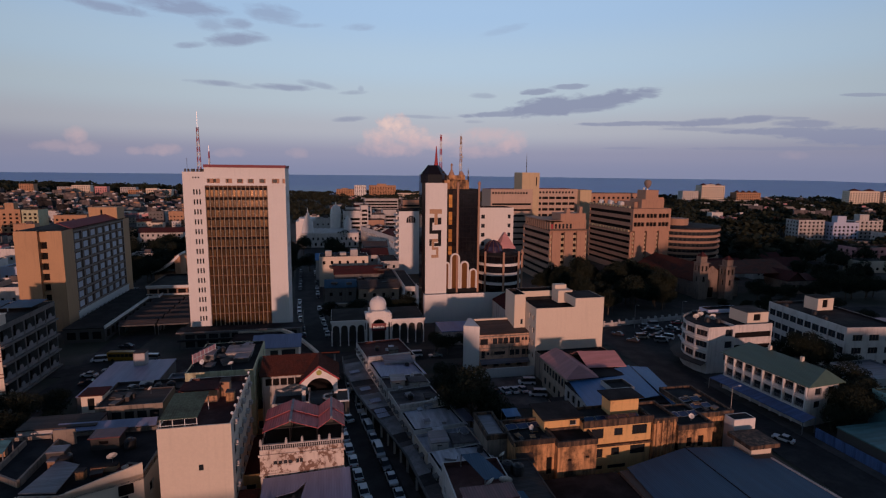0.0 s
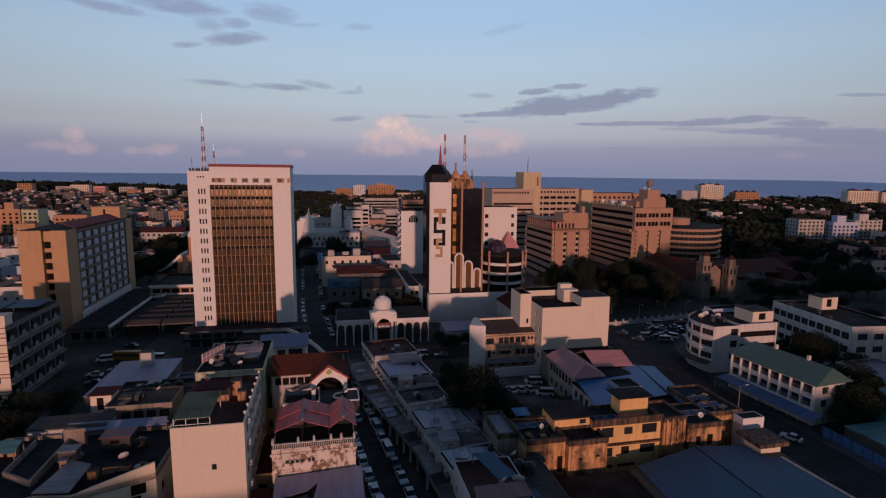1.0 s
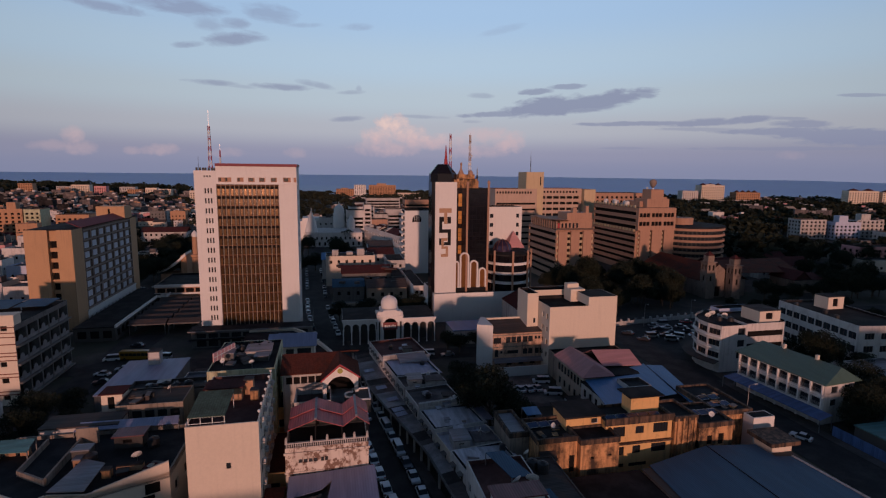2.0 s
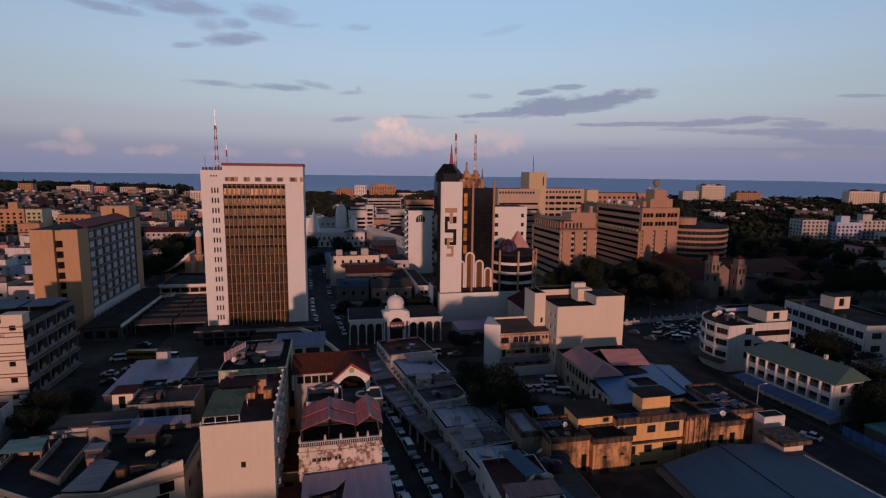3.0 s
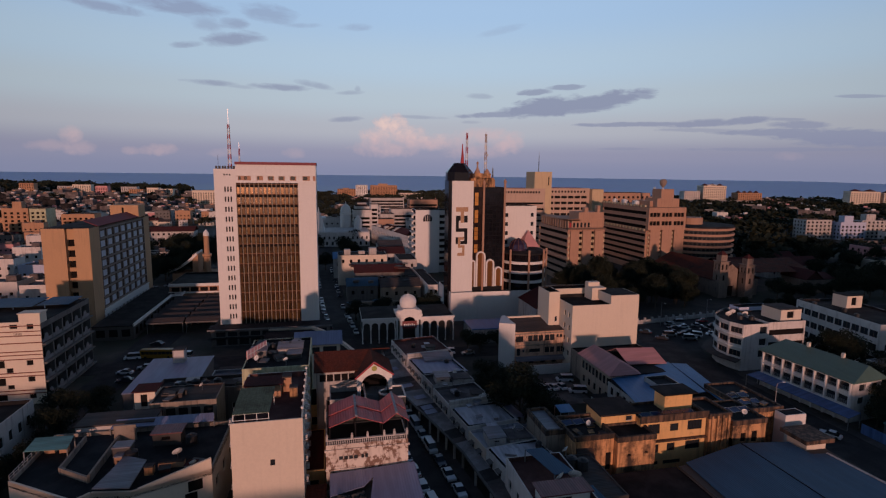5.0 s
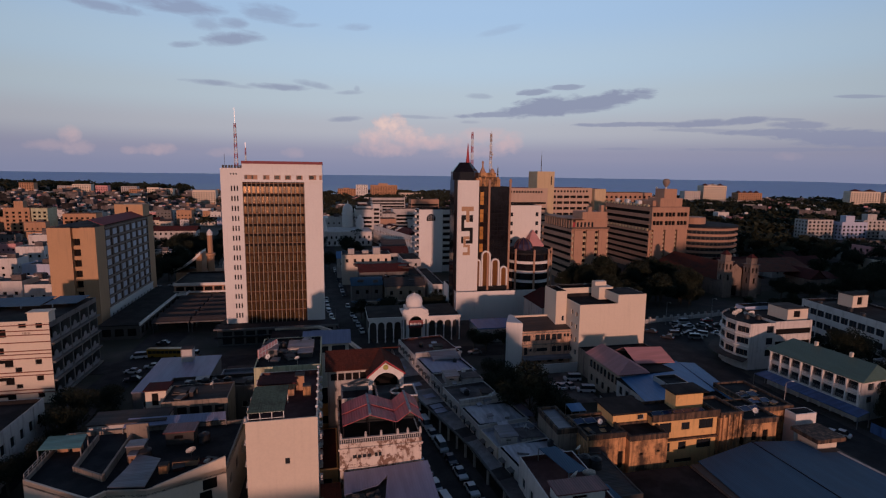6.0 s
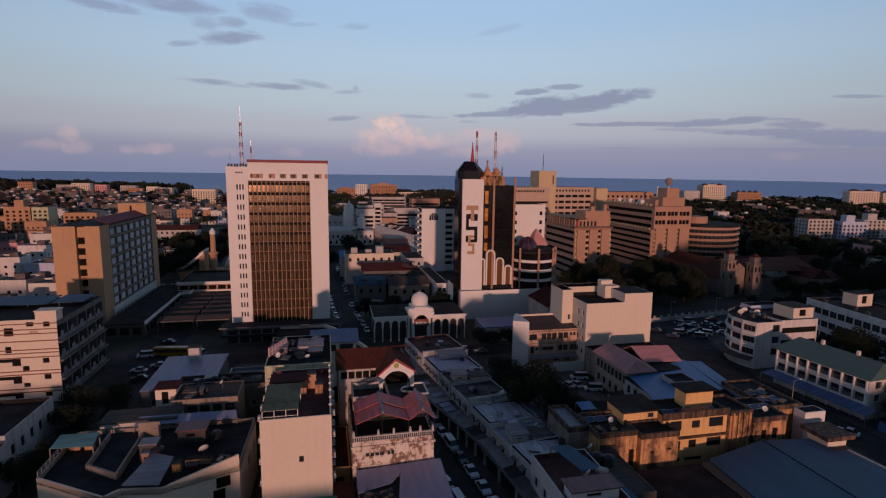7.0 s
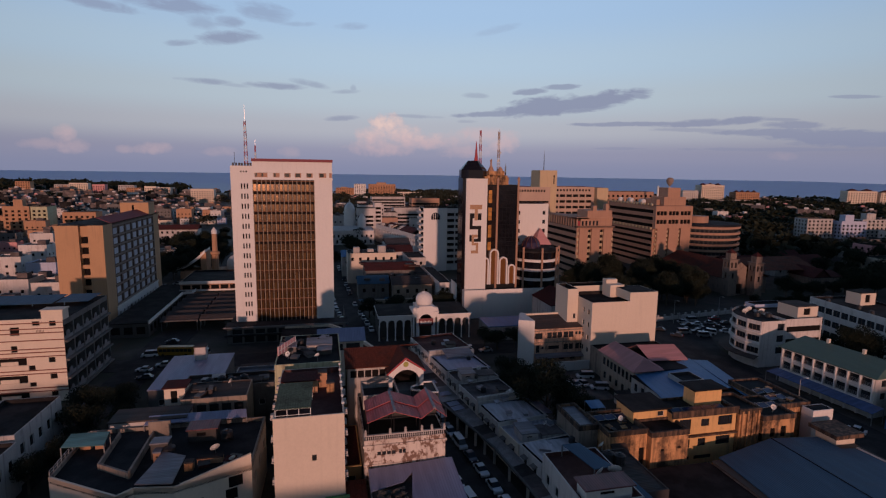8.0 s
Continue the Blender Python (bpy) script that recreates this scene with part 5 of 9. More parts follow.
m.slab([(0, 0, 2.0), (5.0, 0, 2.0), (5.2, 7.2, 2.9), (0.2, 7.2, 2.9)], 0.12)
part("shingle_roof", m, SHINGLE, t)
for px, py in ((0.1, 0.1), (1.7, 0.1), (3.3, 0.1), (4.9, 0.1), (0.2, 7.0), (5.0, 7.0)):
    m = Mesh()
    m.bar((px, py, 0), (px, py, 1.95 + py * 0.12), 0.1)
    part("post", m, WHITE_T, t)
m = Mesh()
m.bar((0, 0.05, 1.0), (5, 0.05, 1.0), 0.07)
m.bar((0, 0.05, 1.9), (5, 0.05, 1.9), 0.09)
part("rail", m, WHITE_T, t)
hut(-23.6, 86.5, 18.0, 5.2, 3.2, 2.2, ORANGE_W, TILE_D, "small terracotta-roofed terrace room", 0.4)
hut(-18.3, 88.6, 18.0, 1.4, 1.6, 2.4, ORANGE_W, CEMENT, "narrow orange plaster stair hut", 0.05, False)
hut(-17.0, 86.0, 18.0, 1.2, 1.2, 1.6, STAINED, CEMENT, "small stained masonry box on a terrace", 0.05, False)
building("rear_block", "cream and green plastered block with cluttered roof", "building", -25.9, 97.5, 11.6, 17.0, 18.6, GREEN_W, BITUMEN, par=0.5, E=grid(1, 16, 4, 3, 3.4, 5, 1.4, 1.5))
hut(-25.5, 104.5, 18.6, 3.0, 3.0, 1.2, GREY, GREY_S, "grey plastered box on a roof", 0.1, False)
hut(-20.5, 106, 18.6, 4.6, 4.5, 0.9, WHITE_OLD, GREY_S, "low grey sheeted roof box", 0.2, False)
for k in range(6):
    water_tank(-25.2 + 1.7 * k, 109.8 + 0.9 * (k % 2), 18.6, 0.55, 1.1)
bb = thing("billboard", "old roof billboard with pale squared panel", "billboard", -25.6, 101.7, 18.6, 65.7)
m = Mesh()
m.box(0, -0.08, 0.7, 6.8, 0.08, 2.4)
part("panel", m, PINK, bb, "faded pink panel")
for k in range(7):
    m = Mesh()
    m.box(1.1 * k + 0.02, -0.14, 0.7, 1.1 * k + 0.14, -0.09, 2.4)
    part("batten", m, WHITE_T, bb)
m = Mesh()
m.box(0, -0.14, 1.5, 6.8, -0.09, 1.62)
part("batten", m, WHITE_T, bb)
for k in range(4):
    m = Mesh()
    m.bar((0.3 + 2.05 * k, 0.2, 0), (0.3 + 2.05 * k, 0.2, 2.4), 0.12)
    part("post", m, STEEL, bb)

# wall lamps along the party wall's edge
for k in range(7):
    t = thing("wall_lamp", "white globe lamp on the parapet", "lamp", -14.72, 78.2 + 2.7 * k, 18.95, group="parapet lamps")
    m = Mesh()
    m.bar((0, 0, 0), (0, 0, 0.5), 0.07)
    part("post", m, STEEL, t)
    m = Mesh()
    m.lathe(0, 0, [(0.05, 0.5), (0.2, 0.6), (0.24, 0.75), (0.16, 0.92), (0.03, 0.97)], 10)
    part("globe", m, WHITE_T, t)

# ---- terrace house with red double-gable canopy ----


def terrace_house():
    t = building("terrace_house", "peeling white house with a red-canopied roof terrace", "house", -11.5, 80.7, 12.8, 17.0, 11.8, PEELED, BITUMEN, par=0.25,
                 S=[(2.0 + 0.75 * i, 9.5, 2.6 + 0.75 * i, 10.1) for i in range(4)] + [(5.4 + 0.6 * i, 9.5, 5.85 + 0.6 * i, 10.2) for i in range(2)], win=(BLACK_T, GLASS))
    m = Mesh()
    m.box(-0.2, -0.25, 11.0, 13.0, -0.003, 11.35)
    m.box(-0.15, -0.18, 7.9, 12.95, -0.003, 8.1)
    part("cornice", m, PEELED, t)
    bal = Mesh()
    bal.lathe(0, 0, [(0.1, 0), (0.06, 0.15), (0.12, 0.35), (0.06, 0.6), (0.1, 0.7)], 6)
    bal = bal.data("baluster", WHITE_OLD)
    for k in range(38):
        part("baluster", bal, None, t, "", (0.3 + 0.33 * k, 0.05, 12.05))
    m = Mesh()
    m.box(0, -0.12, 12.75, 12.8, 0.22, 12.95)
    part("handrail", m, WHITE_OLD, t)
    for px in (0.2, 4.0, 6.4, 9.0, 10.6, 12.6):
        m = Mesh()
        m.box(px - 0.18, -0.13, 12.95, px + 0.18, 0.23, 13.5)
        m.lathe(px, 0.05, [(0.12, 13.5), (0.2, 13.65), (0.05, 13.85)], 8)
        part("finial", m, WHITE_OLD, t)
    c = thing("terrace_canopy", "red sheet double-gable canopy over a terrace", "canopy", -11.0, 80.6, 0)
    for x0, x1, z0, z1 in ((0.0, 8.4, 15.0, 16.5), (8.4, 12.5, 15.0, 16.5)):
        m = Mesh()
        for y0, y1, dz in ((0.0, 4.0, 0.0), (3.8, 7.8, 0.2)):
            m.gable(x0, y0, x1, y1, z0 + dz, z1 + dz, "y", 0.1)
        part("gable_roof", m, RED_S, c)
        m = Mesh()
        m.box((x0 + x1) / 2 - 0.18, -0.05, z1 - 0.05, (x0 + x1) / 2 + 0.18, 7.9, z1 + 0.27)
        part("ridge_cap", m, GREY_S, c, "grey ridge capping")
    for px in (0.15, 4.1, 8.2, 12.25):
        for py in (0.3, 3.6, 6.9):
            m = Mesh()
            m.bar((px, py, 12.0), (px, py, 15.2), 0.13)
            part("post", m, BLACK_T, c)
    # wall coloured dark grey to stand for shade beneath the canopy
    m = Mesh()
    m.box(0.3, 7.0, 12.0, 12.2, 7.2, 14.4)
    part("rear_wall", m, GREY_DARK, c, "rear wall greyed for the canopy's shade")
    # walled roof terrace behind
    building("roof_tank", "pale-walled open roof tank with grey floor", "roof tank", -10.8, 92.4, 6.4, 6.6, 13.0, WHITE_OLD, CEMENT, par=1.3, inner=WHITE_OLD)
    g = building("gable_house", "white arched-gable house with brown tiled roof", "house", -13.2, 99.4, 7.6, 11.0, 16.6, WHITE_OLD, BITUMEN, par=0.1,
                 S=[(0.6 + 1.35 * i, 14.9, 1.75 + 1.35 * i, 16.3) for i in range(5)], glaze=False)
    m = Mesh()
    m.slab([(-0.4, -0.7, 17.1), (9.0, -0.7, 17.1), (10.4, 5.2, 19.1), (-0.4, 5.2, 19.1)], 0.15)
    m.slab([(-0.4, 5.2, 19.1), (14.4, 5.2, 19.1), (14.4, 11.4, 16.8), (-0.4, 11.4, 16.8)], 0.15)
    m.slab([(7.0, -3.6, 16.4), (10.4, -3.6, 19.25), (10.4, 5.2, 19.25), (7.0, 5.2, 16.6)][::-1], 0.15)
    m.slab([(10.4, -3.6, 19.25), (14.2, -3.6, 16.8), (14.2, 5.2, 16.8), (10.4, 5.2, 19.25)][::-1], 0.15)
    part("tiled_roof", m, TILE_R, g, "brown-red tiled roof")
    m = Mesh()
    m.box(7.6, -2.8, 0, 13.6, 11.0, 13.0)
    m.box(13.2, -2.8, 13.0, 13.6, 11.0, 16.6)
    part("side_wall", m, WHITE_OLD, g)
    # interior black on this wall; the porch's shade is in its colour
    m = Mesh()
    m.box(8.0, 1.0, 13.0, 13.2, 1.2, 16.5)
    part("porch_back", m, DARKIN, g, "porch back wall with its shade painted dark")
    m = Mesh()
    x0, x1, xc, ze0, ze1, za, y = 7.3, 13.8, 10.5, 16.5, 16.9, 19.3, -3.4
    pts = arch_poly(8.0, 13.1, 12.9, 17.2, 12)

    def up(x):
        return ze0 + (x - x0) * (za - ze0) / (xc - x0) if x < xc else za - (x - xc) * (za - ze1) / (x1 - xc)
    for p, q in zip(pts[1:-1], pts[2:]):
        m.face([(p[0], y, p[1]), (q[0], y, q[1]), (q[0], y, up(q[0])), (p[0], y, up(p[0]))])
    m.face([(x0, y, 12.9), (8.0, y, 12.9), (8.0, y, up(8.0)), (x0, y, ze0)])
    m.face([(13.1, y, 12.9), (x1, y, 12.9), (x1, y, ze1), (13.1, y, up(13.1))])
    arch_frame(m, 7.8, 13.3, 12.9, 17.4, 0.2, y - 0.1, y + 0.6, 12)
    part("gable_front", m, WHITE, g, "white gable front with round arch")
    m = Mesh()
    m.bar((x0 - 0.3, y - 0.1, ze0 - 0.1), (xc, y - 0.1, za + 0.12), 0.24)
    m.bar((xc, y - 0.1, za + 0.12), (x1 + 0.3, y - 0.1, ze1 - 0.1), 0.24)
    part("barge_board", m, RED_T, g, "red gable edge")
    m = Mesh()
    for k in range(20):
        a, b2 = 2 * math.pi * k / 20, 2 * math.pi * (k + 1) / 20
        m.face([(xc, y - 0.05, 18.2), (xc + 0.5 * math.cos(a), y - 0.05, 18.2 + 0.5 * math.sin(a)), (xc + 0.5 * math.cos(b2), y - 0.05, 18.2 + 0.5 * math.sin(b2))])
    part("roundel", m, plain("olive_roundel", (0.36, 0.36, 0.08), 0.6), g, "olive round plaque")
    # keyhole terrace in front of the arch
    p = thing("terrace_deck", "small roof deck with white keyhole kerb", "terrace", -2.4, 91.8, 0)
    m = Mesh()
    m.box(1.8, 0.0, 11.7, 5.0, 5.2, 14.0)
    m.lathe(1.6, 2.6, [(1.25, 11.7), (1.25, 14.0)], 16)
    part("stair_block", m, GREY_DARK, p)
    m = Mesh()
    ring = [(1.9, 0.1), (4.9, 0.1), (4.9, 5.1), (1.9, 5.1), (1.9, 3.8), (1.2, 3.8), (0.6, 3.3), (0.4, 2.6), (0.6, 1.9), (1.2, 1.4), (1.9, 1.4), (1.9, 0.1)]
    for a, b2 in zip(ring[:-1], ring[1:]):
        m.bar((*a, 14.2), (*b2, 14.2), 0.26)
    part("kerb", m, WHITE, p)
    building("side_house", "small yellow plastered house in a gap", "house", -15.1, 101.0, 3.2, 8.0, 9.5, YELLOW, BITUMEN, par=0.3, S=[(0.8, 5.8, 2.3, 7.4)])
    building("side_house", "narrow orange house with dark courtyard", "house", -15.1, 84.0, 3.4, 14.0, 6.0, YELLOW, TILE_D, par=0.3, S=[(0.9, 3.0, 2.4, 4.6)])


terrace_house()
building("gap_shed", "low shed with a rust-red sheet roof in a gap", "shed", -14.3, 70.5, 2.7, 9.0, 6.4, GRIME_P, TILE_R, par=0.0, S=[(0.7, 3.4, 2.0, 4.8)])
building("gap_shed", "low brown shed wedged between houses", "shed", -14.4, 61.0, 3.0, 9.0, 4.6, GRIME_P, TILE_D, par=0.0)
# low buildings in front of the terrace house
t = building("street_shop", "low shop with a lavender-grey sheet roof", "building", -11.0, 60.0, 13.0, 19.5, 6.3, WHITE_OLD, GREY, par=0.1)
m = Mesh()
m.slab([(4.6, 0, 6.6), (13.2, 0, 6.6), (13.2, 18.6, 8.3), (6.5, 17.8, 7.9), (5.4, 11, 7.3)], 0.12)
m.slab([(0.0, 15.0, 7.2), (5.0, 16.2, 7.5), (6.5, 17.8, 7.9), (13.2, 18.6, 8.3), (13.2, 20, 8.4), (0, 20, 7.8)], 0.12)
part("sheet_roof", m, LAVENDER, t, "pale lavender-grey sheet roof")
rng = random.Random(4)
t = thing("rubble_heap", "heap of dark rubble on a broken roof", "rubble", -10.0, 68.0, 6.3, kind="stuff")
m = Mesh()
for k in range(120):
    a, b, s = rng.uniform(0, 4.4), rng.uniform(0, 7), rng.uniform(0.15, 0.5)
    m.box(-s, -s, -s * 0.5, s, s, s * 0.5, 0, Matrix.Translation((a, b, rng.uniform(0.1, 0.7))) @ Euler((rng.random() * 3, rng.random() * 3, rng.random() * 3)).to_matrix().to_4x4())
part("stones", m, GREY_DARK, t)

# ---- left foreground roofs ----
t = thing("corner_building", "low cream building with a dark terraced roof", "building", -53.0, 78.5)
PLAN = [(-2.2, 4.2), (8.6, -2.6), (10.2, -1.0), (15.4, -1.8), (25.0, 2.2), (25.4, 18.0), (-2.4, 18.0)]
m = Mesh()
for (x0, y0), (x1, y1) in zip(PLAN, PLAN[1:] + PLAN[:1]):
    d = Vector((x1 - x0, y1 - y0))
    n = int(d.length / 4.2)
    m.facade((x0, y0), (d.normalized().x, d.normalized().y), d.length, 0, 10.2, grid(0.6, d.length - 0.6, n, 5.6, 1, 1, 1.7, 1.8) if n else [], 0.3, 1)
part("wall", m, (CREAM, DARKIN), t, "cream splayed street front")
m = Mesh()
m.prism(PLAN, 9.3, 9.6)
part("roof", m, SLATE, t, "dark worn roof deck")
for k, ((x0, y0), (x1, y1)) in enumerate(zip(PLAN, PLAN[1:] + PLAN[:1])):
    d = Vector((x1 - x0, y1 - y0)).normalized()
    nx, ny = -d.y * 0.3, d.x * 0.3
    m = Mesh()
    m.slab([(x0, y0, 10.22), (x1, y1, 10.22), (x1 + nx, y1 + ny, 10.22), (x0 + nx, y0 + ny, 10.22)], 0.65)
    part("parapet", m, GRIMY if k > 3 else CREAM, t)
# the gabled end wall and the curved bay rise above the deck
m = Mesh()
m.slab([(16.2, -1.45, 10.3), (25.0, 2.2, 11.9), (24.88, 2.5, 11.9), (16.08, -1.15, 10.3)], 2.2)
part("gable_wall", m, CREAM, t, "cream sloping gable wall")
m = Mesh()
m.slab([(22.0, 0.9, 9.2), (23.8, 1.65, 9.2), (23.75, 1.75, 9.2), (21.95, 1.0, 9.2)], 1.6)
part("gable_window", m, DARKIN, t)
m = Mesh()
m.slab([(10.3, -0.8, 10.7), (15.2, -1.6, 10.7), (15.4, 5.2, 11.0), (11.8, 7.0, 11.1), (11.2, 3.0, 10.9)], 0.14)
part("bay_roof", m, GREY_S, t, "rusting grey sheet bay roof")
rail = Mesh()
for z in (10.6, 11.0):
    rail.bar((-2.1, 4.4, z), (-2.3, 12.0, z), 0.06)
for k in range(7):
    rail.bar((-2.1 - 0.03 * k, 4.4 + 1.25 * k, 10.2), (-2.1 - 0.03 * k, 4.4 + 1.25 * k, 11.0), 0.06)
part("railing", rail, WHITE_OLD, t, "thin pale roof railing")
w_ = thing("roof_wall", "cream walls round a sunken roof deck", "wall", -53, 78.5, 9.6)
m = Mesh()
for a, b, h in (((3.2, 6.2), (8.4, 2.6), 0.9), ((8.4, 2.6), (8.2, 14.8), 1.2), ((3.2, 6.2), (2.8, 15.8), 0.9)):
    m.slab([(*a, h), (*b, h), (b[0] + 0.3, b[1] + 0.2, h), (a[0] + 0.3, a[1] + 0.2, h)][::-1], h)
m.box(7.6, 14.8, 0, 10.9, 15.1, 2.7)
part("parapet", m, GRIMY, w_)
shed_roof("roof_canopy", "small teal sheet canopy on a roof terrace", [(-56.4, 89.4, 11.2), (-50.4, 89.0, 11.2), (-50.7, 92.3, 11.8), (-56.2, 92.5, 11.8)], TEAL_S, 9.6)
hut(-54.6, 91.2, 9.6, 1.5, 0.8, 1.5, ORANGE_W, TEAL_S, "small orange plaster roof cabin", 0.1, False)
hut(-52.4, 91.0, 9.6, 1.2, 0.8, 1.5, ORANGE_W, TEAL_S, "small orange plaster roof cabin", 0.1, False)
hut(-36.0, 83.2, 9.6, 3.6, 1.0, 0.8, ORANGE_W, BITUMEN, "low orange brick ledge on a flat roof", 0.0, False)
hut(-37.4, 81.6, 9.6, 1.2, 1.0, 1.2, STAINED, CEMENT, "small stained masonry box on a flat roof", 0.05, False)
hut(-38.8, 90.5, 9.6, 4.2, 2.8, 2.0, GREY_DARK, MAROON_S, "dark lean-to room with a dull red sheet top", 0.3)
hut(-43.0, 86.0, 9.6, 2.4, 2.0, 2.4, GREY_DARK, GREY_S, "dark plastered cabin on a roof", 0.1)
water_tank(-40.6, 86.2, 9.6, 1.0, 2.0)
hut(-42.3, 84.6, 9.6, 1.0, 1.4, 1.7, ORANGE_W, GREY_S, "small orange plaster roof cabin", 0.1)
water_tank(-33.0, 90.5, 9.6, 0.9, 1.6)
dish(-33.8, 85.4, 9.8, 0.75)
building("rear_shed", "long weathered shed with stained white gable wall", "shed", -52.6, 97.0, 12.0, 5.0, 11.0, WHITE_OLD, RUST_S, par=0.0, S=[])
shed_roof("lean_to_roof", "long pale-blue sheet lean-to roof", [(-46.9, 95.9, 10.7), (-30.6, 95.9, 10.7), (-31.0, 98.1, 11.2), (-46.7, 98.3, 11.2)], LAVENDER, 0.0)
building("courtyard_house", "low stained house behind a lean-to", "house", -44.0, 88.0, 16.0, 9.0, 7.0, GREY_DARK, BITUMEN, par=0.5, S=grid(1, 15, 4, 4, 1, 1, 1.6, 1.4), glaze=False)
building("long_house", "long beige house with a row of square windows", "house", -42.8, 102.6, 11.4, 8.0, 11.6, GRIMY, RUST_S, par=0.25,
         S=[(0.5 + 2.15 * i, 9.2, 2.1 + 2.15 * i, 10.6) for i in range(5)], win=(BLACK_T, GLASS))
hut(-46.4, 106.0, 9.0, 3.6, 3.6, 3.8, CREAM, TILE_D, "orange plaster roof room with dark tiled top", 0.35)
building("side_house", "low dark house below a roof room", "house", -47.0, 106.0, 4.3, 6.0, 9.0, GREY, BITUMEN, par=0.3)
building("rear_house", "dark stained house with water tanks", "house", -45.5, 113.6, 18.0, 7.0, 9.0, GREY, RUST_S, par=0.7, S=grid(1, 17, 5, 5, 1, 1, 1.2, 1.2))
for k in range(4):
    water_tank(-40.5 + 2.2 * k, 116.0 + 1.0 * (k % 2), 9.0, 0.85, 1.5)
t = building("warehouse", "warehouse with a wide lavender flat sheet roof", "warehouse", -54.0, 121.6, 14.0, 21.4, 6.6, GREY, LAVENDER, par=0.0, S=grid(1, 15, 4, 3, 1, 1, 1.6, 1.4))
hut(-48.5, 139.0, 6.7, 2.6, 2.6, 3.2, WHITE_OLD, CEMENT, "white concrete tank tower on a shed roof", 0.1, False)
building("yard_shed", "small white-walled yard house", "house", -36.5, 118.0, 8.0, 9.0, 8.0, WHITE_OLD, GREY_S, par=0.6, S=grid(1, 7, 2, 4.5, 1, 1, 1.2, 1.2))
building("yard_shed", "dark shed with rusty sheet roof", "shed", -37.5, 129.0, 9.0, 9.5, 5.0, GREY_DARK, RUST_S, par=0.0)
t = building("flat_house", "small house with a pale blue-grey pitched roof", "house", -18.4, 127.5, 10.2, 8.5, 13.2, CREAM, BITUMEN, par=0.0, S=[(0.9, 11.2, 1.9, 12.2), (3.6, 10.9, 5.4, 12.5), (6.2, 10.8, 9.4, 12.6)], win=(BLACK_T, GLASS))
m = Mesh()
m.gable(-0.6, -0.6, 10.8, 9.1, 13.3, 15.2, "x")
part("sheet_roof", m, LAVENDER, t, "patched pale grey sheet roof")
# sheet added on the slope in place of a lit patch
m = Mesh()
m.slab([(1.6, -0.65, 13.36), (4.4, -0.65, 13.36), (4.4, 4.25, 15.3), (1.6, 4.25, 15.3)], 0.05)
part("new_sheet", m, LAVENDER, t, "raised roof sheet standing in for a lit patch")
building("flat_house", "cream house with flat cluttered roof", "house", -25.2, 126.0, 5.0, 8.0, 12.4, CREAM, BITUMEN, par=0.8, S=[(1.2, 9.8, 2.8, 11.2)])
building("white_terrace_house", "low white terrace house with arched windows", "house", -75.5, 84.0, 9.0, 14.0, 8.0, WHITE_OLD, BITUMEN, par=0.7, E=grid(0.5, 13.5, 4, 4.6, 1, 1, 1.3, 2.0), S=grid(0.5, 8.5, 3, 4.6, 1, 1, 1.2, 2.0))
building("white_terrace_house", "low white terrace house beside an alley", "house", -76.8, 99.0, 9.5, 16.0, 8.6, WHITE_OLD, BITUMEN, par=0.8, E=grid(0.5, 15.5, 5, 5.0, 1, 1, 1.4, 2.0), S=grid(0.5, 9, 3, 5.0, 1, 1, 1.2, 2.0))
building("white_terrace_house", "low white terrace house beside an alley", "house", -84.0, 70.0, 10.0, 13.0, 7.4, WHITE_OLD, BITUMEN, par=0.8, E=grid(0.5, 12.5, 4, 4.6, 1, 1, 1.3, 2.0), S=grid(0.5, 9, 3, 4.6, 1, 1, 1.2, 2.0))

shed_roof("roof_canopy", "small bright green sheet awning at a wall foot", [(-17.4, 72.6, 6.2), (-14.0, 72.4, 6.2), (-14.0, 76.0, 6.6), (-17.4, 76.0, 6.6)], plain("green_awning_sheet", (0.04, 0.22, 0.09), 0.5), 0.0)
# clutter on the shaded roofs
rng = random.Random(14)


def clutter(name, label, cat, x0, y0, x1, y1, z, n, mats, lo=0.3, hi=1.3):
    for k in range(n):
        a, b, c = rng.uniform(lo, hi), rng.uniform(lo, hi), rng.uniform(lo * 0.5, hi * 0.7)
        t = thing(name, label, cat, rng.uniform(x0, x1), rng.uniform(y0, y1), z, rng.uniform(-25, 25))
        m = Mesh()
        m.box(-a, -b, 0, a, b, c)
        part("body", m, mats[k % len(mats)], t)
        m = Mesh()
        m.slab([(-a - 0.1, -b - 0.1, c + 0.08), (a + 0.1, -b - 0.1, c + 0.12), (a + 0.1, b + 0.1, c + 0.2), (-a - 0.1, b + 0.1, c + 0.16)], 0.07)
        part("cover", m, mats[(k + 1) % len(mats)], t)


clutter("roof_box", "weathered box with a loose sheet cover on a roof", "roof clutter", -42, 89, -29.5, 95, 7.0, 11, (GREY_DARK, RUST_S, GREY, STAINED))
clutter("roof_box", "weathered box with a loose sheet cover on a roof", "roof clutter", -42, 104, -33, 109, 11.6, 7, (GREY_DARK, RUST_S, GREY))
clutter("roof_box", "weathered box with a loose sheet cover on a roof", "roof clutter", -44, 114.5, -29, 119.5, 9.0, 9, (GREY_DARK, RUST_S, WHITE_OLD, GREY))
clutter("roof_box", "weathered box with a loose sheet cover on a roof", "roof clutter", -24.5, 99, -16, 112, 18.6, 10, (GREY_DARK, GREY_S, GREY, RUST_S))
clutter("roof_box", "small dark roof box on a flat deck", "roof clutter", -36, 79.5, -30, 88, 9.6, 5, (GREY_DARK, GREY, TILE_D), 0.3, 0.9)
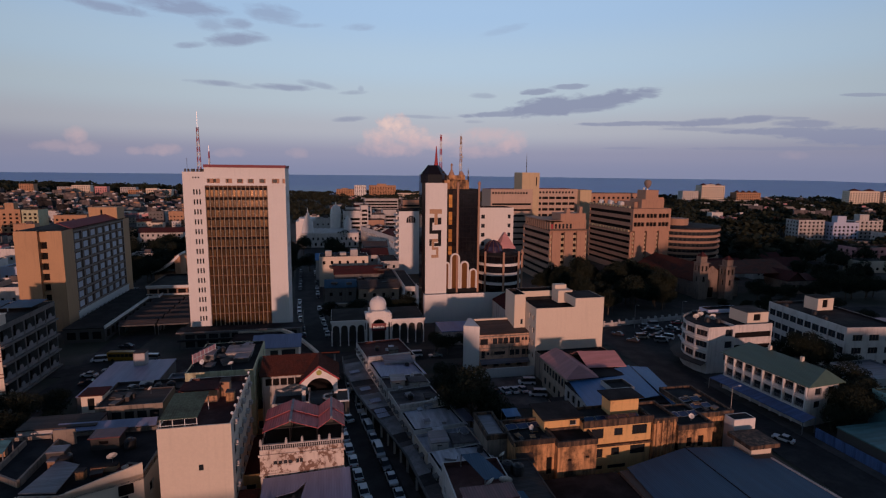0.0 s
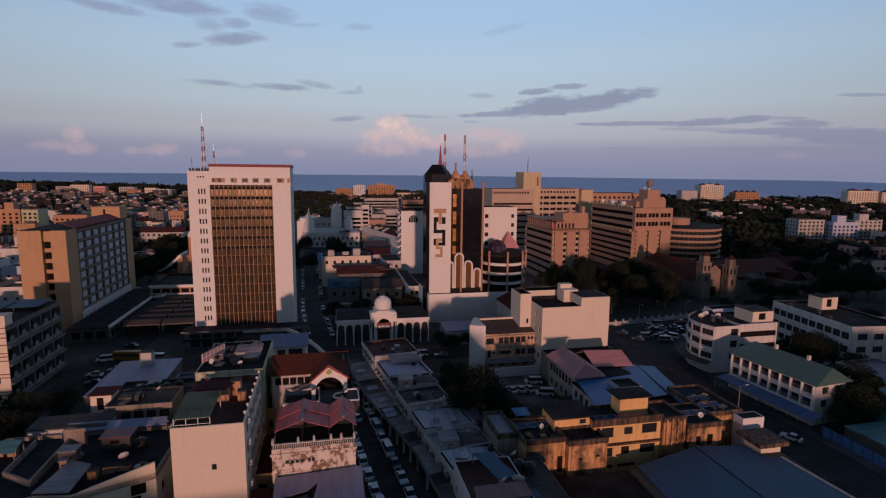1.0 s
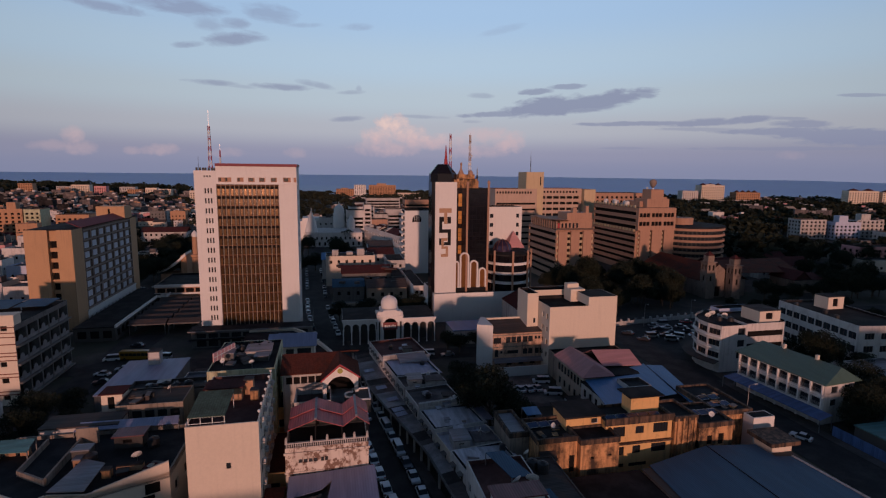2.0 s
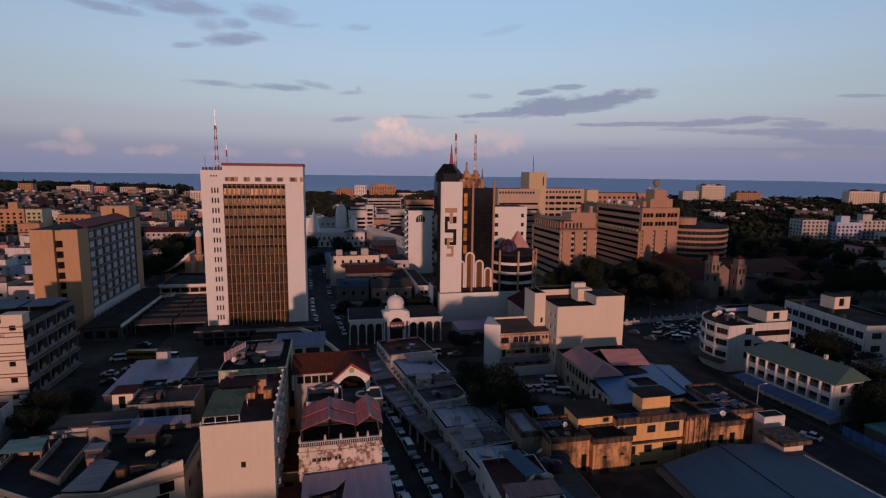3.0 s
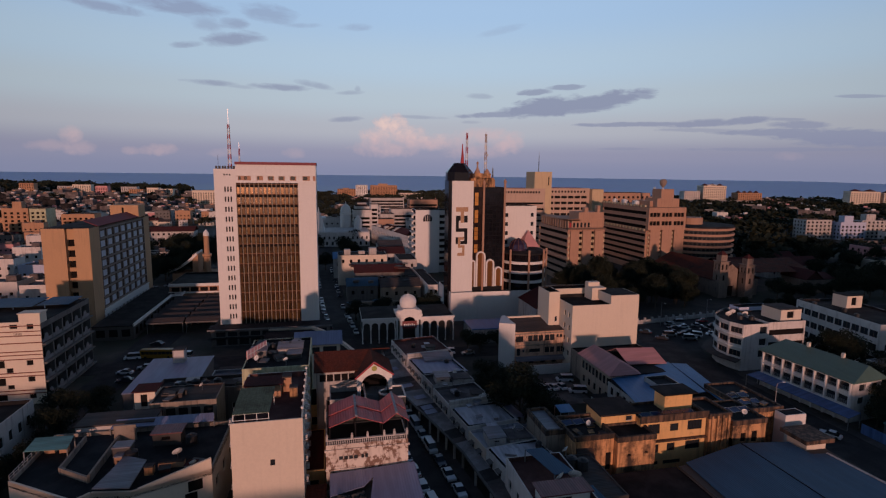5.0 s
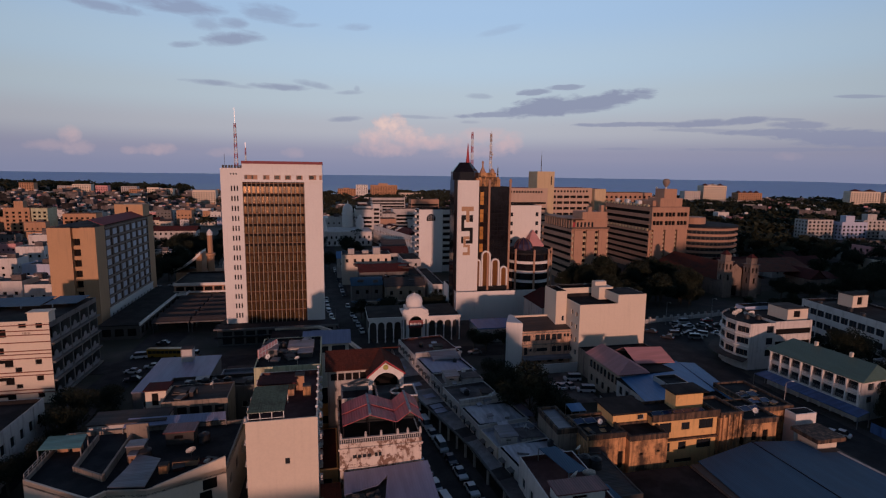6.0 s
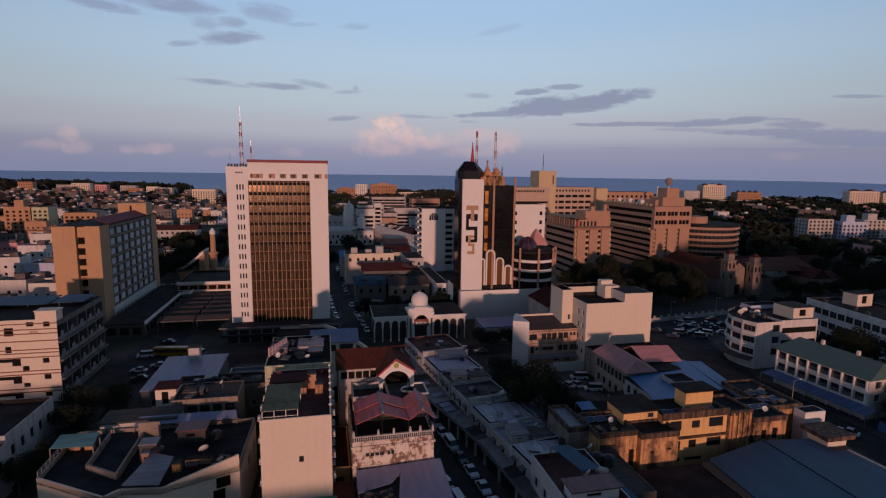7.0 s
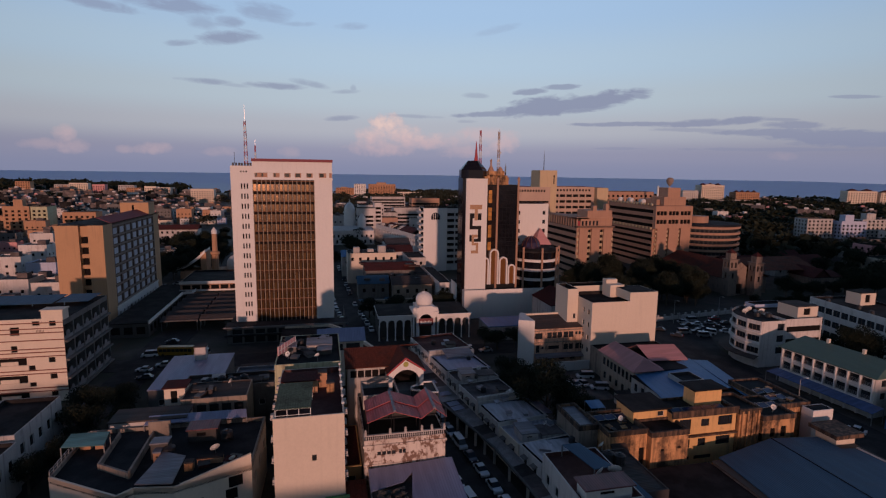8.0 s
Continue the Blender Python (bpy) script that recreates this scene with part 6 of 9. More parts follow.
clutter("roof_box", "small dark roof box beside water tanks", "roof clutter", 30.6, 80.8, 36, 84.6, 8.9, 6, (GREY_DARK, STAINED, RUST_S), 0.25, 0.7)
clutter("roof_box", "small dark roof box beside solar panels", "roof clutter", 70.6, 87, 76.4, 98, 8.1, 7, (GREY_DARK, STAINED, GREY), 0.25, 0.7)
for k, (x, y, z) in enumerate(((-30.8, 82, 9.6), (-38.5, 93, 7.0), (-31.5, 91.5, 7.0), (-23.8, 101.5, 18.6), (-18.5, 99.5, 18.6), (-35, 108, 11.6), (34.5, 84.0, 8.9), (66, 83, 8.7))):
    dish(x, y, z, 0.5, -150 + 40 * (k % 4))

# ---- market hall between hotel and tower ----
t = building("market_hall", "long low hall with white roof edges", "hall", -84.0, 184.0, 12.0, 60.0, 4.6, GREY_DARK, BITUMEN, par=0.0, E=grid(1, 59, 15, 1, 1, 1, 2.4, 2.4), S=grid(0.5, 11.5, 3, 1, 1, 1, 2.6, 2.4), glaze=False)
m = Mesh()
m.box(12.0, -0.3, 4.4, 12.4, 42.0, 5.3)
m.box(12.0, 42.0, 4.4, 16.0, 42.4, 5.3)
m.box(15.6, 42.4, 4.4, 16.0, 60.0, 5.3)
part("roof_edge", m, WHITE, t, "white roof edge")
t = building("bus_hall", "two-storey hall with open white gallery", "hall", -74.0, 232.0, 30.0, 26.0, 7.6, BROWN, BITUMEN, par=0.7, S=grid(0.5, 29.5, 8, 5.0, 1, 1, 3.0, 1.7) + grid(0.5, 29.5, 6, 0.6, 1, 1, 2.4, 2.6), glaze=False)
m = Mesh()
m.box(-0.2, -0.5, 7.2, 30.2, -0.004, 8.3)
m.box(-0.2, -0.5, 4.3, 30.2, -0.004, 4.9)
part("gallery_band", m, WHITE, t, "white gallery band")
for x in (-70.0, -58.0):
    for k in range(6):
        t = thing("bus_shed", "dark rusty pitched bus shed", "shed", x, 189.0 + 6.7 * k, group="bus sheds")
        m = Mesh()
        m.gable(0, 0, 11.5, 6.0, 3.6, 4.7, "x")
        part("sheet_roof", m, RUST_S, t)
        m = Mesh()
        m.box(0.0, -0.14, 3.3, 11.5, -0.004, 3.75)
        part("fascia", m, GREY, t, "grey fascia board")
        for px in (0.3, 11.2):
            for py in (0.3, 5.7):
                m = Mesh()
                m.bar((px, py, 0), (px, py, 3.55), 0.2)
                part("post", m, STEEL, t)


def swoosh_hall():
    t = thing("prayer_hall", "brick prayer hall with upswept white roof and minaret", "mosque", -88.0, 282.0)
    m = Mesh()
    m.box(2, 0, 0, 32, 12, 3.6)
    m.box(11.6, -0.3, 0, 14.2, 11, 13.0)
    part("wall", m, ORANGE_W, t, "terracotta wall")
    m = Mesh()
    curve = [(0.4 + 13.4 * k / 12, 6.0 + 8.2 * (k / 12) ** 1.7) for k in range(13)]
    for (x0, z0), (x1, z1) in zip(curve[:-1], curve[1:]):
        for dz, flip in ((0.0, False), (-1.5, True)):
            q = [(x0, -0.8, z0 + dz), (x1, -0.8, z1 + dz), (x1, 12, z1 + dz), (x0, 12, z0 + dz)]
            m.face(q[::-1] if flip else q)
        m.face([(x0, -0.8, z0 - 1.5), (x1, -0.8, z1 - 1.5), (x1, -0.8, z1), (x0, -0.8, z0)])
        m.face([(x1, 12, z1 - 1.5), (x0, 12, z0 - 1.5), (x0, 12, z0), (x1, 12, z1)])
    for (x, z), sgn in ((curve[0], 1), (curve[-1], -1)):
        q = [(x, -0.8, z - 1.5), (x, -0.8, z), (x, 12, z), (x, 12, z - 1.5)]
        m.face(q[::sgn])
    part("swept_roof", m, WHITE, t, "white upswept roof")
    m = Mesh()
    m.lathe(18, 2, [(1.7, 0), (1.7, 11.5), (2.3, 12), (2.3, 13), (1.3, 13.2), (1.2, 22)], 10)
    part("minaret", m, ORANGE_W, t, "slim terracotta minaret")
    m = Mesh()
    m.lathe(18, 2, [(1.35, 22), (1.4, 23.4), (0.8, 24.4), (0.1, 25.2)], 10)
    part("minaret_cap", m, WHITE, t)
    m = Mesh()
    m.lathe(27, 5, [(4.2, 3.6), (4.3, 6.2), (3.7, 8.4), (2.4, 10), (0.1, 10.8)], 16)
    smooth(part("dome", m, WHITE, t, "white dome"))


swoosh_hall()
t = building("long_white_house", "long white two-storey house with maroon roof", "house", -136.5, 418.0, 30.0, 12.0, 10.5, WHITE_OLD, BITUMEN, par=0.0, S=grid(1, 29, 8, 4, 3.6, 2, 1.4, 1.6), glaze=False)
m = Mesh()
m.gable(-0.8, -0.8, 30.8, 12.8, 10.6, 13.6, "x")
part("tiled_roof", m, TILE_D, t, "dark maroon tiled roof")

# ---- shop row beside the street ----


def row_x(y):
    return 15.9 - (y - 84.0) * 0.157


def shop_row():
    units = [(78.2, 7.2, 10.0, 6.3, WHITE_MID, GREY_L, 0), (85.6, 7.4, 10.6, 6.0, CREAM, GREY_L, 1), (93.2, 8.6, 10.5, 6.4, WHITE_MID, GREY_L, 0), (102.0, 10.0, 10.0, 6.8, WHITE_MID, TOWN_ROOF, 2),
             (112.2, 6.6, 10.2, 7.2, WHITE_OLD, TOWN_ROOF, 1), (119.0, 11.0, 11.0, 7.0, WHITE_MID, LAVENDER, 0), (130.4, 15.5, 12.5, 7.4, WHITE_MID, RED_DECK, 2)]
    for k, (y, d, w, h, wall, rf, style) in enumerate(units):
        x = row_x(y)
        b = building("shop_house", ("weathered white shop house with sloping sheet roof", "stained shop house with cluttered flat roof")[k % 2], "shop", x, y, w, d - 0.2, h - 0.5, wall, BITUMEN if style == 0 else rf, yaw=8.9, par=0.6,
                     W=grid(0.4, d - 0.6, max(2, int(d / 2.6)), h - 2.7, 1, 1, 1.1, 1.5), S=grid(0.4, w - 0.4, 3, h - 2.6, 1, 1, 1.1, 1.3), win=(BLACK_T, GLASS), group="shop row")
        hd = Mesh()
        hd.slab([(-0.75, 0, -0.15), (-0.003, 0, 0.1), (-0.003, 1.5, 0.1), (-0.75, 1.5, -0.15)][::-1], 0.06)
        hd = hd.data("window_hood", GREY)
        n = max(2, int(d / 2.6))
        for i in range(n):
            part("window_hood", hd, None, b, "", (0, (d - 1.0) / n * (i + 0.5) + 0.2 - 0.75, h - 1.05))
        if style == 0:
            m = Mesh()
            m.slab([(0.5, 0.3, h + 0.35), (w * 0.5, 0.3, h + 0.15), (w * 0.5, d - 0.5, h + 0.15), (0.5, d - 0.5, h + 0.35)], 0.08)
            m.slab([(w * 0.5 + 0.05, 0.3, h + 0.1), (w + 0.8, 0.3, h - 0.4), (w + 0.8, d - 0.5, h - 0.4), (w * 0.5 + 0.05, d - 0.5, h + 0.1)], 0.08)
            part("sheet_roof", m, rf, b, "dull grey sloping sheet roof")
        if style == 1:
            hut(x + 1.2, y + 1.2, h - 0.5, 3.0, d * 0.55, 1.7, WHITE_OLD, GREY_S, "stained upper room on a shop roof", 0.25)
            hut(x + 5.2, y + 1.6, h - 0.5, 4.0, d * 0.5, 0.9, WHITE_OLD, TOWN_ROOF, "low cement box on a shop roof", 0.1, False)
            water_tank(x + 4.6, y + d * 0.75, h - 0.5, 0.6, 1.2)
        if style == 2:
            m = Mesh()
            m.box(0.1, 0.1, h + 0.12, w * 0.9, 0.8, h + 0.9)
            part("upstand", m, WHITE_OLD, b, "stained roof upstand")
            water_tank(x + 3.0, y + d * 0.6, h - 0.5, 0.6, 1.2)
            hut(x + 6.0, y + d * 0.4, h - 0.5, 2.4, 2.2, 0.8, GRIMY, RUST_S, "small rusty hatch on a shop roof", 0.15, False)
    shed_roof("lean_to_roof", "pale lavender sheet lean-to over a yard", [(24.2, 97.0, 6.0), (28.0, 97.6, 5.2), (26.6, 106.0, 5.2), (22.8, 105.4, 6.0)], LAVENDER, 0.0)
    shed_roof("lean_to_roof", "grey sheet lean-to over a yard", [(25.6, 86.0, 6.0), (29.6, 86.6, 5.0), (28.4, 94.5, 5.0), (24.4, 94.0, 6.0)], GREY_S, 0.0)
    shed_roof("lean_to_roof", "grey patched sheet roof", [(12.5, 127.0, 7.6), (20.0, 128.0, 7.2), (19.4, 131.5, 8.2), (11.9, 130.5, 8.6)], GREY_S, 6.0)
    # continuous pavement canopy on columns
    t = thing("street_canopy", "long grey concrete canopy over the pavement", "canopy", 0, 0)
    edge = [(15.0, 66), (14.3, 76.5), (12.8, 89.6), (11.2, 96.5), (9.4, 103.3), (6.7, 113.0), (5.0, 120.3), (2.7, 133.7), (2.4, 146)]
    for k, ((x0, y0), (x1, y1)) in enumerate(zip(edge[:-1], edge[1:])):
        for i in range(4):
            a0, a1 = i / 4, (i + 1) / 4
            xa, ya, xb, yb = x0 + (x1 - x0) * a0, y0 + (y1 - y0) * a0, x0 + (x1 - x0) * a1, y0 + (y1 - y0) * a1
            m = Mesh()
            m.slab([(xa, ya + 0.06, 3.5), (max(xa + 1, row_x(ya) - 0.05), ya + 0.06, 4.0), (max(xb + 1, row_x(yb) - 0.05), yb, 4.0), (xb, yb, 3.5)], 0.2)
            part("roof_panel", m, (CANOPY_G, CANOPY_G, CEMENT, CANOPY_G, TOWN_ROOF)[(k * 4 + i * 3) % 5], t)
        for q in (0.1, 0.6):
            m = Mesh()
            px, py = x0 + (x1 - x0) * q + 0.3, y0 + (y1 - y0) * q
            m.box(px - 0.2, py - 0.2, 0, px + 0.2, py + 0.2, 3.3)
            part("column", m, WHITE_OLD, t)
        m = Mesh()
        m.bar((x0, y0, 3.45), (x1, y1, 3.45), 0.34)
        part("edge_beam", m, GREY, t)
    for x, y in ((8.6, 107.5), (9.0, 105.2), (6.2, 120.0), (4.2, 131.5), (8.0, 113.0)):
        shed_roof("canopy_patch", "newer pale sheet patch on the canopy", [(x, y, 3.9), (x + 2.4, y + 0.3, 4.08), (x + 2.0, y + 2.2, 4.1), (x - 0.4, y + 1.9, 3.92)], LAVENDER, None, 0.05)
    # house with red roof and dishes
    b = building("roof_house", "white house with red-brown roof terrace", "house", 16.6, 63.6, 9.2, 13.8, 8.2, WHITE_MID, RED_DECK, par=0.7, W=grid(0.5, 13.5, 4, 4.6, 1, 1, 1.3, 1.7), S=grid(0.5, 9, 3, 4.6, 1, 1, 1.2, 1.6))
    hut(17.6, 64.8, 8.2, 7.0, 2.8, 1.9, WHITE, MAROON_S, "white roof room with a dull red sheet top", 0.4)
    shed_roof("roof_canopy", "teal-blue sheet canopy over a terrace", [(21.6, 70.0, 9.8), (25.0, 70.4, 9.6), (22.6, 77.0, 10.2), (19.6, 76.8, 10.3)], BLUE_S2, 8.0)
    shed_roof("roof_canopy", "teal-blue sheet canopy over a terrace", [(24.5, 64.0, 8.0), (28.0, 64.0, 7.8), (27.0, 68.4, 8.4), (24.2, 68.4, 8.6)], BLUE_S2, 6.0)
    dish(24.6, 69.4, 8.6, 1.0, 160)
    dish(22.3, 69.4, 8.6, 0.8, -150)
    dish(26.5, 76.5, 8.6, 0.6, -150)
    water_tank(26.8, 75.0, 7.6, 0.9, 1.8)
    water_tank(28.2, 74.0, 7.6, 0.9, 1.8)
    building("yard_house", "low brown yard house", "house", 26.0, 66.0, 5.5, 12.0, 7.6, GREY_DARK, RUST_S, par=0.2)


shop_row()

for k in range(9):
    y = 80 + 7.2 * k
    clutter("roof_box", "weathered box with a loose sheet cover on a shop roof", "roof clutter", row_x(y) + 2.5, y, row_x(y) + 8.5, y + 5, 6.5, 2, (GREY_PALE, GREY_L, GREY_S, WHITE_OLD), 0.3, 1.0)
    if k % 2:
        dish(row_x(y) + 7.0, y + 2.0, 6.6, 0.5, -150 + 30 * k)
    if k % 3 == 0:
        water_tank(row_x(y) + 8.2, y + 3.5, 6.6, 0.55, 1.1, WHITE_T if k == 3 else TANK, "small water tank on a shop roof")

# ---- ochre weathered buildings, blue and pink roofs ----


def ochre_row():
    building("ochre_house", "ochre two-storey house with dark shuttered windows", "house", 43.5, 82.0, 13.4, 6.8, 10.2, YELLOW, BITUMEN, par=0.45, inner=SOOT,
             S=[(1.5, 7.6, 3.9, 9.5), (6.0, 7.9, 7.7, 9.3), (9.6, 7.8, 12.6, 9.6), (1.5, 3.9, 3.9, 5.6), (5.6, 4.1, 7.2, 5.6), (9.4, 4.0, 12.4, 5.7), (0.6, 1.6, 4.0, 2.3), (5.0, 1.6, 8.6, 2.3)], win=(BLACK_T, GLASS), pw=0.55)
    t = thing("eaves_band", "stained concrete eaves band", "ledge", 43.3, 81.7, 0)
    m = Mesh()
    m.box(0, 0, 9.95, 13.9, 0.28, 11.25)
    part("band", m, SOOT, t)
    m = Mesh()
    m.box(0, -0.3, 6.2, 13.6, 0.28, 6.5)
    part("ledge", m, SOOT, t)
    hut(50.2, 85.0, 10.2, 5.8, 3.2, 3.3, YELLOW, BITUMEN, "ochre roof room with dark overhanging slab", 0.7, False)
    building("roof_tank", "pale open-topped roof tank on blue sheets", "roof tank", 59.5, 100.5, 5.5, 5.0, 0.5, WHITE_OLD, CEMENT, par=0.7, z=7.2)
    for k in range(5):
        solar_panel(44.4 + 2.25 * k - (0.2 if k > 2 else 0), 82.9, 10.25)
    building("ochre_wing", "ochre upper wing with dark flat roof", "house", 36.6, 83.6, 6.8, 5.6, 11.2, YELLOW, BITUMEN, par=0.0, S=[(4.9, 9.8, 6.2, 10.8)])
    shed_roof("roof_slab", "dark overhanging roof slab of an ochre wing", [(36.1, 83.0, 11.6), (44.0, 83.0, 11.6), (44.0, 89.8, 11.7), (36.1, 89.8, 11.7)], BITUMEN, None, 0.28, "roof")
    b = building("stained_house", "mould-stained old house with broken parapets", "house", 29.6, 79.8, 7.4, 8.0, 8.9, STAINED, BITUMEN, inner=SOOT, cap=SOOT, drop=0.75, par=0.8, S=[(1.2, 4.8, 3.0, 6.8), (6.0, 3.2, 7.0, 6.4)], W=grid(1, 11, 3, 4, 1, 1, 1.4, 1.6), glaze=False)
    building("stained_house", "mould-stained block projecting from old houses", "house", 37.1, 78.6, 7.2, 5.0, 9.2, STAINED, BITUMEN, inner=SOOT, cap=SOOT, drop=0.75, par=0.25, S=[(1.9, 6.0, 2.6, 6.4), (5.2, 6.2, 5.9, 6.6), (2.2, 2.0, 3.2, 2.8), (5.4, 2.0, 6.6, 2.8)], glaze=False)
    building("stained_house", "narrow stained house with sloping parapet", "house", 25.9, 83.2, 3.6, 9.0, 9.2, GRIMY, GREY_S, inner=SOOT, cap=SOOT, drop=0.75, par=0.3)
    for k in range(3):
        solar_panel(30.4 + 2.1 * k, 85.2, 9.0, 8)
    shed_roof("lean_to_roof", "rusty sheet awning on an old wall", [(29.9, 78.6, 6.6), (33.0, 78.6, 6.4), (33.0, 79.75, 7.6), (29.9, 79.75, 7.8)], RUST_S, None, 0.06)
    fl = thing("outside_stair", "narrow concrete stair against a stained wall", "stair", 34.6, 75.6)
    for k in range(12):
        m = Mesh()
        m.box(0.0, 0.3 * k, 0.0 if k < 4 else 0.18 * k - 0.5, 1.1, 0.3 * k + 0.31, 0.18 * (k + 1))
        part("step", m, GRIMY, fl)
    shed_roof("roof_canopy", "small blue sheet canopy on posts", [(31.3, 89.0, 9.8), (34.2, 89.0, 9.8), (34.0, 91.2, 10.4), (31.1, 91.2, 10.4)], BLUE_S, 0.0)
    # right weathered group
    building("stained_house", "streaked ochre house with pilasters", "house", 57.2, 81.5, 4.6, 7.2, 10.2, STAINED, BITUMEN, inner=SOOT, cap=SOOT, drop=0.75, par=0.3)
    pil = Mesh()
    pil.box(0, -0.25, 0, 0.32, -0.01, 10.3)
    pil = pil.data("pilaster", STAINED)
    pt = thing("pilaster_front", "row of streaked ochre pilasters", "pilasters", 57.4, 81.45, 0)
    for k in range(4):
        part("pilaster", pil, None, pt, "", (0.2 + 1.15 * k, 0, 0))
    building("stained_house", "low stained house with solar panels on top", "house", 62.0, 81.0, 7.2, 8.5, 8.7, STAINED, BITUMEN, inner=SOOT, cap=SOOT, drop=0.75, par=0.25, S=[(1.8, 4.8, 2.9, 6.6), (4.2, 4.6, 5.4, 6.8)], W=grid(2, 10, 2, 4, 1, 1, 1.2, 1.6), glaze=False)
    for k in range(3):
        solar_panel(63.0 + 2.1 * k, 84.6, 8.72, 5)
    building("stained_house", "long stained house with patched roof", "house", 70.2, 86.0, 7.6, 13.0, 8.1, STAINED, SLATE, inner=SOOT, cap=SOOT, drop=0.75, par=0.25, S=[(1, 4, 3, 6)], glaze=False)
    for k in range(4):
        solar_panel(70.8 + 2.4 * (k % 2), 88.5 + 3.2 * (k // 2), 8.12, 5)
    building("corner_house", "small house with a clean white end wall", "house", 75.6, 83.0, 4.8, 2.6, 7.9, WHITE, SLATE, par=0.12)
    t = building("concrete_box", "weathered concrete tank room with mossy slab", "tank room", 73.6, 76.2, 4.2, 4.2, 6.0, CREAM, GREY_DARK, par=0.0)
    m = Mesh()
    m.box(-1.0, -0.8, 6.15, 5.2, 5.0, 6.9)
    part("slab", m, SOOT, t)
    # large blue roofs below
    t = building("depot", "depot hall under a wide faded blue sheet roof", "warehouse", 47.5, 40.0, 30.0, 36.0, 4.6, GREY, GREY_DARK, par=0.0)
    m = Mesh()
    m.slab([(-1, -1, 5.0), (14.5, -1, 5.9), (14.5, 39.0, 5.9), (1.5, 36.5, 5.0)], 0.15)
    m.slab([(14.5, -1, 5.9), (27.5, -1, 5.2), (24.8, 38.8, 5.2), (14.5, 39.0, 5.9)], 0.15)
    part("sheet_roof", m, BLUE_S2, t, "faded blue sheet roof")
    m = Mesh()
    m.slab([(27.6, -1, 5.1), (31.5, -1, 4.8), (28.6, 34.5, 4.8), (25.2, 34.5, 5.1)], 0.15)
    part("eaves_roof", m, BLUE_S2, t, "lower blue eaves strip")
    m = Mesh()
    m.bar((31.8, -1, 4.75), (28.8, 34.5, 4.75), 0.4)
    part("gutter_wall", m, WHITE_OLD, t, "pale gutter wall")
    m = Mesh()
    m.bar((14.5, -1, 5.93), (14.5, 39.0, 5.93), 0.14)
    part("roof_joint", m, BLACK_T, t)
    t = building("dark_shed", "shed with a nearly black flat sheet roof", "shed", 31.0, 48.0, 16.0, 28.5, 4.2, GREY_DARK, BITUMEN, par=0.0)
    # pink and blue roofs by the car park
    t = building("pink_roof_house", "two-storey house with a faded pink hipped roof", "house", 53.2, 109.0, 16.5, 15.0, 7.6, STONE, BITUMEN, par=0.0, W=grid(0.5, 14.5, 8, 4.6, 1, 1, 1.2, 2.0) + grid(0.5, 14.5, 5, 1.2, 1, 1, 1.2, 1.7), win=(BLACK_T, GLASS))
    m = Mesh()
    m.slab([(-0.8, -0.6, 7.9), (3.2, 1.5, 10.4), (3.2, 14.5, 10.4), (-0.8, 15.6, 7.9)][::-1], 0.12)
    m.slab([(3.2, 1.5, 10.4), (7.4, 1.0, 8.2), (7.4, 13.0, 8.2), (3.2, 14.5, 10.4)][::-1], 0.12)
    m.slab([(-0.8, -0.6, 7.9), (7.4, -0.6, 7.9), (7.4, 1.0, 8.2), (3.2, 1.5, 10.4)], 0.12)
    m.slab([(7.4, 5.0, 8.2), (17.3, 4.0, 8.2), (17.3, 9.8, 10.3), (7.4, 11.0, 10.3)], 0.12)
    m.slab([(7.4, 11.0, 10.3), (17.3, 9.8, 10.3), (17.3, 15.6, 8.0), (7.4, 15.6, 8.0)], 0.12)
    part("hip_roof", m, PINK_S, t, "faded pink sheet roof")
    t = building("blue_roof_hall", "hall with a bright blue sheet roof", "hall", 52.5, 95.0, 22.0, 14.0, 6.8, WHITE_OLD, BITUMEN, par=0.0, W=grid(0.5, 13.5, 5, 3.8, 1, 1, 1.2, 1.8), win=(BLACK_T, GLASS))
    m = Mesh()
    m.slab([(-1.2, 0.2, 7.0), (16.0, 1.5, 7.9), (19.5, 19.5, 7.9), (1.0, 14.6, 7.2)], 0.12)
    m.slab([(16.6, -2.0, 7.4), (19.8, -2.6, 7.1), (24.6, 19.3, 7.1), (20.2, 19.5, 7.5)], 0.12)
    part("sheet_roof", m, BLUE_S, t, "blue sheet roof in two falls")
    hut(49.2, 107.5, 0, 3.6, 3.0, 2.6, WHITE_OLD, CEMENT, "small white gatehouse by the car park", 0.15)
    # old three-storey house and white block
    top_row = [(0.3, 7.5, 2.5, 9.2)] + [(3.9 + 1.55 * i, 7.6, 5.3 + 1.55 * i, 9.3) for i in range(3)] + [(8.9 + 1.55 * i, 7.6, 10.3 + 1.55 * i, 9.3) for i in range(2)] + [(12.4 + 1.05 * i, 8.3, 13.1 + 1.05 * i, 9.2) for i in range(3)]
    mid_row = [(0.7, 3.6, 1.7, 5.7), (2.3, 4.5, 3.0, 5.3), (4.4, 4.4, 7.6, 5.4), (9.0, 4.1, 10.4, 5.7), (10.6, 4.1, 11.9, 5.7), (12.6, 4.1, 13.8, 5.7), (14.0, 4.1, 15.2, 5.7)]
    t = building("old_block", "old three-storey block with streaked pink front", "building", 39.7, 137.0, 15.9, 9.5, 10.2, GRIME_P, BITUMEN, par=0.25,
                 S=top_row + mid_row + [(1.0 + 3.4 * i, 1.2, 2.4 + 3.4 * i, 1.9) for i in range(4)], win=(BLACK_T, GLASS), pw=0.8)
    m = Mesh()
